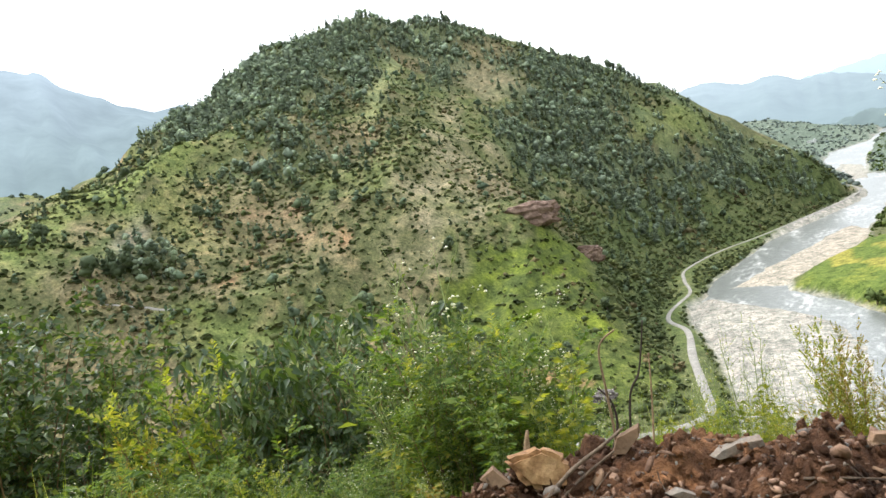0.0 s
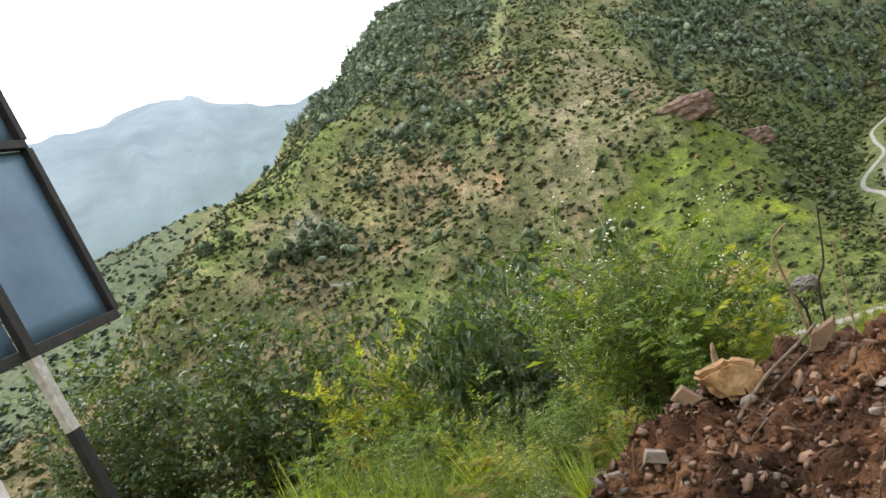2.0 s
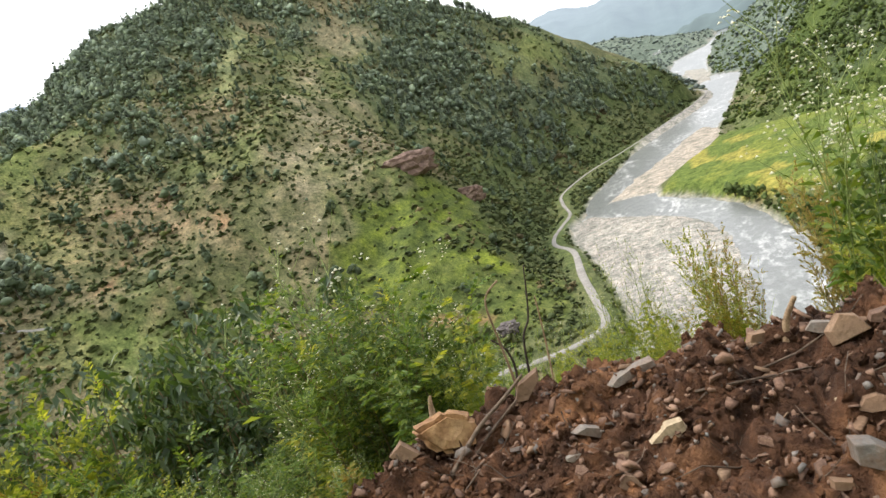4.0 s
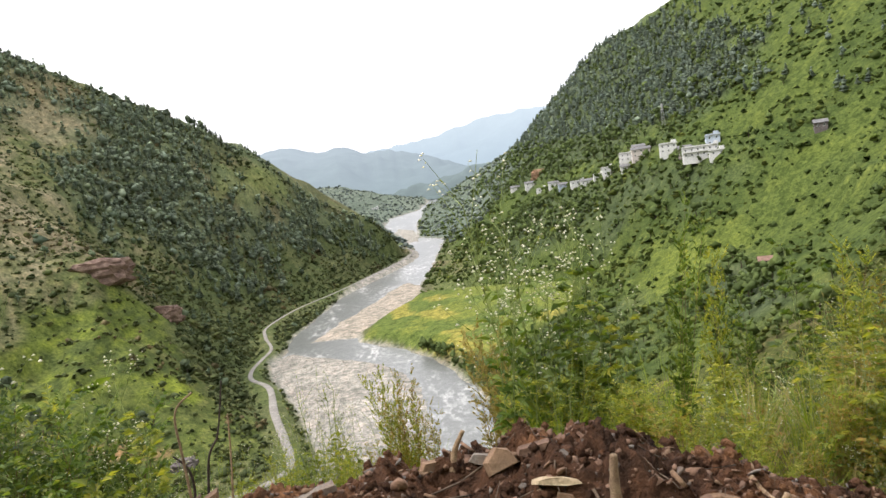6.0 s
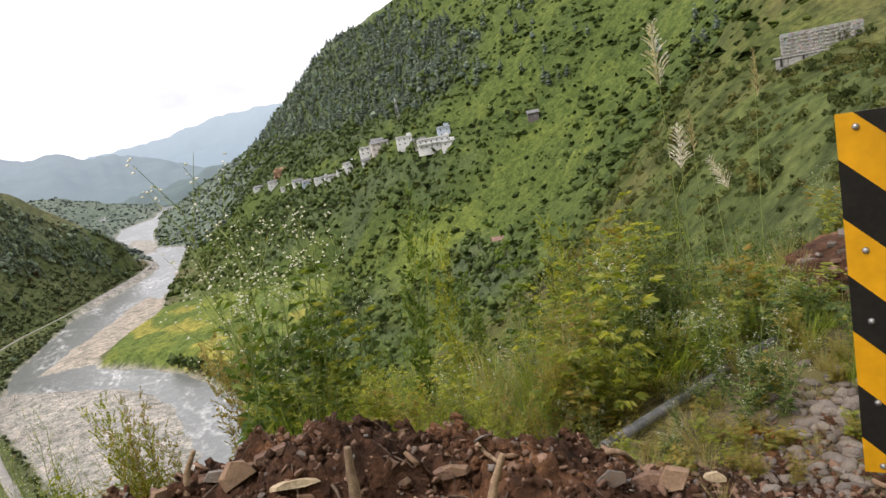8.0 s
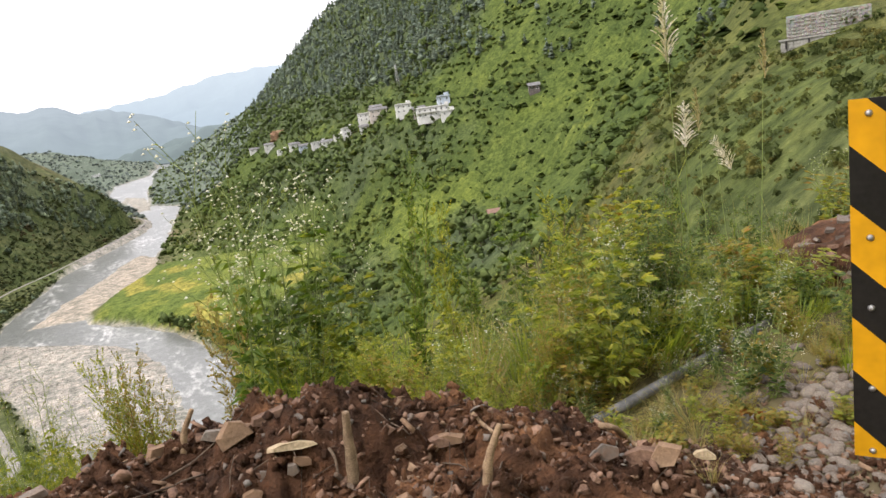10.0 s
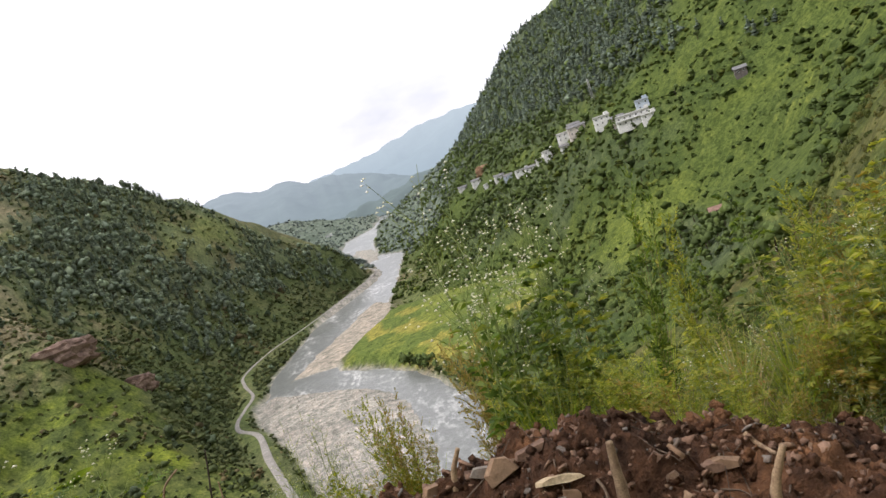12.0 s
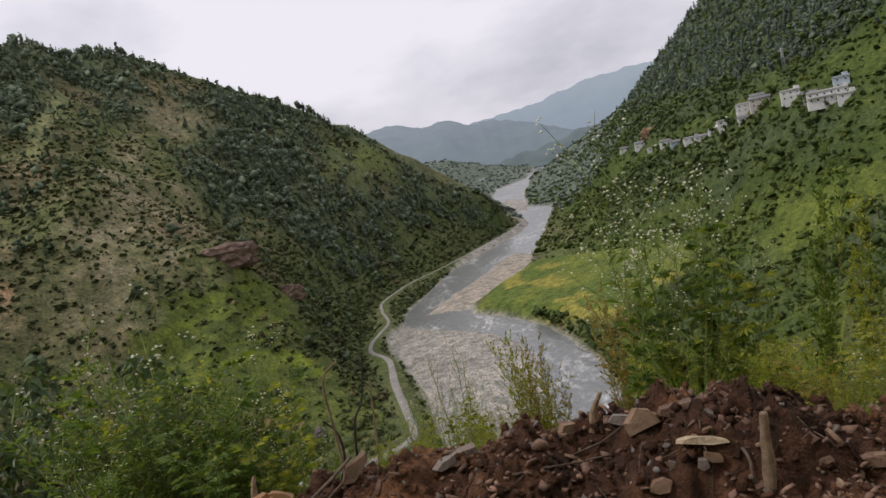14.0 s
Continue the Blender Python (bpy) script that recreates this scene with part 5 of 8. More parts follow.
def rubble_heap():
    """Broken reddish slabs tipped on a low bank of earth behind the marker."""
    rng = random.Random(44)
    bm = bmesh.new()
    bmesh.ops.create_icosphere(bm, subdivisions=5, radius=1.0)
    for v in bm.verts:
        p = v.co.copy()
        v.co = Vector((p.x * 0.6, p.y * 0.6, p.z * 0.33)) * (1 + 0.16 * noise.fractal(p * 2.5, 0.8, 2.1, 5))
    ob = part("rubble_bank", bm, M_EARTH, flat=True)
    base = float(land([4.18], [2.95])[0])
    ob.matrix_basis = Matrix.Translation((4.18, 2.95, base))
    tagged(ob, "low bank of red-brown earth under broken stones", "earth heap")
    models = []
    for k in range(170):
        a, r = rng.uniform(0, 6.28), math.sqrt(rng.uniform(0, 1))
        x, y = 4.18 + 0.6 * r * math.cos(a), 2.95 + 0.6 * r * math.sin(a)
        top = base + 0.33 * math.sqrt(max(0.0, 1 - r * r)) + 0.01
        s = rng.uniform(0.035, 0.11)
        m = pose(x, y, top, rng.uniform(-28, 28), rng.uniform(-28, 28), rng.uniform(0, 360)) @ Matrix.Scale(s, 4)
        if k < 10:
            mat, say = ((M_BROWN, "brown"), (M_TAN, "ochre"), (M_PALE, "pale grey"), (M_BROWN, "reddish brown"), (M_SLATE, "dark grey"))[k % 5]
            ob = part("rubble_stone", stone_mesh(820 + k, (1.3, 0.85, rng.uniform(0.25, 0.5)), 12), mat, flat=True)
            ob.matrix_basis = m
            models.append(tagged(ob, say + " broken slab in the rubble behind the marker", "stone", "rubble behind the marker"))
        else:
            t = models[k % 10]
            copy_thing(t, m @ Matrix.Scale(1 / t.scale[0], 4))


rubble_heap()


def litter_packet(x, y):
    """A crumpled foil packet."""
    rng = random.Random(12)
    for name, mat, say, dx, wide in (("snack_packet", M_WRAPPER, "crumpled orange plastic packet lying among stones", 0.0, 0.055), ("paper_scrap", M_WHITEPAINT, "torn white scrap beside the orange packet", -0.05, 0.035)):
        bm = bmesh.new()
        n = 7
        g = [[bm.verts.new((wide * (i / n - 0.5) * 2, 0.04 * (j / n - 0.5) * 2, 0.03 + rng.uniform(-0.02, 0.035))) for i in range(n + 1)] for j in range(n + 1)]
        for j in range(n):
            for i in range(n):
                bm.faces.new((g[j][i], g[j][i + 1], g[j + 1][i + 1], g[j + 1][i]))
        bmesh.ops.solidify(bm, geom=list(bm.faces), thickness=0.002)
        ob = part(name, bm, mat, flat=True)
        ob.matrix_basis = pose(x + dx, y + dx * 0.4, top_at(x + dx, y) + 0.005, 35, 12, -40)
        tagged(ob, say, "litter")


M_WRAPPER = grainy("orange_packet_foil", [(0.3, (0.45, 0.13, 0.03)), (0.55, (0.62, 0.24, 0.06)), (0.7, (0.75, 0.70, 0.62))], 22, 0.45)
litter_packet(2.119, 2.061)


def cobble_patch():
    """Small rounded river cobbles washed together beside the marker."""
    rng = random.Random(51)
    models = []
    for k in range(150):
        u = rng.gauss(0, 0.36)
        x, y = 2.36 + u * 0.75 + rng.gauss(0, 0.13), 1.9 + u * 0.66 + rng.gauss(0, 0.11)
        s = rng.uniform(0.028, 0.068)
        m = pose(x, y, top_at(x, y) + s * 0.12, rng.uniform(-12, 12), rng.uniform(-12, 12), rng.uniform(0, 360)) @ Matrix.Scale(s, 4)
        if k < 6:
            bm = pebble(k, (1.25, 0.9, 0.6))
            mat, say = ((M_PALE, "pale"), (M_SLATE, "grey"))[k % 3 == 2]
            ob = part("cobble", bm, mat)
            ob.matrix_basis = m
            models.append(tagged(ob, say + " rounded cobble on the ground beside the marker", "stone", "cobbles beside the marker"))
        else:
            t = models[k % 6]
            copy_thing(t, m @ Matrix.Scale(1 / t.scale[0], 4))


cobble_patch()


# ---- trees, scrub and buildings across the valley ----
def tuft_crown(rng, centres, radii, leaves, size, droop=0.0):
    """Leaf sprays round a set of clump centres: loose triangles that face outwards."""
    V, F = [], []
    for c, r in zip(centres, radii):
        for _ in range(leaves):
            d = np.array([rng.gauss(0, 1), rng.gauss(0, 1), rng.gauss(0, 1) + 0.25])
            d /= np.linalg.norm(d) + 1e-9
            p = c + d * r * rng.uniform(0.55, 1.0)
            a = np.cross(d, [rng.gauss(0, 1), rng.gauss(0, 1), rng.gauss(0, 1)])
            a /= np.linalg.norm(a) + 1e-9
            b = np.cross(d, a)
            s = size * rng.uniform(0.6, 1.4)
            b = b * 0.8 + d * rng.uniform(-0.5, 0.5)
            n = len(V)
            V += [p - a * s * 0.6 - b * s * 0.4, p + a * s * 0.6 - b * s * 0.4 - np.array([0, 0, droop * s]), p + b * s * 0.8]
            F.append((n, n + 1, n + 2))
    return np.array(V), np.array(F)


def trunk_arrays(height, r0, r1, lean=(0, 0), sides=5, z0=-0.08):
    a = np.arange(sides) * 2 * math.pi / sides
    V, F = [], []
    for k, t in enumerate((0.0, 0.5, 1.0)):
        r = r0 + (r1 - r0) * t
        V += [(r * math.cos(w) + lean[0] * t * t, r * math.sin(w) + lean[1] * t * t, z0 + (height - z0) * t) for w in a]
    for k in range(2):
        for i in range(sides):
            j = (i + 1) % sides
            p, q, u, w = k * sides + i, k * sides + j, (k + 1) * sides + j, (k + 1) * sides + i
            F += [(p, q, u), (p, u, w)]
    return np.array(V), np.array(F)


def lump(rng, c, r, rise=1.0, m=4):
    """A small uneven closed tuft: two rings and two tips."""
    V = [c + np.array([0, 0, -r * rise * 0.8])]
    for z, w in ((-0.25, 1.0), (0.45, 0.75)):
        a0 = rng.uniform(0, 6.28)
        for k in range(m):
            q, a = r * w * rng.uniform(0.55, 1.4), a0 + (k + rng.uniform(-0.25, 0.25)) * 6.283 / m
            V.append(c + np.array([q * math.cos(a), q * math.sin(a), r * rise * (z + rng.uniform(-0.25, 0.25))]))
    V.append(c + np.array([0, 0, r * rise * rng.uniform(0.8, 1.2)]))
    F = []
    for k in range(m):
        n = (k + 1) % m
        F += [(0, 1 + n, 1 + k), (1 + k, 1 + n, 1 + m + n), (1 + k, 1 + m + n, 1 + m + k), (1 + m + k, 1 + m + n, 1 + 2 * m)]
    return np.array(V), np.array(F)


def crown_of(rng, centres, radii, rise, leaves, size, m=4):
    """Tufts with loose sprays of leaves round them."""
    V, F, base = [], [], 0
    for c, r in zip(centres, radii):
        v, f = lump(rng, c, r, rise, m)
        V.append(v)
        F.append(f + base)
        base += len(v)
    if leaves:
        v, f = tuft_crown(rng, centres, [r * 1.15 for r in radii], leaves, size)
        V.append(v)
        F.append(f + base)
    return np.vstack(V), np.vstack(F)


def pine_shape(seed, leaves=0, size=0.1, tufts=4):
    """A long-needled hill pine, one unit high: short bare trunk, tufts on upswept limbs."""
    rng = random.Random(seed)
    lean = (rng.uniform(-0.05, 0.05), rng.uniform(-0.05, 0.05))
    low = rng.uniform(0.14, 0.3)
    centres, radii = [], []
    for k in range(tufts):
        u = k / (tufts - 1)
        t, w, a = low + 0.12 + (0.80 - low) * u, 0.07 * (1 - 0.7 * u) * rng.uniform(0.4, 1.6), rng.uniform(0, 6.28)
        centres.append(np.array([lean[0] * t + w * math.cos(a), lean[1] * t + w * math.sin(a), t + rng.uniform(-0.03, 0.03)]))
        radii.append((0.235 - 0.145 * u) * rng.uniform(0.8, 1.2))
    return trunk_arrays(0.96, 0.022, 0.006, lean, 3), crown_of(rng, centres, radii, 0.85, leaves, size)


def broadleaf_shape(seed, leaves=0, size=0.13, tufts=4):
    """A round leafy tree, one unit high."""
    rng = random.Random(seed)
    centres, radii = [], []
    for k in range(tufts):
        a, e = rng.uniform(0, 6.28), rng.uniform(-0.5, 1.3)
        r = rng.uniform(0.08, 0.24)
        centres.append(np.array([r * math.cos(a) * math.cos(e), r * math.sin(a) * math.cos(e), 0.52 + 0.25 * math.sin(e)]))
        radii.append(rng.uniform(0.15, 0.28))
    return trunk_arrays(0.6, 0.04, 0.015, (rng.uniform(-0.05, 0.05), 0), 3), crown_of(rng, centres, radii, 0.95, leaves, size)


def bush_shape(seed):
    """A low wide bush seen from afar."""
    rng = random.Random(seed)
    c = np.array([rng.uniform(-0.2, 0.2), rng.uniform(-0.2, 0.2), 0.2])
    return None, crown_of(rng, [c], [rng.uniform(0.45, 0.75)], 0.7, 0, 0.3, 3)


def shrub_shape(seed, leaves=6, size=0.34):
    rng = random.Random(seed)
    centres = [np.array([rng.uniform(-0.3, 0.3), rng.uniform(-0.3, 0.3), rng.uniform(0.1, 0.32)]) for _ in range(3)]
    return None, tuft_crown(rng, centres, [rng.uniform(0.2, 0.34) for _ in range(3)], leaves, size)


def tinted(name, through_light, rough=0.7):
    """Foliage that takes each plant's own tint, with leaf-to-leaf variation."""
    m, n, l, b = shader(name)
    at = n.new("ShaderNodeVertexColor")
    at.layer_name = "cover"
    isl = n.new("ShaderNodeNewGeometry")
    r = ramp(n, [(0.0, (0.74, 0.76, 0.78)), (0.5, (1.0, 1.0, 1.0)), (1.0, (1.28, 1.24, 1.12))])
    l.new(isl.outputs["Random Per Island"], r.inputs["Fac"])
    col = multiply(n, l, at.outputs["Color"], r.outputs["Color"])
    l.new(col, b.inputs["Base Color"])
    b.inputs["Roughness"].default_value, b.inputs["Specular IOR Level"].default_value = rough, 0.06
    t, mx = n.new("ShaderNodeBsdfTranslucent"), n.new("ShaderNodeMixShader")
    l.new(col, t.inputs["Color"])
    mx.inputs["Fac"].default_value = through_light
    l.new(b.outputs["BSDF"], mx.inputs[1])
    l.new(t.outputs["BSDF"], mx.inputs[2])
    l.new(mx.outputs["Shader"], n["Material Output"].inputs["Surface"])
    return m


M_FOLIAGE = tinted("hillside_foliage", 0.45, 0.85)
M_TRUNK = grainy("grey_brown_bark", [(0.3, (0.07, 0.055, 0.045)), (0.7, (0.17, 0.135, 0.105))], 3, 0.9, 0.02)


def plant_out(name, label, category, shapes, x, y, z, high, tint, seed):
    """Many plants joined into one mesh."""
    rng = np.random.default_rng(seed)
    V, F, C, base = [], [], [], 0
    yaw, pick = rng.uniform(0, 2 * np.pi, len(x)), rng.integers(0, len(shapes), len(x))
    for k, (trunk, crown) in enumerate(shapes):
        sel = np.nonzero(pick == k)[0]
        if not len(sel):
            continue
        for part_, col in ((trunk, (0.11, 0.085, 0.065)), (crown, None)):
            if part_ is None:
                continue
            vs, fs = part_
            c, s = np.cos(yaw[sel])[:, None], np.sin(yaw[sel])[:, None]
            hx = high[sel][:, None]
            P = np.stack([(vs[:, 0] * c - vs[:, 1] * s) * hx + x[sel][:, None], (vs[:, 0] * s + vs[:, 1] * c) * hx + y[sel][:, None], vs[:, 2] * hx + z[sel][:, None]], -1)
            V.append(P.reshape(-1, 3))
            F.append((fs[None] + base + (np.arange(len(sel)) * len(vs))[:, None, None]).reshape(-1, 3))
            C.append(np.repeat(tint[sel] if col is None else np.tile(col, (len(sel), 1)), len(vs), axis=0))
            base += len(sel) * len(vs)
    me = mesh_from(name, np.vstack(V), np.vstack(F))
    paint(me, np.vstack(C))
    ob = part(name, me, M_FOLIAGE)
    return tagged(ob, label, category, kind="stuff")


PINES = [pine_shape(k) for k in range(10)]
ROUND = [broadleaf_shape(40 + k) for k in range(8)]
SHRUBS = [bush_shape(70 + k) for k in range(8)]
RIDGE_AZ, RIDGE_D = np.array([math.degrees(math.atan2(p[0], p[1])) for p in HILL_RIDGE]), np.array([math.hypot(p[0], p[1]) for p in HILL_RIDGE])
RIGHT_AZ, RIGHT_D = np.array([math.degrees(math.atan2(p[0], p[1])) for p in RIGHT_RIDGE]), np.array([math.hypot(p[0], p[1]) for p in RIGHT_RIDGE])


def clear_of_works(x, y):
    d, _ = line_near(VALLEY_ROAD, x, y)
    return (d > 5.5) & (inside_depth(CHANNEL, x, y) < -2)


def hill_cover():
    rng = np.random.default_rng(21)
    n = 230000
    x, y = rng.uniform(-620, 10, n), rng.uniform(20, 850, n)
    az, d = bearing_dist(x, y)
    ok = ((d < np.interp(az, RIDGE_AZ, RIDGE_D) + 12) | (az < -62)) & (az < -0.8) & (az > -88) & clear_of_works(x, y) & (d > 225)
    ok &= x < np.interp(y, [200, 430, 490, 542, 590, 768, 850], [0, -60, -60, -50, -30, 0, 10])
    x, y, az, d = x[ok], y[ok], az[ok], d[ok]
    z = land(x, y)
    n1, n2 = fbm(x / 55, y / 55, 40, 4), fbm(x / 24, y / 24, 45, 3)
    field = inside_depth(HILL_FIELD, x, y)
    road_d, _ = line_near(VALLEY_ROAD, x, y)
    below = np.interp(az, RIDGE_AZ, RIDGE_D) - d
    wood, bare = hill_woods(x, y), hill_open(x, y)
    spur = patch(BARE_SPUR, x, y, 12, 10)
    # closed wood on the shaded flank and under the crest, groves and single trees elsewhere
    gaps = smoothstep(-0.9, 0.1, fbm(x / 13, y / 13, 49, 2) + 0.35)
    p = np.maximum(0.03 + 0.22 * smoothstep(0.05, 0.5, n2) * smoothstep(-30, -42, az) + 0.05 * (n2 > 0.2), 1.15 * wood * gaps)
    p = p * (1 - 0.8 * spur) * (1 - 0.7 * bare) * (field < -4) * (road_d > 16) * smoothstep(12, 30, below + 25)
    tree = rng.random(len(x)) < p * 0.22
    k = np.nonzero(tree)[0]
    # closed-wood tone is lifted: haze painted into the foliage
    tone = np.where(wood[k, None] > 0.3, np.array([0.30, 0.365, 0.27]), np.array([0.185, 0.245, 0.165])) * rng.uniform(0.78, 1.25, (len(k), 1)) + rng.uniform(0, 0.02, (len(k), 1)) * np.array([1, 1, 0])
    high = rng.gamma(8, 0.86, len(k)).clip(3.0, 12) * np.where(below[k] < 25, 0.85, 1) * np.where(wood[k] > 0.3, 1.0, 0.9)
    plant_out("hillside_pines", "pine wood and scattered trees on the steep hillside", "pine trees", PINES + ROUND[:2], x[k], y[k], z[k] - 0.3, high, tone, 1)
    # scrub that stands in rows along the contours
    row = smoothstep(0.55, 0.1, ledges(x, y, z, 3.1, 120))
    q = (0.22 + 0.95 * row * smoothstep(-0.8, 0.2, n2 + 0.35 * n1)) * (1 - 0.5 * spur) * (1 - 0.8 * bare) * np.where(field > 0, 0.22, 1.0) 
    q = q * (1 - 0.5 * smoothstep(480, 620, d))
    k = np.nonzero(~tree & (rng.random(len(x)) < q * 1.35))[0]
    dry = (0.55 * rng.random((len(k), 1)) + 0.45 * (0.5 - 0.8 * n2[k] - 0.3 * n1[k])[:, None]).clip(0, 1)
    tone = np.where(dry < 0.14, np.array([0.26, 0.22, 0.12]), np.where(dry < 0.42, np.array([0.19, 0.215, 0.09]), np.array([0.145, 0.18, 0.08]))) * rng.uniform(0.82, 1.22, (len(k), 1))
    plant_out("hillside_scrub", "low scrub in rows along the hillside", "scrub", SHRUBS, x[k], y[k], z[k] - 0.15, rng.gamma(3.0, 0.5, len(k)).clip(0.5, 4.2) * np.where(road_d[k] < 12, 0.6, 1) * (1 + 0.35 * (az[k] > -23)), tone, 2)


def right_cover():
    rng = np.random.default_rng(22)
    n = 170000
    az = rng.uniform(-8, 66, n)
    d = np.sqrt(rng.uniform(100 ** 2, 1320 ** 2, n))
    ok = (d < np.interp(az, RIGHT_AZ, RIGHT_D) + 20)
    az, d = az[ok], d[ok]
    x, y = d * np.sin(np.radians(az)), d * np.cos(np.radians(az))
    ok = clear_of_works(x, y) & (x > -8)
    x, y, az, d = x[ok], y[ok], az[ok], d[ok]
    z = land(x, y)
    rice = inside_depth(RICE, x, y)
    n1, n2 = fbm(x / 70, y / 70, 46, 3), fbm(x / 26, y / 26, 47, 3)
    wood = bank_woods(x, y)
    dens = rng.random(len(x))
    # closed woods in their patches, bushy trees between the terraces
    p = np.maximum(0.025 + 0.22 * smoothstep(0.15, 0.6, n2 + 0.5 * n1), 0.9 * wood)
    p = np.maximum(p, 1.2 * smoothstep(-2, -6, rice) * smoothstep(-22, -14, rice) * (y < 395) * (x > -12) * (z < -84))
    p = p * np.where(patch(TERRACE_BAND, x, y, 8) > 0.5, 0.3, 1) * np.where(patch(GREEN_MEADOW, x, y, 14, 10) > 0.5, 0.35, 1)
    p = np.where(rice > -3, 0.0, p) * np.where(d < 150, 0.0, 1)
    water = inside_depth(CHANNEL, x, y)
    p = np.maximum(p, 1.5 * (water > -9) * (y < 425) * (y > 250) * (x > -38))
    tree = dens < p * 0.37 * (1 - 0.2 * smoothstep(600, 900, d))
    k = np.nonzero(tree)[0]
    pine = (z[k] > 5) & (rng.random(len(k)) < 0.6)
    # pines high up get a paled grey-green that carries the haze
    tone = np.where(pine[:, None], np.array([0.25, 0.31, 0.245]), np.array([0.155, 0.21, 0.075])) * rng.uniform(0.75, 1.3, (len(k), 1))
    a, b = k[pine], k[~pine]
    plant_out("upper_pines", "pine forest high on the far slope", "pine trees", PINES, x[a], y[a], z[a] - 0.3, rng.uniform(5.5, 11, len(a)), tone[pine], 3)
    plant_out("slope_trees", "broadleaf trees among terraces on the slope", "trees", ROUND, x[b], y[b], z[b] - 0.3, rng.gamma(6, 0.82, len(b)).clip(2.5, 9.5), tone[~pine], 4)
    row = smoothstep(0.75, 0.2, ledges(x, y, z, 5.4, 130))
    q = np.where(rice > 0, 0.0, (0.35 + 0.75 * row) * smoothstep(-1.0, 0.3, n2 + 0.35 * n1 + 0.2))
    k = np.nonzero(~tree & (rng.random(len(x)) < q * 1.1 * (1 - 0.6 * smoothstep(500, 800, d))))[0]
    u = (0.45 * rng.random((len(k), 1)) + 0.55 * (0.5 - 0.75 * n2[k] - 0.35 * n1[k])[:, None]).clip(0, 1)
    tone = np.where(u < 0.3, np.array([0.165, 0.20, 0.05]), np.where(u < 0.55, np.array([0.13, 0.178, 0.047]), np.array([0.105, 0.15, 0.046]))) * rng.uniform(0.75, 1.3, (len(k), 1))
    plant_out("slope_scrub", "lush bushes and tall grass over the terraced slope", "scrub", SHRUBS, x[k], y[k], z[k] - 0.15, rng.gamma(2.2, 0.8, len(k)).clip(0.6, 5) * np.clip(0.5 + d[k] / 700, 0.5, 1.1), tone, 5)
    # tall herbs on the near shoulder of the road spur
    fine = [shrub_shape(90 + k, 15, 0.17) for k in range(8)]
    n = 8400
    x, y = rng.uniform(6, 110, n), rng.uniform(4, 135, n)
    az, d = bearing_dist(x, y)
    ok = (az > 24) & (az < 66) & (d > 9)
    x, y = x[ok], y[ok]
    z = land(x, y)
    ok = z < 1.5
    x, y, z = x[ok], y[ok], z[ok]
    u = rng.random((len(x), 1))
    tone = np.where(u < 0.25, np.array([0.165, 0.16, 0.05]), np.where(u < 0.65, np.array([0.12, 0.14, 0.042]), np.array([0.085, 0.11, 0.036]))) * rng.uniform(0.75, 1.25, (len(x), 1))
    plant_out("spur_scrub", "grass and bushes on the road spur", "scrub", fine, x, y, z - 0.1, rng.gamma(3, 0.3, len(x)).clip(0.35, 2.6), tone, 6)


def bank_cover():
    """Bushes between the valley road and the river, and trees at the water's edge."""
    rng = np.random.default_rng(23)
    n = 14000
    x, y = rng.uniform(-150, 0, n), rng.uniform(200, 860, n)
    d, _ = line_near(VALLEY_ROAD, x, y)
    c = inside_depth(CHANNEL, x, y)
    ok = (d > 4.6) & (d < 26) & (c < -1.5)
    x, y = x[ok], y[ok]
    z = land(x, y)
    ok = rng.random(len(x)) < 0.85
    x, y, z = x[ok], y[ok], z[ok]
    u = rng.random((len(x), 1))
    tone = np.where(u < 0.3, np.array([0.19, 0.22, 0.085]), np.array([0.12, 0.15, 0.07])) * rng.uniform(0.7, 1.3, (len(x), 1))
    plant_out("river_bank_scrub", "dark bushes along the road and river bank", "scrub", SHRUBS, x, y, z - 0.1, rng.gamma(5, 0.36, len(x)).clip(0.6, 3.2), tone, 7)


def far_valley_cover():
    """Woods on the low ground beyond the bend."""
    rng = np.random.default_rng(24)
    n = 8000
    x, y = rng.uniform(-420, 330, n), rng.uniform(850, 2100, n)
    ok = clear_of_works(x, y)
    x, y = x[ok], y[ok]
    z = land(x, y)
    ok = (z < 30) & (rng.random(len(x)) < 0.5)
    x, y, z = x[ok], y[ok], z[ok]
    # pale bluish tone puts the distance haze into the leaf colour
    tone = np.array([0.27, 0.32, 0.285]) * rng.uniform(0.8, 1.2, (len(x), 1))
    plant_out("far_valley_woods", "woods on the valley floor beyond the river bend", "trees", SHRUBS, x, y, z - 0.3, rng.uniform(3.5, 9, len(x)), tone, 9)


def side_valley_cover():
    """Woods and fields up the side valley."""
    rng = np.random.default_rng(25)
    n = 2600
    x, y = rng.uniform(-1150, -480, n), rng.uniform(-60, 720, n)
    z = land(x, y)
    tone = np.array([0.16, 0.20, 0.145]) * rng.uniform(0.7, 1.35, (n, 1))
    plant_out("side_valley_woods", "scattered woods up the side valley", "trees", SHRUBS, x, y, z - 0.3, rng.uniform(3.5, 9, n), tone, 10)


side_valley_cover()
hill_cover()
right_cover()
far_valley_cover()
bank_cover()


M_SHINGLE = grainy("pale_river_shingle", [(0.3, (0.27, 0.25, 0.225)), (0.7, (0.47, 0.435, 0.39))], 0.8, 0.8, 0.02, 0.25)


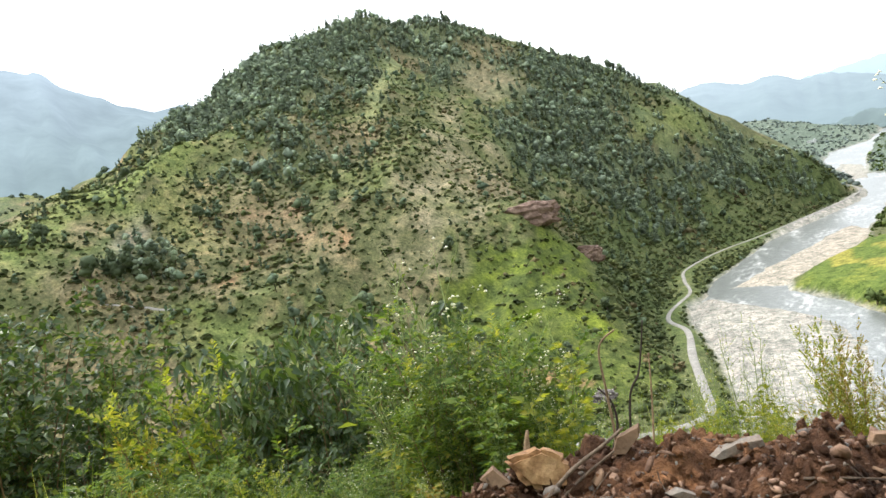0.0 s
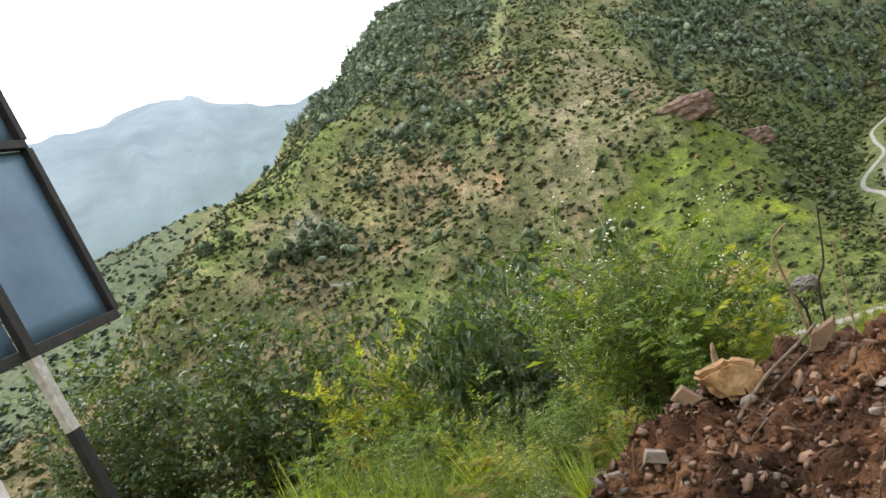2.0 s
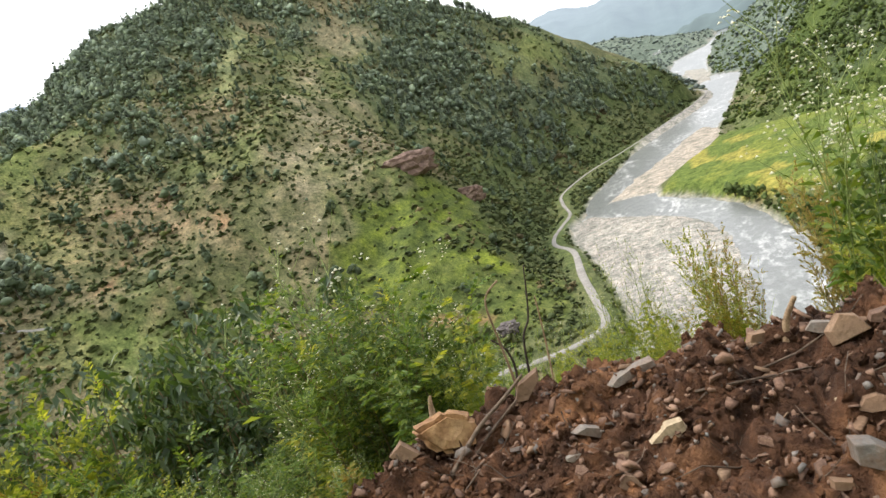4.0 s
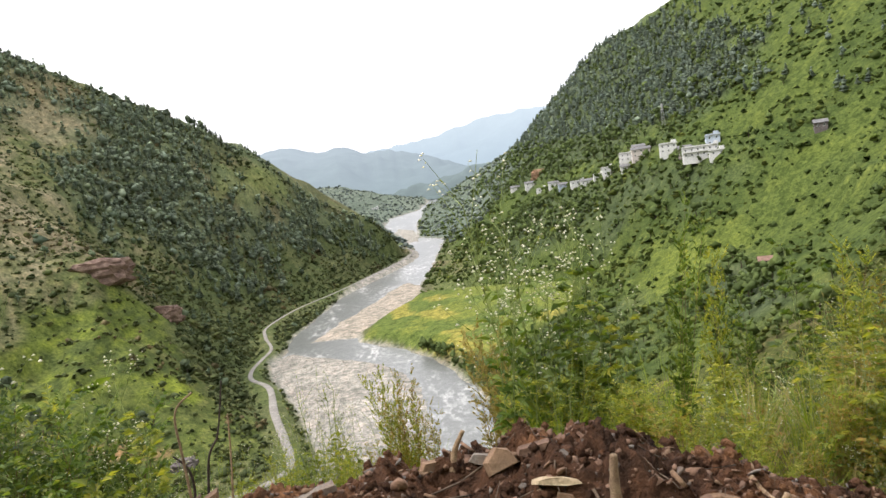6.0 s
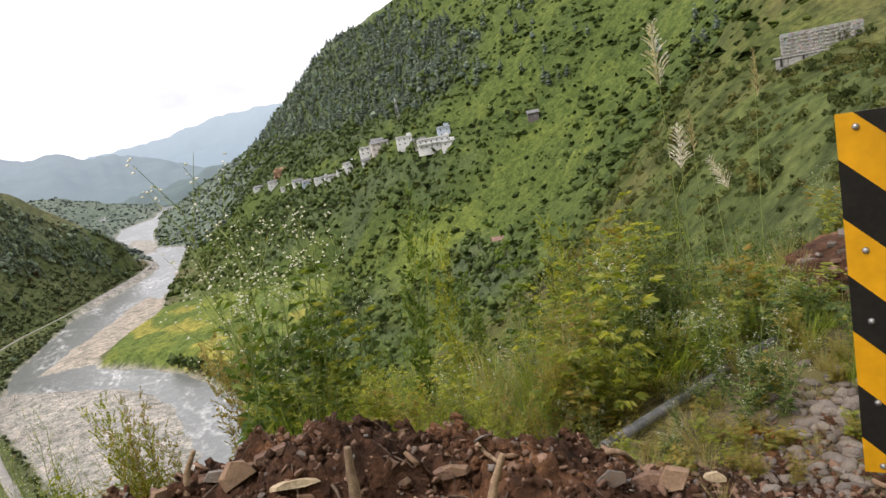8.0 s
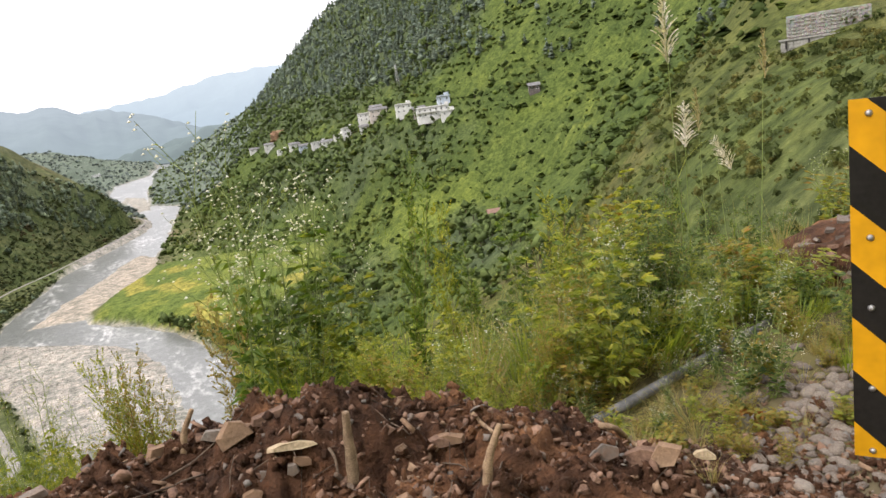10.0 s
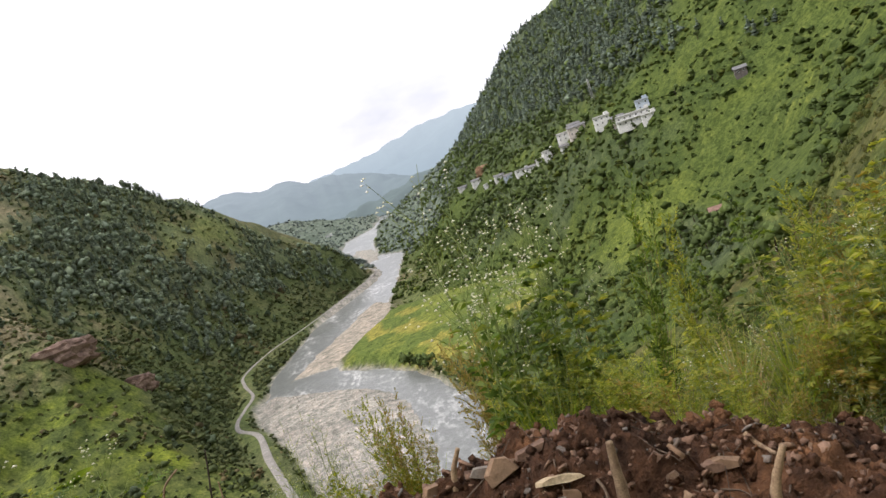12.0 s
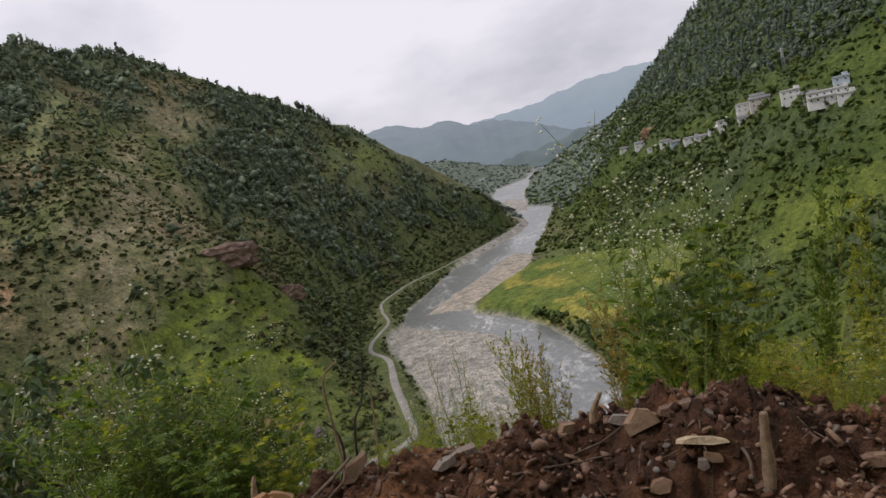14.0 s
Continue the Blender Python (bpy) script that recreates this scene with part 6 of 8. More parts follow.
def bar_stones():
    """Boulders and cobbles on the shingle bars."""
    def on_bar(rng):
        x, y = rng.uniform(-95, 0), rng.uniform(205, 430)
        return (x, y) if float(inside_depth(STONE_BAR, np.array([x]), np.array([y]))[0]) > 1 else None
    debris("shingle_bar_stones", "pale boulders and cobbles on the river bar", 4600, on_bar, (0.2, 0.28, 0.38, 0.6), [M_SHINGLE], 14, land, (0.4, 0.8), 20, 9)


bar_stones()


def single_tree(kind, name, label, x, y, high, tone, shape, group):
    """A tree of its own: trunk and crown."""
    trunk, crown = shape
    thing = empty(name, (x, y, float(land([x], [y])[0]) - 0.15))
    part("trunk", mesh_from("trunk", trunk[0] * high, trunk[1]), M_TRUNK, thing)
    me = mesh_from("crown", crown[0] * high, crown[1])
    paint(me, np.tile(tone, (len(crown[0]), 1)))
    part("crown", me, M_FOLIAGE, thing, flat=True)
    return tagged(thing, label, kind, group)


def skyline_pines():
    rng = random.Random(77)
    models = []
    for k in range(6):
        models.append(single_tree("tree", "pine_tree", "dark green pine on the hill's skyline", -100, 900, 1.0, (0.17, 0.21, 0.155), (pine_shape, broadleaf_shape)[k % 2](200 + k, 16, 0.07, 6), "skyline pines"))
    spots = [(-27.2, 15), (-26.9, 13), (-36.2, 13), (-35.8, 11), (-17.4, 14), (-17.0, 12), (-18.2, 11), (-15.5, 15), (-15.2, 12), (-14.8, 12), (-14.2, 9), (-10.4, 9), (-7.2, 8), (-6.5, 8), (-47.2, 11), (-46.6, 9),
             (-19.4, 12), (-20.3, 11), (-21.6, 12), (-23.2, 11), (-12.6, 10)]
    spots += [(rng.uniform(-46, -9), rng.uniform(5, 9)) for _ in range(30)]
    for k, (az, high) in enumerate(spots):
        d = float(np.interp(az, RIDGE_AZ, RIDGE_D)) + rng.uniform(-8, 4)
        x, y = d * math.sin(radians(az)), d * math.cos(radians(az))
        m = Matrix.Translation((x, y, float(land([x], [y])[0]) - 0.3)) @ Matrix.Rotation(rng.uniform(0, 6.28), 4, "Z") @ Matrix.Scale(high * 0.85, 4)
        if k < 6:
            models[k].matrix_basis = m
        else:
            copy_thing(models[k % 6], m @ Matrix.Scale(1 / models[k % 6].scale[0], 4))


skyline_pines()


def slope_trees():
    rng = random.Random(78)
    models = [single_tree("tree", "hill_tree", "dark tree standing alone on the grassy hillside", -100, 900, 1.0, (0.14, 0.18, 0.11), (pine_shape, broadleaf_shape)[k % 2](230 + k, 22, 0.08, 8), "lone hillside trees") for k in range(6)]
    spots = [(-287, 206, 15), (-296, 192, 13), (-291, 200, 15), (-282, 212, 12), (-335, 185, 10), (-334, 197, 11), (-330, 190, 8), (-283, 290, 11), (-219, 255, 10), (-110, 318, 8), (-162, 258, 11), (-143, 253, 8), (-111, 264, 7),
             (-158, 266, 9), (-176, 300, 8), (-240, 300, 9), (-252, 322, 10), (-300, 262, 10), (-312, 240, 9), (-268, 268, 9), (-318, 282, 10), (-350, 262, 9), (-360, 230, 9), (-128, 244, 6), (-104, 300, 6)]
    for k, (x, y, high) in enumerate(spots):
        m = Matrix.Translation((x, y, float(land([x], [y])[0]) - 0.2)) @ Matrix.Rotation(rng.uniform(0, 6.28), 4, "Z") @ Matrix.Scale(high, 4)
        j = k % 6 if (k < 9 or k > 15) else 2 * (k % 3) + 1
        if k < 6:
            models[k].matrix_basis = m
        else:
            copy_thing(models[j], m @ Matrix.Scale(1 / models[j].scale[0], 4))


slope_trees()

M_REDROCK = grainy("red_cliff_rock", [(0.25, (0.075, 0.058, 0.048)), (0.5, (0.205, 0.135, 0.105)), (0.75, (0.36, 0.265, 0.205))], 0.30, 0.9, 0.3)
M_GREYROCK = grainy("purple_grey_rock", [(0.3, (0.11, 0.095, 0.095)), (0.7, (0.23, 0.20, 0.19))], 0.5, 0.9, 0.15)


def outcrop(name, label, place, size, turn, seed, mat):
    """A craggy rock face standing out of the slope."""
    bm = bmesh.new()
    bmesh.ops.create_icosphere(bm, subdivisions=4, radius=1.0)
    for v in bm.verts:
        p = v.co.copy()
        k = 0.22 * noise.fractal(p * 2.0 + Vector((seed, 0, 0)), 0.9, 2.1, 4) + 0.16 * (noise.cell(p * 3.0 + Vector((seed, 3, 0))) - 0.5)
        p = Vector([math.copysign(abs(c) ** 0.75, c) for c in p]) * (1 + k)
        v.co = Vector((p.x * size[0] / 2, p.y * size[1] / 2, p.z * size[2] / 2))
    ob = part(name, bm, mat, flat=True)
    ob.matrix_basis = Matrix.Translation(place) @ Matrix.Rotation(radians(turn), 4, "Z")
    return tagged(ob, label, "rock")


outcrop("cliff_outcrop", "reddish rock face standing out of the hill above the meadow", (-157, 353, float(land([-157], [353])[0]) - 3.6), (38, 13, 15), 24, 3.0, M_REDROCK)
outcrop("cliff_outcrop", "low dark red crag beside the rock face", (-136, 368, float(land([-136], [368])[0]) - 2.6), (22, 9, 12), 20, 7.0, M_REDROCK)
outcrop("boulder", "big purple-grey boulder lying in the meadow", (-91.5, 243, -88.6), (9, 7, 6), 10, 11.0, M_GREYROCK)


# ---- the village ----
M_WHITEWALL = grainy("whitewashed_wall", [(0.3, (0.74, 0.74, 0.72)), (0.7, (0.85, 0.85, 0.83))], 0.4, 0.8, 0.02)
M_BLUEWALL = grainy("pale_blue_wall", [(0.3, (0.48, 0.56, 0.66)), (0.7, (0.60, 0.68, 0.76))], 0.4, 0.8, 0.02)
M_PINKWALL = grainy("pinkish_plaster", [(0.3, (0.60, 0.53, 0.49)), (0.7, (0.72, 0.66, 0.61))], 0.4, 0.85, 0.02)
M_CONCRETE = grainy("grey_concrete", [(0.3, (0.30, 0.30, 0.28)), (0.7, (0.46, 0.45, 0.42))], 0.5, 0.85, 0.02)
M_PANE = grainy("dark_window_pane", [(0.3, (0.03, 0.035, 0.04)), (0.7, (0.06, 0.07, 0.08))], 0.5, 0.15, spec=0.6)
M_ROOFTIN = grainy("grey_tin_roof", [(0.3, (0.13, 0.13, 0.135)), (0.7, (0.26, 0.255, 0.25))], 0.6, 0.55, 0.02)
M_ROOFRED = grainy("brown_tin_roof", [(0.3, (0.20, 0.12, 0.09)), (0.7, (0.32, 0.20, 0.15))], 0.6, 0.7, 0.02)


def house(x, y, wide, deep, storeys, turn, wall, label, roof="flat", lift=0.0, name="house"):
    """A hill house facing the valley: storeys with windows, balconies and a roof."""
    z = float(land([x], [y])[0]) + lift
    thing = empty(name, (x, y, z))
    thing.matrix_basis = Matrix.Translation((x, y, z)) @ Matrix.Rotation(radians(8 - turn), 4, "Z")
    sh = 2.9
    h = storeys * sh
    part("wall", one_box((-wide / 2, -deep / 2, -4.0), (wide / 2, deep / 2, h), 0.05), wall, thing, flat=True)
    for s in range(storeys):
        if s and wide > 17:
            part("balcony", one_box((-wide / 2 - 0.2, -deep / 2 - 1.1, s * sh - 0.12), (wide / 2 + 0.2, -deep / 2 - 0.003, s * sh + 0.06), 0.03), M_CONCRETE, thing, flat=True)
            part("parapet", one_box((-wide / 2 - 0.2, -deep / 2 - 1.1, s * sh + 0.064), (wide / 2 + 0.2, -deep / 2 - 1.0, s * sh + 0.85), 0.02), wall, thing, flat=True)
        n = max(2, int(wide / 3.4))
        for k in range(n):
            cx = -wide / 2 + wide * (k + 0.5) / n
            win = part("window", one_box((cx - 0.5, -deep / 2 - 0.07, s * sh + 0.95), (cx + 0.5, -deep / 2 - 0.004, s * sh + 2.1), 0.02), M_WHITEWALL, thing, flat=True)
            part("pane", one_box((cx - 0.42, -deep / 2 - 0.085, s * sh + 1.03), (cx + 0.42, -deep / 2 - 0.073, s * sh + 2.02)), M_PANE, win, flat=True)
        for k in range(max(1, int(deep / 4))):
            cy = -deep / 2 + deep * (k + 0.5) / max(1, int(deep / 4))
            win = part("window", one_box((-wide / 2 - 0.07, cy - 0.6, s * sh + 0.9), (-wide / 2 - 0.004, cy + 0.6, s * sh + 2.2), 0.02), M_WHITEWALL, thing, flat=True)
            part("pane", one_box((-wide / 2 - 0.085, cy - 0.5, s * sh + 1.0), (-wide / 2 - 0.073, cy + 0.5, s * sh + 2.1)), M_PANE, win, flat=True)
    if roof == "flat":
        part("roof", one_box((-wide / 2 - 0.4, -deep / 2 - 0.5, h + 0.004), (wide / 2 + 0.4, deep / 2 + 0.4, h + 0.22), 0.03), M_CONCRETE, thing, flat=True)
        part("roof_parapet", one_box((-wide / 2 - 0.3, -deep / 2 - 0.4, h + 0.224), (wide / 2 + 0.3, -deep / 2 - 0.25, h + 0.95), 0.03), wall, thing, flat=True)
        part("stair_head", one_box((wide / 2 - 3.0, -deep / 2 + 0.6, h + 0.224), (wide / 2 - 0.4, deep / 2 - 0.5, h + 2.3), 0.04), wall, thing, flat=True)
    else:
        bm = bmesh.new()
        e, t = 0.6, 1.5
        pts = [(-wide / 2 - e, -deep / 2 - e, h - 0.1), (wide / 2 + e, -deep / 2 - e, h - 0.1), (wide / 2 + e, 0, h + t), (-wide / 2 - e, 0, h + t), (-wide / 2 - e, deep / 2 + e, h - 0.1), (wide / 2 + e, deep / 2 + e, h - 0.1)]
        lo = [bm.verts.new(p) for p in pts]
        hi = [bm.verts.new((p[0], p[1], p[2] + 0.18)) for p in pts]
        for a in (lo, hi):
            bm.faces.new((a[0], a[1], a[2], a[3]))
            bm.faces.new((a[3], a[2], a[5], a[4]))
        for a, b in ((0, 1), (1, 2), (2, 5), (5, 4), (4, 3), (3, 0)):
            bm.faces.new((lo[a], lo[b], hi[b], hi[a]))
        bmesh.ops.recalc_face_normals(bm, faces=bm.faces)
        part("roof", bm, M_ROOFRED if roof == "red" else M_ROOFTIN, thing, flat=True)
        bm = bmesh.new()
        g = [bm.verts.new(p) for p in ((-wide / 2, -deep / 2 + 0.01, h), (wide / 2, -deep / 2 + 0.01, h), (wide / 2, 0, h + t - 0.25), (-wide / 2, 0, h + t - 0.25), (-wide / 2, deep / 2 - 0.01, h), (wide / 2, deep / 2 - 0.01, h))]
        bm.faces.new((g[0], g[3], g[4]))
        bm.faces.new((g[1], g[5], g[2]))
        part("gable", bm, wall, thing, flat=True)
    return tagged(thing, label, "house", "village houses")


house(180, 430, 21, 9, 2, 26, M_WHITEWALL, "large white building with pale blue trim on the slope", lift=0.6)
house(187, 427, 8, 6, 2, 26, M_BLUEWALL, "pale blue annex of the large white building", lift=1.6)
house(184, 416, 9, 5, 1, 26, M_WHITEWALL, "plain white block below the large building", lift=-1.0)
house(174.5, 468, 11, 8, 2, 24, M_WHITEWALL, "white two-storey house on the village row", lift=0.3)
house(166, 536, 8, 6, 1, 20, M_WHITEWALL, "small white house below the village row", "tin", -0.5)
house(178, 449, 8, 6, 1, 24, M_PINKWALL, "small pinkish house between larger ones", "tin", 1.0)
house(156, 577, 9, 6, 1, 15, M_WHITEWALL, "low white shed along the village road")
house(172, 516, 13, 8, 2, 20, M_PINKWALL, "pinkish two-storey house with a grey tin roof", "tin", 0.3)
house(171, 545, 12, 8, 2, 20, M_WHITEWALL, "white house with many windows above the terraces", lift=0.4)
house(176, 532, 9, 7, 2, 20, M_PINKWALL, "pinkish house behind the village row", "tin", 0.8)
house(159, 560, 10, 8, 2, 16, M_WHITEWALL, "white three-storey house at the row's corner")
house(151.5, 594, 14, 7, 1, 14, M_WHITEWALL, "long low white shed along the village road", "tin")
house(146, 612, 12, 7, 1, 14, M_WHITEWALL, "low white shed along the village road")
house(141, 640, 12, 7, 1, 13, M_BLUEWALL, "low pale shed along the village road", "tin")
house(137, 668, 10, 7, 1, 12, M_WHITEWALL, "small white house along the village road", "tin")
house(132, 706, 10, 7, 1, 12, M_WHITEWALL, "small white house along the village road")
house(128, 748, 10, 7, 2, 12, M_WHITEWALL, "white house at the far end of the village road", "tin")
house(120, 800, 10, 7, 1, 12, M_WHITEWALL, "small white house at the far end of the village road", "tin")
house(212, 356, 6, 4, 1, 30, M_GREYROCK, "small grey hut among the terraces", "tin")
house(147, 294, 7, 5, 1, 28, M_GREYROCK, "old stone hut with a rusty brown roof among bushes", "red", -0.4)
house(-82, 1690, 16, 9, 2, 0, M_WHITEWALL, "far white building beyond the river bend")

M_ROADCUT = grainy("bare_orange_earth_cut", [(0.3, (0.28, 0.17, 0.10)), (0.7, (0.42, 0.28, 0.18))], 0.12, 0.95, 0.3)
outcrop("earth_cut", "bare orange earth bank above the village road", (146, 764, -27), (26, 10, 15), 12, 5.0, M_ROADCUT)


def radio_mast(x, y, high):
    z = float(land([x], [y])[0])
    thing = empty("radio_mast", (x, y, z))
    feet = [(-1.1, -1.1), (1.1, -1.1), (1.1, 1.1), (-1.1, 1.1)]
    for a, b in feet:
        bm = bmesh.new()
        tube(bm, [Vector((a, b, -0.4)), Vector((a * 0.35, b * 0.35, high))], 0.16, 0.1, 5)
        part("leg", bm, M_STEEL, thing)
    n = 9
    for k in range(n):
        t0, t1 = k / n, (k + 1) / n
        for i in range(4):
            j = (i + 1) % 4
            a, b = feet[i], feet[j]
            s0, s1 = 1 - 0.65 * t0, 1 - 0.65 * t1
            bm = bmesh.new()
            tube(bm, [Vector((a[0] * s0, a[1] * s0, t0 * high)), Vector((b[0] * s1, b[1] * s1, t1 * high))], 0.07, 0.07, 4)
            part("brace", bm, M_STEEL, thing)
    part("antenna", one_box((-0.9, -0.9, high - 3.2), (-0.5, -0.5, high - 0.4), 0.05), M_WHITEWALL, thing, "white panel antenna")
    tagged(thing, "grey lattice radio mast above the village", "mast")


radio_mast(197.6, 533, 17)


def masonry():
    m, n, l, b = shader("grey_stone_masonry")
    tc = n.new("ShaderNodeTexCoord")
    v = n.new("ShaderNodeTexVoronoi")
    v.inputs["Scale"].default_value = 3.2
    l.new(tc.outputs["Object"], v.inputs["Vector"])
    r = ramp(n, [(0.0, (0.42, 0.40, 0.36)), (1.0, (0.24, 0.23, 0.21))])
    l.new(v.outputs["Distance"], r.inputs["Fac"])
    c = multiply(n, l, r.outputs["Color"], v.outputs["Color"], "MIX", 0.12)
    l.new(c, b.inputs["Base Color"])
    b.inputs["Roughness"].default_value = 0.9
    bump(n, l, b, v.outputs["Distance"], 0.8, 0.08)
    return m


M_MASONRY = masonry()


def spur_wall():
    """Two-tier stone retaining wall where the road comes round the spur."""
    thing = empty("retaining_wall", (66.5, 59.0, -0.9))
    thing.matrix_basis = Matrix.Translation((66.5, 59.0, -0.9)) @ pose(0, 0, 0, 0, 0, -52)
    rng = random.Random(3)
    # lower tier of concrete with a ledge, upper tier of rubble masonry
    part("lower_tier", one_box((0, 0.1, -1.6), (7.4, 1.0, 1.5), 0.06), M_CONCRETE, thing, flat=True)
    for row in range(2):
        for k in range(4):
            x0 = 0.02 + k * 1.85 - 0.5 * row * (k > 0)
            part("block", one_box((x0, -0.02 + rng.uniform(-0.05, 0.05), -0.2 + row * 0.85), (x0 + 1.76 - 0.5 * row * (k == 0), 0.12, 0.6 + row * 0.85), 0.05), M_CONCRETE, thing, flat=True)
    part("ledge", one_box((-0.15, -0.15, 1.504), (7.5, 1.0, 1.72), 0.04), M_CONCRETE, thing, flat=True)
    part("upper_tier", one_box((0.6, 0.75, 1.724), (8.6, 1.9, 4.1), 0.08), M_MASONRY, thing, flat=True)
    for k in range(96):
        w = rng.uniform(0.38, 0.56)
        x = 0.85 + (k % 16) * 0.48 + rng.uniform(-0.08, 0.08)
        z = 1.95 + (k // 16) * 0.37 + rng.uniform(-0.05, 0.05)
        ob = part("stone", stone_mesh(700 + k % 8, (1, 0.5, 0.75), 12, False, True), M_MASONRY, thing, flat=True)
        ob.matrix_basis = Matrix.Translation((x, 0.75, z)) @ Matrix.Scale(w, 4)
    for k in range(3):
        part("post", one_box((0.5 + k * 2.2, -0.22, 0.7), (0.68 + k * 2.2, -0.004, 1.504), 0.02), M_RUST, thing, flat=True)
    tagged(thing, "grey stone retaining wall on the road spur", "wall")


spur_wall()


# ---- plants of the roadside slope ----
def unit(v):
    return v / (np.linalg.norm(v) + 1e-9)


class Greens:
    """Collects leaves, stems and flower heads of one plant."""

    def __init__(self, seed):
        self.rng = random.Random(seed)
        self.leaf_v, self.leaf_f, self.stem_v, self.stem_f, self.flower_v, self.flower_f = [], [], [], [], [], []

    def leaf(self, p, d, length, width, curl=0.15, normal=None):
        d = unit(np.asarray(d, float))
        if normal is None:
            normal = np.array([self.rng.gauss(0, 0.5), self.rng.gauss(0, 0.5), 1.0])
        s = unit(np.cross(d, normal))
        n = np.cross(s, d)
        k = len(self.leaf_v)
        mid = p + d * length * 0.45
        self.leaf_v += [p, mid + s * width / 2 + n * width * curl, p + d * length - np.array([0, 0, length * curl]), mid - s * width / 2 + n * width * curl]
        self.leaf_f += [(k, k + 1, k + 2), (k, k + 2, k + 3)]

    def blade(self, p, d, length, width, droop):
        """A grass blade in three bends."""
        d = unit(np.asarray(d, float))
        s = unit(np.cross(d, (0, 0, 1.0)) + 1e-6) * width / 2
        k, q, step = len(self.leaf_v), np.array(p, float), length / 3
        for i in range(3):
            w = s * (1 - 0.28 * i)
            self.leaf_v += [q - w, q + w]
            q = q + d * step
            d = unit(d + np.array([d[0], d[1], -1.0]) * droop)
        self.leaf_v.append(q)
        self.leaf_f += [(k, k + 1, k + 3), (k, k + 3, k + 2), (k + 2, k + 3, k + 5), (k + 2, k + 5, k + 4), (k + 4, k + 5, k + 6)]

    def stem(self, pts, r0, r1):
        if r0 < 0.0045 and len(pts) > 3:
            pts = [pts[0], pts[-1]]
        n, base = len(pts), len(self.stem_v)
        for i, p in enumerate(pts):
            r = r0 + (r1 - r0) * i / (n - 1)
            for w in (0, 2.094, 4.189):
                self.stem_v.append(np.array(p) + np.array([r * math.cos(w), r * math.sin(w), 0]))
        for i in range(n - 1):
            for k in range(3):
                a, b = base + i * 3 + k, base + i * 3 + (k + 1) % 3
                self.stem_f += [(a, b, b + 3), (a, b + 3, a + 3)]

    def head(self, p, r):
        """A small flower head."""
        k = len(self.flower_v)
        p = np.array(p)
        self.flower_v += [p + np.array(o) * r for o in ((1.3, 0, -0.1), (-0.65, 1.1, -0.1), (-0.65, -1.1, -0.1), (0, 0, 0.45))]
        self.flower_f += [(k, k + 1, k + 3), (k + 1, k + 2, k + 3), (k + 2, k, k + 3), (k + 1, k, k + 2)]

    def thing(self, name, label, category, leaf_mat, stem_mat, flower_mat=None, group="", flower_name="flower_spray"):
        ob = empty(name)
        if self.stem_v:
            tagged(part("stem", mesh_from("stem", np.array(self.stem_v), np.array(self.stem_f)), stem_mat, ob), kind="stuff")
        if self.leaf_v:
            tagged(part("foliage", mesh_from("foliage", np.array(self.leaf_v), np.array(self.leaf_f)), leaf_mat, ob, flat=True), kind="stuff")
        if self.flower_v:
            tagged(part(flower_name, mesh_from(flower_name, np.array(self.flower_v), np.array(self.flower_f)), flower_mat, ob, flat=True), kind="stuff")
        return tagged(ob, label, category, group)


M_LEAFDARK = leafy("dark_shrub_leaf", [(0.0, (0.04, 0.075, 0.03)), (0.6, (0.075, 0.12, 0.045)), (0.92, (0.13, 0.18, 0.08)), (1.0, (0.24, 0.27, 0.15))], 0.36, 0.45, 0.4)
M_LEAFFRESH = leafy("fresh_weed_leaf", [(0.0, (0.05, 0.095, 0.02)), (0.5, (0.115, 0.185, 0.036)), (0.9, (0.19, 0.25, 0.055)), (1.0, (0.30, 0.34, 0.09))], 0.42)
M_LEAFLIME = leafy("yellow_green_leaf", [(0.0, (0.14, 0.185, 0.03)), (0.6, (0.265, 0.305, 0.05)), (1.0, (0.42, 0.40, 0.09))], 0.5)
M_LEAFGOLD = leafy("yellowing_leaf", [(0.0, (0.16, 0.18, 0.035)), (0.5, (0.27, 0.25, 0.05)), (0.84, (0.34, 0.235, 0.05)), (0.93, (0.27, 0.14, 0.04)), (1.0, (0.20, 0.23, 0.05))], 0.4)
M_LEAFMID = leafy("mid_green_weed_leaf", [(0.0, (0.042, 0.078, 0.02)), (0.6, (0.095, 0.145, 0.034)), (1.0, (0.19, 0.235, 0.065))], 0.42)
M_GRASS = leafy("bright_grass_blade", [(0.0, (0.12, 0.19, 0.02)), (0.6, (0.245, 0.325, 0.042)), (1.0, (0.40, 0.42, 0.09))], 0.5)
M_STRAW = leafy("dry_straw_grass", [(0.0, (0.26, 0.20, 0.08)), (0.6, (0.40, 0.32, 0.14)), (1.0, (0.22, 0.25, 0.06))], 0.35)
M_STEMGREEN = grainy("green_plant_stem", [(0.3, (0.20, 0.27, 0.07)), (0.7, (0.34, 0.40, 0.14))], 20, 0.7)
M_STEMRED = grainy("reddish_plant_stem", [(0.3, (0.14, 0.08, 0.045)), (0.7, (0.26, 0.17, 0.08))], 20, 0.75)
M_FLOWER = leafy("white_flower_head", [(0.0, (0.55, 0.56, 0.42)), (0.5, (0.74, 0.74, 0.64)), (1.0, (0.84, 0.83, 0.78))], 0.25)
M_PLUME = leafy("silvery_grass_plume", [(0.0, (0.42, 0.38, 0.37)), (1.0, (0.74, 0.70, 0.68))], 0.3)
M_PLUMERUST = leafy("rusty_grass_plume", [(0.0, (0.28, 0.23, 0.12)), (1.0, (0.46, 0.40, 0.24))], 0.3)


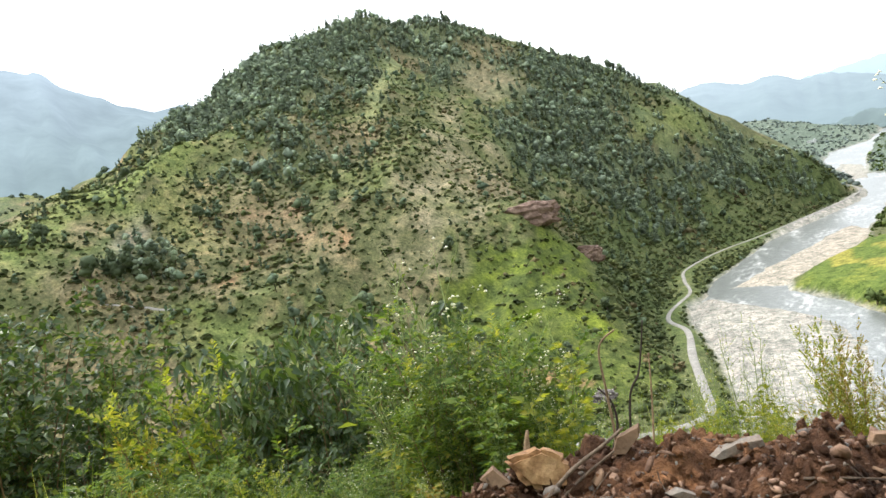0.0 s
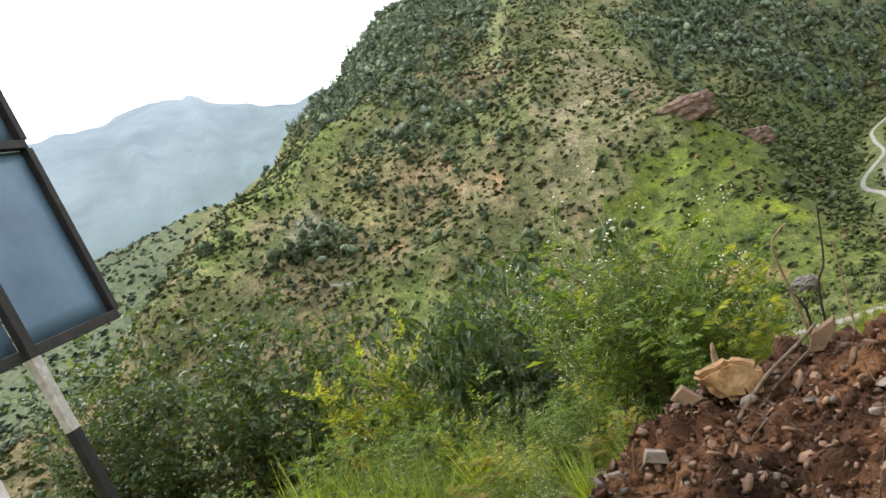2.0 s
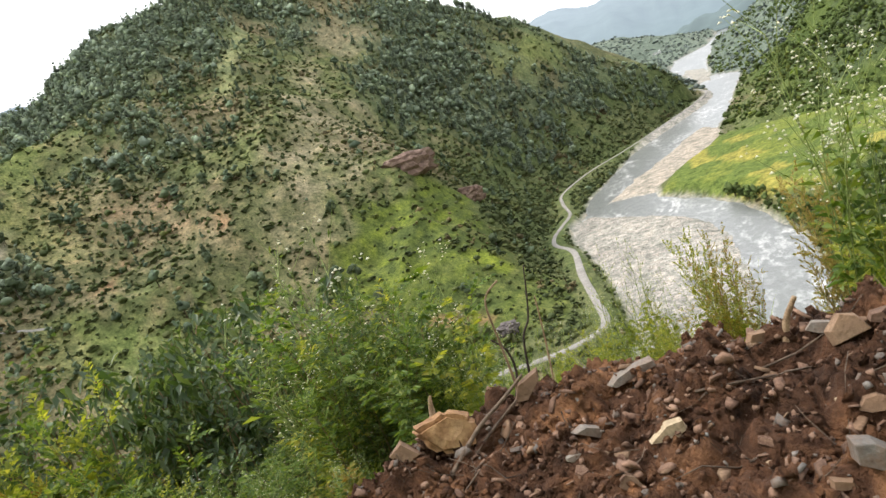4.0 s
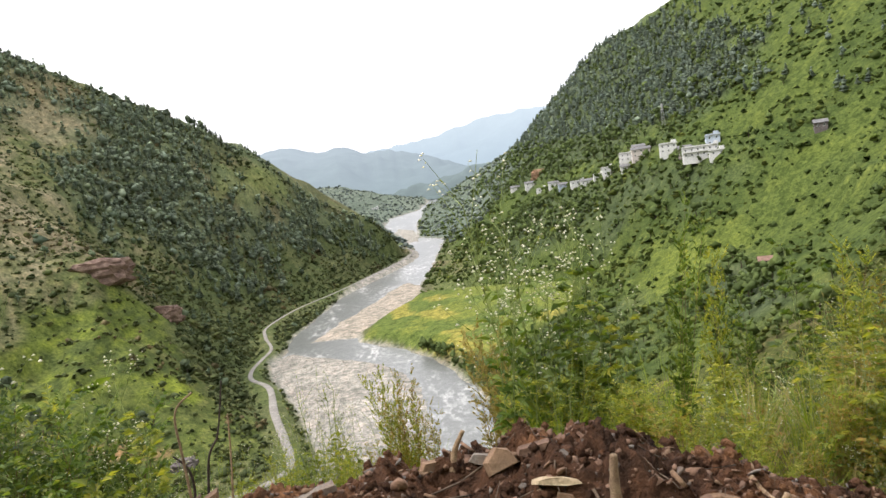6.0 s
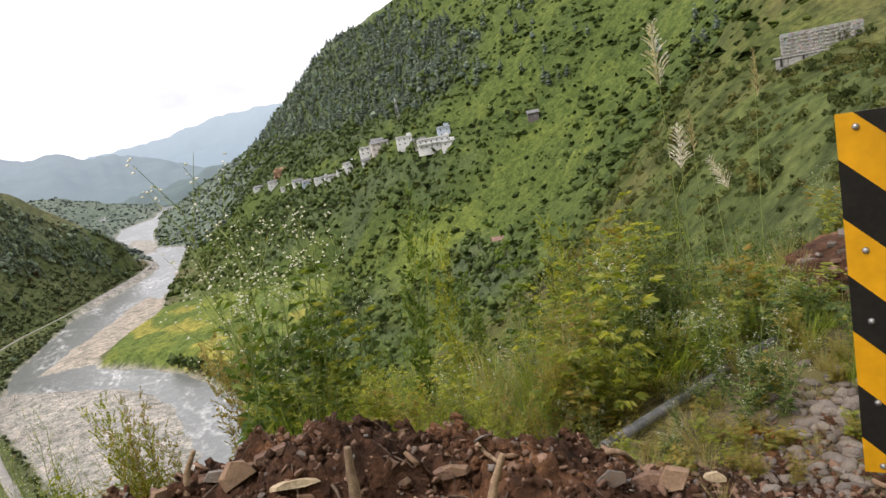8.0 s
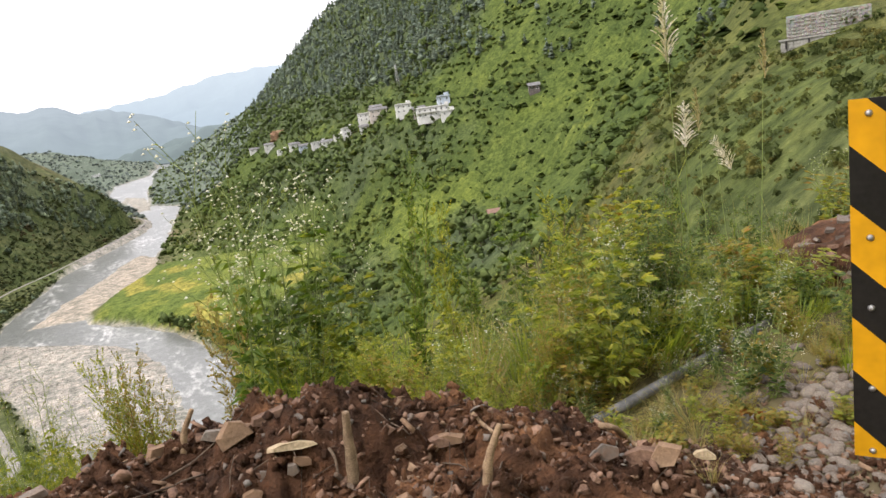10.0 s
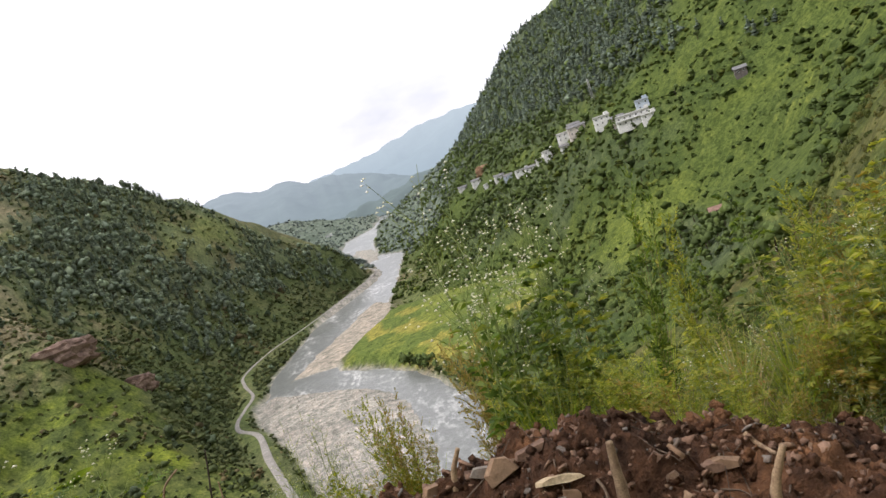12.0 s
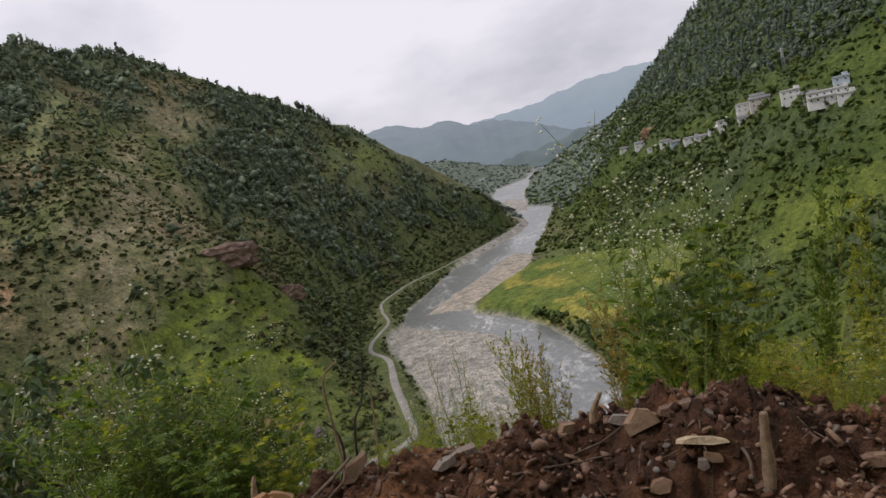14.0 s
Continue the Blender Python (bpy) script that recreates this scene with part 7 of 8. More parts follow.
def bent(rng, p, d, length, n, wander, lift=0.0):
    """A wandering branch line from p along d."""
    d, pts = unit(np.asarray(d, float)), [np.array(p, float)]
    for _ in range(n):
        d = unit(d + np.array([rng.gauss(0, wander), rng.gauss(0, wander), rng.gauss(0, wander) + lift]))
        pts.append(pts[-1] + d * length / n)
    return pts


def leafy_shrub(seed, mat, label, wide=1.0, n_stems=15, leaf=(0.078, 0.042), per_twig=16, droop=0.0):
    """A dense broadleaf bush about 2 units high."""
    g = Greens(seed)
    rng = g.rng
    for _ in range(n_stems):
        a, out = rng.uniform(0, 6.28), rng.uniform(0.05, 0.55) * wide
        line = bent(rng, (rng.uniform(-0.12, 0.12), rng.uniform(-0.12, 0.12), -0.1), (math.cos(a) * out, math.sin(a) * out, 1.0), rng.uniform(1.4, 2.15), 7, 0.09, 0.03)
        g.stem(line, 0.012, 0.003)
        for k in range(2, 8):
            for _ in range(3 if k < 7 else 2):
                b = rng.uniform(0, 6.28)
                tw = bent(rng, line[k], (math.cos(b), math.sin(b), rng.uniform(0.1, 0.9)), rng.uniform(0.2, 0.46) * (1.25 - 0.08 * k), 4, 0.16)
                g.stem(tw, 0.004, 0.0015)
                for j in range(per_twig):
                    q = tw[1 + j % 4] + np.array([rng.gauss(0, 0.03), rng.gauss(0, 0.03), rng.gauss(0, 0.03)])
                    g.leaf(q, (rng.gauss(0, 1), rng.gauss(0, 1), rng.uniform(-0.3, 0.8) - droop), leaf[0] * rng.uniform(0.7, 1.3), leaf[1] * rng.uniform(0.8, 1.2))
    return g.thing("leafy_shrub", label, "shrub", mat, M_STEMRED, group="shrubs on the slope")


def feathery_weed(seed, mat, label, stems=4):
    """Tall soft weed with finely cut fronds, one unit high."""
    g = Greens(seed)
    rng = g.rng
    for s in range(stems):
        a = rng.uniform(0, 6.28)
        line = bent(rng, (rng.uniform(-0.05, 0.05), rng.uniform(-0.05, 0.05), -0.05), (0.22 * math.cos(a), 0.22 * math.sin(a), 1), rng.uniform(0.8, 1.05), 9, 0.05, 0.02)
        g.stem(line, 0.005, 0.0015)
        for k in range(1, 10):
            for _ in range(3):
                b = rng.uniform(0, 6.28)
                ln = rng.uniform(0.14, 0.26) * (1.15 - 0.07 * k)
                fr = bent(rng, line[k], (math.cos(b), math.sin(b), rng.uniform(0.4, 1.1)), ln, 5, 0.10, -0.03)
                d = unit(fr[-1] - fr[0])
                side = unit(np.cross(d, (0, 0, 1)))
                for j in range(1, 6):
                    for sg in (-1, 1):
                        g.leaf(fr[j], d * 0.8 + sg * side + np.array([0, 0, rng.uniform(-0.1, 0.3)]), ln * 0.42 * (1.2 - 0.13 * j), 0.018)
                g.leaf(fr[-1], d, ln * 0.3, 0.018)
    return g.thing("feathery_weed", label, "weed", mat, M_STEMRED, group="weeds on the slope")


def flowering_weed(seed, mat, label, heads=3, leafy_low=1.0, bare=False):
    """Branching weed with sprays of tiny white heads, one unit high."""
    g = Greens(seed)
    rng = g.rng
    for s in range(2 if bare else 3):
        a = rng.uniform(0, 6.28)
        line = bent(rng, (rng.uniform(-0.05, 0.05), rng.uniform(-0.05, 0.05), -0.05), (0.18 * math.cos(a), 0.18 * math.sin(a), 1), rng.uniform(0.85, 1.0), 10, 0.05, 0.02)
        g.stem(line, 0.0065, 0.0028)
        for k in range(1, 11):
            t = k / 10
            if t < 0.75:
                for _ in range(int((7 if not bare else 3) * leafy_low)):
                    b = rng.uniform(0, 6.28)
                    g.leaf(line[k] + np.array([rng.gauss(0, 0.02), rng.gauss(0, 0.02), rng.gauss(0, 0.03)]), (math.cos(b), math.sin(b), rng.uniform(-0.1, 0.6)), rng.uniform(0.07, 0.14) * (1.25 - 0.6 * t), rng.uniform(0.02, 0.042))
            if t > 0.35:
                for _ in range((2 if t < 0.85 else 3) if not bare else (1 if t < 0.7 else 2)):
                    b = rng.uniform(0, 6.28)
                    br = bent(rng, line[k], (math.cos(b), math.sin(b), rng.uniform(0.5, 1.2)), rng.uniform(0.10, 0.28) * (1.4 - 0.7 * t) * (1.5 if bare else 1.0), 4, 0.12)
                    g.stem(br, 0.003, 0.0014)
                    g.leaf(br[2], br[3] - br[1] + np.array([rng.gauss(0, 0.04), rng.gauss(0, 0.04), 0]), 0.04, 0.009)
                    for _ in range(heads if rng.random() < 0.7 else 0):
                        g.head(br[rng.choice((3, 4, 4))] + np.array([rng.gauss(0, 0.018), rng.gauss(0, 0.018), rng.gauss(0, 0.016)]), rng.uniform(0.005, 0.009) * (1.35 if bare else 1.0))
    return g.thing("flowering_weed", label, "weed", mat, M_STEMGREEN, M_FLOWER, "weeds on the slope")


def broadleaf_weed(seed, mat, label):
    """Herb with larger cut leaves on long stalks, one unit high."""
    g = Greens(seed)
    rng = g.rng
    for s in range(3):
        a = rng.uniform(0, 6.28)
        line = bent(rng, (0, 0, -0.05), (0.3 * math.cos(a), 0.3 * math.sin(a), 1), rng.uniform(0.7, 1.0), 8, 0.06, 0.02)
        g.stem(line, 0.006, 0.002)
        for k in range(2, 9):
            for _ in range(4):
                b = rng.uniform(0, 6.28)
                st = line[k] + np.array([math.cos(b), math.sin(b), rng.uniform(0.2, 0.8)]) * rng.uniform(0.03, 0.10)
                g.stem([line[k], (line[k] + st) / 2 + np.array([0, 0, 0.008]), st], 0.0018, 0.001)
                d = unit(st - line[k])
                ln = rng.uniform(0.055, 0.12)
                side = unit(np.cross(d, (0, 0, 1)))
                for sg in (-0.9, -0.45, 0, 0.45, 0.9):
                    g.leaf(st, d + side * sg + np.array([0, 0, -0.25]), ln * 1.25 * (1 - 0.35 * abs(sg)), 0.032)
    return g.thing("broadleaf_weed", label, "weed", mat, M_STEMGREEN, group="weeds on the slope")


def grass_clump(seed, mat, label, blades=110, droop=0.22, seedy=False):
    g = Greens(seed)
    rng = g.rng
    for _ in range(blades):
        a, r = rng.uniform(0, 6.28), rng.uniform(0, 0.16)
        g.blade((r * math.cos(a), r * math.sin(a), -0.03), (0.4 * math.cos(a) + rng.gauss(0, 0.15), 0.4 * math.sin(a) + rng.gauss(0, 0.15), 1), rng.uniform(0.45, 1.05), rng.uniform(0.009, 0.017), rng.uniform(0.3, 1.2) * droop)
    if seedy:
        for _ in range(9):
            a = rng.uniform(0, 6.28)
            line = bent(rng, (0, 0, 0), (0.25 * math.cos(a), 0.25 * math.sin(a), 1), rng.uniform(0.9, 1.25), 6, 0.04)
            g.stem(line, 0.0022, 0.001)
            for j in range(14):
                q = line[5] + (line[6] - line[5]) * rng.uniform(-0.3, 1)
                g.leaf(q, (line[6] - line[4]) + np.array([rng.gauss(0, 0.06), rng.gauss(0, 0.06), 0]), 0.022, 0.006)
    return g.thing("grass_clump", label, "grass", mat, M_STEMGREEN, group="grass on the slope")


def plume_grass(seed, label, mat, lean=0.12):
    """A tall cane grass stalk, one unit high, with a feathery plume of drooping side sprays at its top."""
    g = Greens(seed)
    rng = g.rng
    line = bent(rng, (0, 0, -0.05), (0.02, 0.02, 1), 0.86, 7, 0.015)
    tip = bent(rng, line[-1], (lean, 0.3 * lean, 1), 0.19, 6, 0.03)
    g.stem(line + tip[1:], 0.0042, 0.0016)
    for k in range(1, 5):
        a = rng.uniform(0, 6.28)
        g.blade(line[k], (0.5 * math.cos(a), 0.5 * math.sin(a), 1), rng.uniform(0.12, 0.22), 0.006, 0.4)
    axis = unit(tip[-1] - tip[0])
    for j in range(40):
        t = j / 40
        p = tip[int(t * 6)] + (tip[min(int(t * 6) + 1, 6)] - tip[int(t * 6)]) * (t * 6 % 1)
        a = (j % 2) * math.pi + rng.gauss(0, 0.55)
        d = unit(axis * 1.0 + np.array([math.cos(a), math.sin(a) * 0.7, 0]) * 0.62)
        ln = 0.085 * (1.0 - 0.62 * t) * rng.uniform(0.75, 1.15)
        q = np.array(p)
        for step in range(6):
            nxt = q + d * ln / 6
            d = unit(d + np.array([d[0], d[1], -0.9]) * 0.11)
            s = unit(np.cross(d, (rng.gauss(0, 1), rng.gauss(0, 1), 0.6))) * 0.0042 * (1.1 - 0.11 * step)
            k = len(g.flower_v)
            g.flower_v += [q - s, q + s, nxt + s * 0.6, nxt - s * 0.6]
            g.flower_f += [(k, k + 1, k + 2), (k, k + 2, k + 3)]
            q = nxt
    return g.thing("plume_grass", label, "grass", M_GRASS, M_STEMGREEN, mat, "plume grasses", "plume")


SLOPE_PLANTS = []


def grow(model, az, d, top, rng, wide=1.0, unit_high=1.0, tilt=6):
    """Sets a copy of a plant at bearing az and distance d, so tall that its top reaches the angle of height top."""
    x, y = d * math.sin(radians(az)), d * math.cos(radians(az))
    if math.hypot(x - 4.18, y - 2.95) < 0.6:
        return None
    if -0.9 < az < 3.9:
        top = min(top, -21.5 - 0.5 * (d < 3.6))
    z = top_at(x, y)
    h = max(0.12, 1.55 + d * math.tan(radians(top)) - z) / unit_high
    m = Matrix.Translation((x, y, z - 0.02)) @ pose(0, 0, 0, rng.uniform(-tilt, tilt), rng.uniform(-tilt, tilt), rng.uniform(0, 360)) @ Matrix.Diagonal((h * wide, h * wide, h, 1))
    first = model not in SLOPE_PLANTS
    if first:
        SLOPE_PLANTS.append(model)
        model.matrix_basis = m
        return model
    s = model.scale
    return copy_thing(model, m @ Matrix.Diagonal((1 / s[0], 1 / s[1], 1 / s[2], 1)))


def roadside_plants():
    rng = random.Random(31)
    dark = [leafy_shrub(300 + k, M_LEAFDARK, "dense dark-leaved shrub growing on the slope", 1.0) for k in range(2)]
    hang = leafy_shrub(310, M_LEAFDARK, "dark shrub with drooping leaves on the slope", 0.85, 13, (0.085, 0.038), 18, 0.9)
    light = leafy_shrub(311, M_LEAFMID, "green leafy bush on the slope", 1.0, 9, (0.075, 0.04), 13)
    feather = [feathery_weed(320, M_LEAFFRESH, "bright green feathery weed on the slope"), feathery_weed(321, M_LEAFLIME, "yellow-green feathery weed on the slope"), feathery_weed(322, M_LEAFMID, "green feathery weed on the slope")]
    flower = [flowering_weed(330, M_LEAFFRESH, "green weed with sprays of small white flowers", 2), flowering_weed(331, M_LEAFMID, "dark green weed with small white flowers", 4),
              flowering_weed(332, M_LEAFLIME, "yellowish weed with small white flowers", 2)]
    airy = [flowering_weed(340 + k, M_LEAFFRESH, "tall thin weed stem with airy white flowers", 5, 1.8, True) for k in range(4)]
    broad = [broadleaf_weed(350, M_LEAFFRESH, "weed with large cut green leaves"), broadleaf_weed(351, M_LEAFMID, "dark green weed with cut leaves"), broadleaf_weed(352, M_LEAFLIME, "weed with yellow-green cut leaves")]
    gold = [feathery_weed(360, M_LEAFGOLD, "yellowing feathery weed on the slope", 5), broadleaf_weed(361, M_LEAFGOLD, "weed with yellow and rusty leaves")]
    reed = feathery_weed(362, M_STRAW, "rust-gold dried feathery weed on the slope", 6)
    grass = [grass_clump(370, M_GRASS, "clump of bright green grass"), grass_clump(371, M_GRASS, "clump of bright grass with seed heads", 70, 0.15, True), grass_clump(372, M_STRAW, "clump of dry golden grass", 80, 0.3, True)]
    plume = [plume_grass(380, "tall grass with a silvery feathery plume", M_PLUME), plume_grass(381, "tall grass with a silvery drooping plume", M_PLUME, 0.5), plume_grass(382, "tall grass with a rust-coloured plume", M_PLUMERUST, 0.3)]

    # big shrubs: bearing, distance, top
    for az, d, top, mod, wide in ((-71.5, 7.4, 0.0, dark[0], 0.8), (-66.5, 7.2, 0.6, dark[1], 0.75), (-62.0, 7.6, -2.4, dark[0], 0.7), (-75.5, 7.8, -3.5, dark[1], 0.7), (-59.8, 7.0, -6.5, light, 0.6),
                                  (-46.2, 6.6, -7.4, hang, 0.72), (-42.6, 6.4, -7.0, hang, 0.72), (-40.4, 6.8, -9.5, dark[1], 0.6), (-44.2, 5.6, -10.5, dark[0], 0.6), (-46.8, 5.8, -12, hang, 0.6), (-82, 8.5, -7, light, 0.6), (-88, 8, -5, light, 0.6),
                                  (39.0, 8.2, -12, light, 0.7), (45.0, 8.8, -11.5, light, 0.7), (33, 9, -15.0, light, 0.7)):
        grow(mod, az, d, top, rng, wide, 2.0, 3)
    # single prominent weeds
    for az, d, top, mod, wide in ((-52.6, 5.2, -7.4, feather[1], 0.6), (-51.0, 5.0, -9.0, feather[0], 0.55), (-54.0, 5.4, -9.0, feather[1], 0.55), (-58.4, 5.0, -12.5, gold[0], 0.35), (-57.6, 5.2, -10.5, feather[2], 0.5),
                                  (-35.5, 4.2, -9.5, feather[0], 0.75), (-33.6, 4.0, -11.0, feather[0], 0.75), (-36.6, 4.3, -12.5, feather[2], 0.6), (-34.6, 4.6, -5.0, airy[3], 0.55), (-36.0, 4.7, -6.4, flower[0], 0.6), (-31.8, 4.6, -8.5, feather[0], 0.7),
                                  (-30.0, 4.4, -10.5, feather[1], 0.7), (-28.0, 4.3, -11, broad[0], 0.7), (-25.4, 4.0, -9.0, airy[1], 0.5), (-24.6, 3.6, -13.5, broad[2], 0.7),
                                  (-3.6, 3.5, -14.4, feather[1], 0.3), (-3.1, 3.5, -15.2, gold[0], 0.3), (-4.3, 3.5, -15.6, feather[1], 0.3), (-3.8, 3.4, -16.6, gold[0], 0.36), (-2.6, 3.4, -17.4, feather[1], 0.4), (-1.7, 3.4, -18.4, gold[0], 0.38), (-4.9, 3.4, -18.2, flower[2], 0.5), (4.4, 4.4, -13.2, reed, 0.34), (5.0, 4.5, -13.6, reed, 0.34), (5.6, 4.4, -14.2, reed, 0.34), (8.2, 3.6, -4.6, airy[1], 0.5), (10.2, 3.7, -2.8, airy[2], 0.5), (5.8, 3.6, -5.6, airy[3], 0.5),
                                  (7.2, 3.6, -1.4, airy[0], 0.55), (6.2, 3.8, -4.0, airy[1], 0.55), (4.8, 3.5, -6.6, airy[2], 0.5), (9.6, 3.7, -5.4, airy[3], 0.5), (13.0, 3.8, -3.6, airy[1], 0.42), (2.4, 3.5, -10.5, airy[3], 0.5), (10.8, 3.5, -9.0, broad[0], 0.75), (13.6, 3.6, -11.4, broad[2], 0.7), (16.0, 3.7, -10.0, airy[2], 0.4),
                                  (19.2, 4.0, -4.6, feather[0], 0.3), (22.4, 4.1, -8.0, feather[1], 0.34), (18.0, 4.4, -12.0, grass[1], 0.5), (25.0, 4.2, -12.0, feather[0], 0.45), (28.6, 4.3, -8.0, broad[0], 0.42), (31.2, 4.4, -8.6, feather[1], 0.45),
                                  (33.4, 4.6, -9.4, broad[2], 0.6), (36.0, 4.8, -8.2, gold[1], 0.55), (38.2, 5.0, -7.8, broad[2], 0.55), (40.4, 5.1, -8.2, light, 0.45), (34.6, 4.4, -11.5, gold[0], 0.5), (37.0, 4.5, -12, flower[1], 0.6), (43.6, 4.3, -13.4, flower[1], 0.5), (47.0, 5.4, -11.8, broad[1], 0.6)):
        grow(mod, az, d, top, rng, wide, 2.0 if mod is light else 1.0)
    # plume grasses by the road
    for az, d, top, k in ((41.6, 4.6, 3.6, 0), (41.9, 4.3, -4.0, 0), (43.4, 4.6, -2.9, 2), (45.2, 4.4, -6.6, 1), (47.0, 5.2, 0.6, 2)):
        grow(plume[k], az, d, top, rng, 0.65 if k == 2 else 0.95, 1.0, 3)

    def band(n, az0, az1, d0, d1, t0, t1, models, wide):
        for _ in range(n):
            az, d = rng.uniform(az0, az1), rng.uniform(d0, d1)
            k = (az - az0) / (az1 - az0)
            top = t0 + (t1 - t0) * k + rng.gauss(0, 1.4) - 2.5 * (d0 + 0.6 > d)
            if -49 < az < -39:
                top = min(top, -19.5)
            mod = rng.choice(models)
            grow(mod, az, d, top, rng, wide * rng.uniform(0.8, 1.2), 2.0 if mod is light else 1.0)

    # the foot of the bushes
    band(30, -88, -60, 3.6, 6.0, -14, -15, [flower[0], feather[0], broad[0], grass[0], feather[2]], 0.75)
    band(34, -66, -48, 2.9, 4.4, -19, -19, [grass[0], grass[0], feather[0], grass[1], broad[0]], 0.85)
    band(26, -67, -55, 3.0, 3.9, -13.5, -16, [grass[0], grass[0], grass[1], feather[0]], 0.8)
    band(40, -72, -44, 2.3, 3.2, -20, -23, [grass[0], grass[0], grass[1], feather[0], broad[0], flower[0]], 0.9)
    band(30, -60, -46, 4.2, 6.4, -14, -14.5, [feather[0], flower[0], feather[1], broad[1], broad[0]], 0.75)
    band(36, -50, -30, 3.2, 5.2, -16, -14, [feather[0], flower[0], feather[2], broad[0], flower[2], feather[0]], 0.8)
    band(22, -37, -26, 3.4, 4.8, -11, -14, [flower[0], feather[0], flower[2], feather[2]], 0.8)
    band(14, -27, -19, 3.2, 4.2, -17, -19, [flower[0], flower[2], feather[0], grass[1]], 0.75)
    band(34, -19, -5.5, 2.9, 3.6, -18.6, -17.6, [flower[2], flower[2], grass[1], flower[2], feather[1]], 0.55)
    band(16, -9, -1, 3.1, 3.9, -20, -19, [flower[2], feather[1], flower[2], grass[1], feather[1], gold[0]], 0.6)
    # to the right of the heap: the weeds' upper edge falls and rises along the road
    def edge(n, az0, az1, d0, d1, drop, models, wide):
        for _ in range(n):
            az, d = rng.uniform(az0, az1), rng.uniform(d0, d1)
            top = float(np.interp(az, (-2, 1, 5, 9, 14, 20, 26, 31, 35, 39, 42, 46, 49, 53, 60), (-16.5, -15.5, -15, -16, -17.5, -18.5, -16.5, -13, -10.8, -10.2, -13, -16.5, -18, -16, -14)))
            if 30 < az < 49 and d * math.cos(radians(az)) < 2.19 + 0.248 * d * math.sin(radians(az)):
                continue
            mod = rng.choice(models)
            grow(mod, az, d, top - abs(rng.gauss(0, drop)), rng, wide * rng.uniform(0.8, 1.25), 2.0 if mod is light else 1.0)

    edge(15, 5, 15, 3.2, 4.6, 2.5, [feather[1], broad[2], grass[1], broad[0], feather[1], flower[0]], 0.85)
    edge(28, 10, 30, 3.1, 4.8, 2.5, [grass[1], grass[2], feather[1], broad[2], feather[1], flower[2], broad[2], grass[0]], 0.9)
    edge(24, 26, 45, 3.6, 5.4, 2.2, [broad[0], broad[2], feather[1], flower[2], broad[2], feather[0], light], 0.85)
    edge(30, 24, 48, 3.1, 4.2, 5.0, [grass[2], gold[1], gold[0], grass[2], flower[1], broad[2]], 0.9)
    edge(14, 42, 54, 3.4, 5.0, 2.5, [flower[1], grass[0], broad[1], gold[1]], 0.8)
    edge(12, 50, 66, 3.8, 6.5, 2.0, [flower[1], broad[1], grass[0], gold[1]], 0.8)
    edge(10, 14, 40, 5.0, 7.5, 1.5, [light, feather[1], broad[1]], 0.9)

    # low growth between the pipe and the marker
    def low(n, x0, x1, y0, y1, h0, h1, models, wide):
        for _ in range(n):
            x, y, h = rng.uniform(x0, x1), rng.uniform(y0, y1), rng.uniform(h0, h1)
            az, d, z = math.degrees(math.atan2(x, y)), math.hypot(x, y), top_at(x, y)
            grow(rng.choice(models), az, d, math.degrees(math.atan2(z + h - 1.55, d)), rng, wide * rng.uniform(0.8, 1.3), 1.0, 14)

    for _ in range(84):
        x = rng.uniform(1.15, 3.6)
        y, h = 2.11 + 0.248 * x + rng.uniform(0.0, 0.6), rng.uniform(0.14, 0.42)
        z, d = top_at(x, y), math.hypot(x, y)
        grow(rng.choice([broad[2], grass[2], feather[1], grass[1], flower[2], broad[0], gold[1]]), math.degrees(math.atan2(x, y)), d, math.degrees(math.atan2(z + h - 1.55, d)), rng, 0.9, 1.0, 12)
    low(64, -2.9, -1.75, 1.5, 2.7, 0.12, 0.34, [grass[0], broad[0], flower[0], gold[1], grass[1], broad[2]], 1.1)
    low(30, 0.75, 1.6, 2.5, 3.2, 0.2, 0.5, [grass[1], grass[2], flower[2], feather[1], gold[0]], 1.0)
    low(40, 1.6, 2.8, 2.66, 3.2, 0.2, 0.45, [grass[0], grass[2], broad[2], flower[1], feather[1], grass[1]], 1.2)
    low(30, 1.5, 2.9, 2.85, 3.4, 0.15, 0.4, [broad[2], grass[0], broad[0], grass[2], gold[1], flower[1], grass[1]], 1.25)
    low(44, 2.1, 3.7, 2.75, 3.5, 0.15, 0.38, [broad[2], grass[0], grass[2], broad[0], flower[1], gold[1]], 1.2)
    low(16, 2.9, 3.6, 2.1, 2.9, 0.12, 0.3, [broad[2], grass[0], grass[2], broad[1]], 1.3)
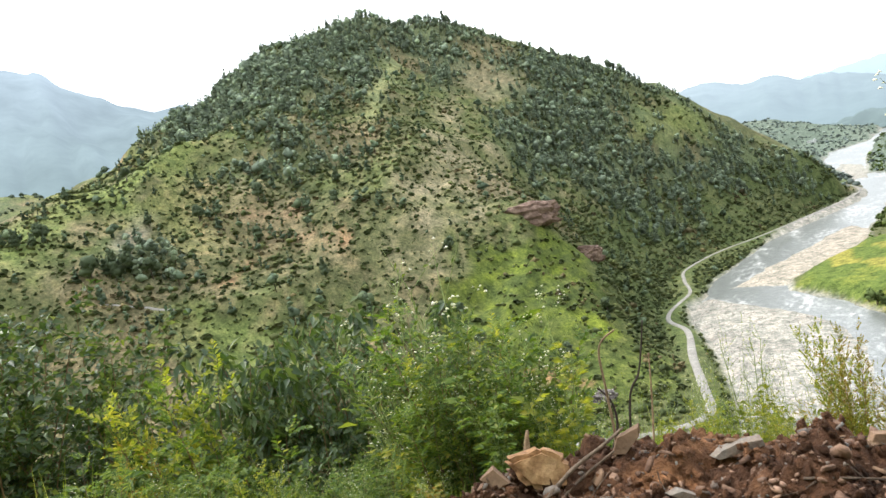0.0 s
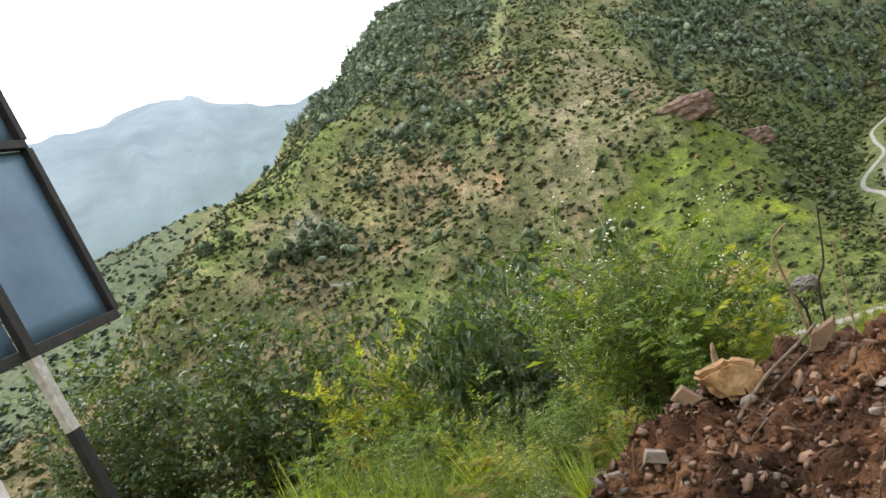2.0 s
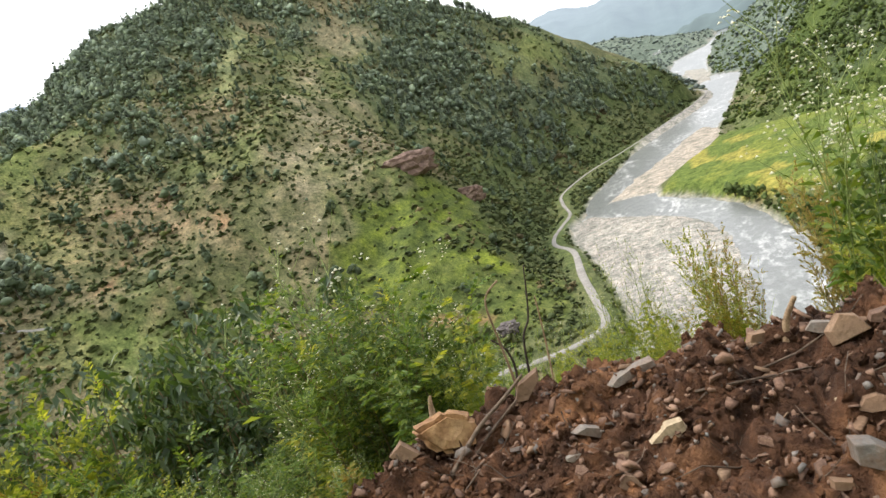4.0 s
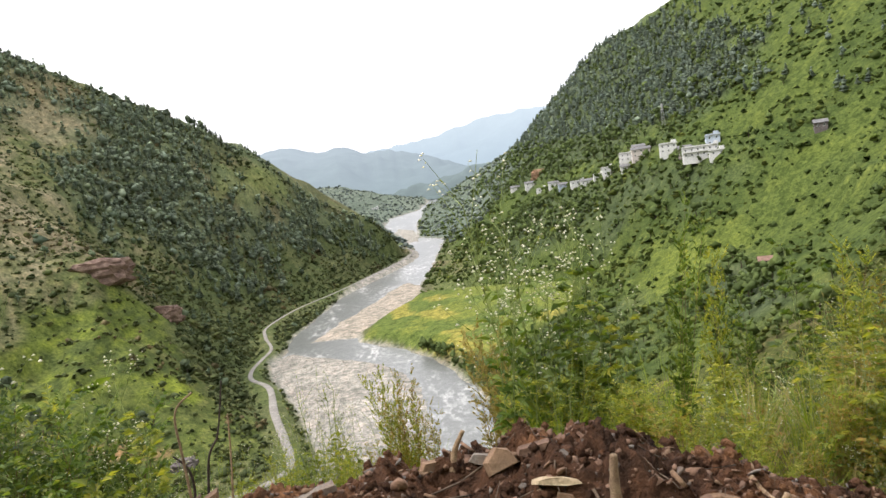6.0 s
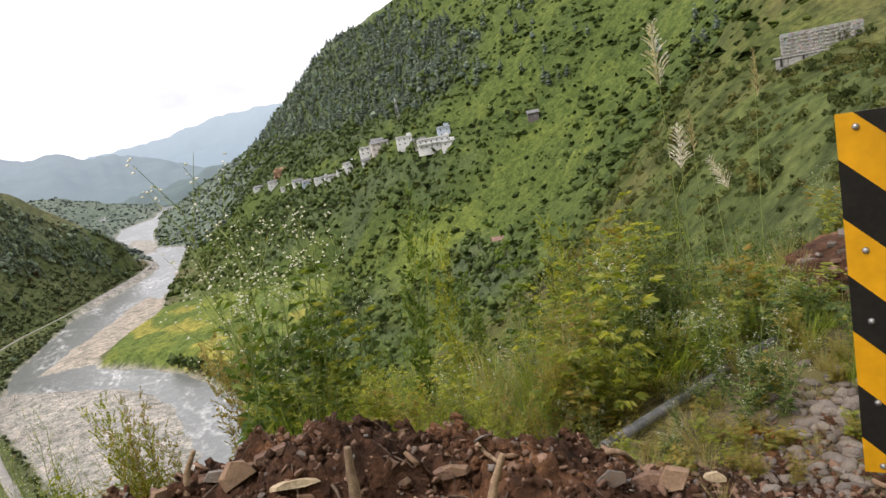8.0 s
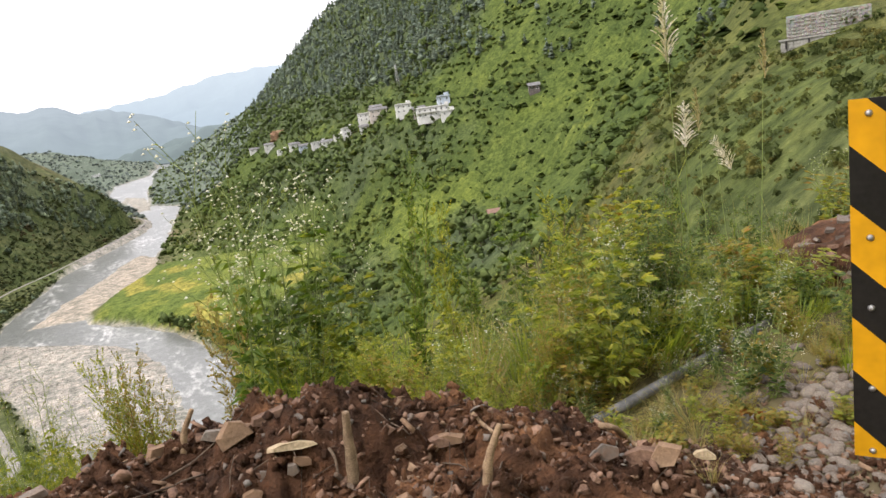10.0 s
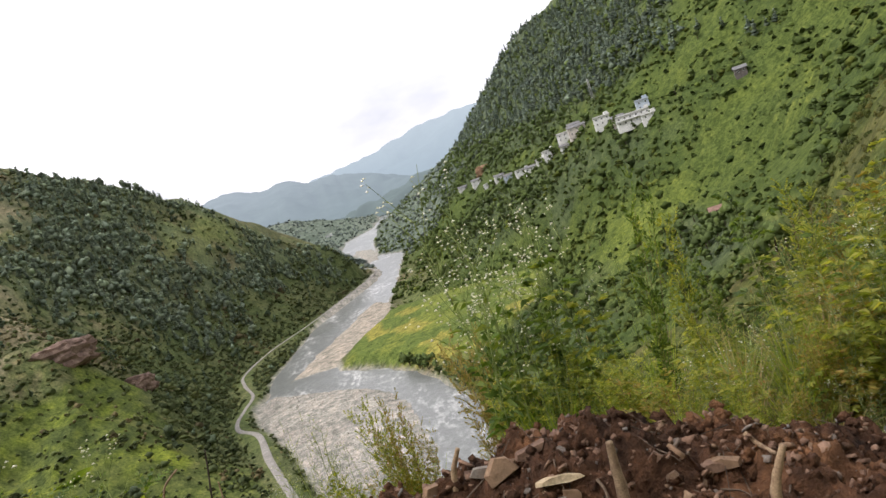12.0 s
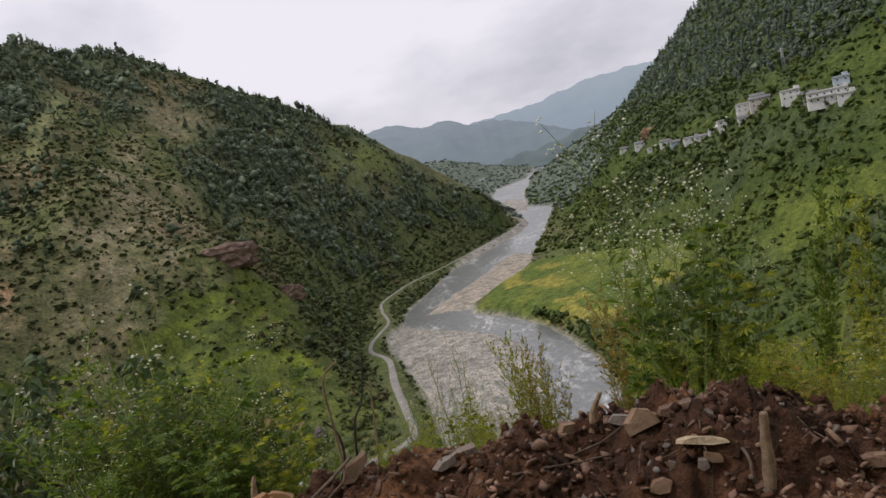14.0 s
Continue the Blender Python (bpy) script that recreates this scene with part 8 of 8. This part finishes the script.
    low(34, 1.5, 3.0, 2.15, 2.62, 0.12, 0.26, [grass[2], gold[0], grass[2], gold[1], flower[1]], 1.1)
    low(46, 1.6, 3.4, 1.75, 2.5, 0.12, 0.13, [broad[2], grass[2], gold[0], grass[2], gold[1]], 1.5)
    low(12, 1.45, 2.1, 1.55, 2.2, 0.12, 0.2, [grass[2], gold[0], broad[2]], 1.2)
    low(54, 3.0, 6.5, 2.9, 6.5, 0.3, 0.75, [grass[0], flower[1], broad[1], grass[2], feather[2], gold[1], flower[2]], 0.9)
    low(16, 3.1, 4.4, 1.7, 3.4, 0.15, 0.5, [flower[1], grass[0], broad[1], grass[2]], 1.0)
    for az, d, top in ((56, 1.75, -35), (47.5, 3.2, -19.5), (46, 3.3, -17), (44, 3.4, -17.5), (40, 3.1, -24), (45.4, 3.0, -21), (38, 3.9, -15), (41, 4.0, -15.5), (43, 3.8, -17), (36, 3.7, -17), (33, 3.8, -17.5), (29, 3.6, -18), (39.5, 3.6, -18)):
        grow(flower[1], az, d, top, rng, 0.9)


roadside_plants()


def slope_herbs():
    """Grass and herbs too many to count, on the falling slope beyond the road's edge."""
    rng = np.random.default_rng(33)
    shapes = [shrub_shape(500 + k, 13, 0.17) for k in range(8)]
    n = 1900
    az, d = rng.uniform(-90, 66, n), np.sqrt(rng.uniform(4.5 ** 2, 34 ** 2, n))
    x, y = d * np.sin(np.radians(az)), d * np.cos(np.radians(az))
    z = land(x, y)
    ok = (z < -0.9) & ((d > 7) | (z < -1.2))
    x, y, z, d = x[ok], y[ok], z[ok], d[ok]
    u = rng.random((len(x), 1))
    tone = np.where(u < 0.3, np.array([0.19, 0.24, 0.045]), np.where(u < 0.7, np.array([0.10, 0.17, 0.03]), np.array([0.055, 0.09, 0.025]))) * rng.uniform(0.75, 1.25, (len(x), 1))
    plant_out("slope_herbs", "thick green herbs covering the slope below the road", "herbs", shapes, x, y, z - 0.08, rng.uniform(0.5, 1.0, len(x)) * np.clip(d / 14, 0.6, 1.3), tone, 8)


slope_herbs()
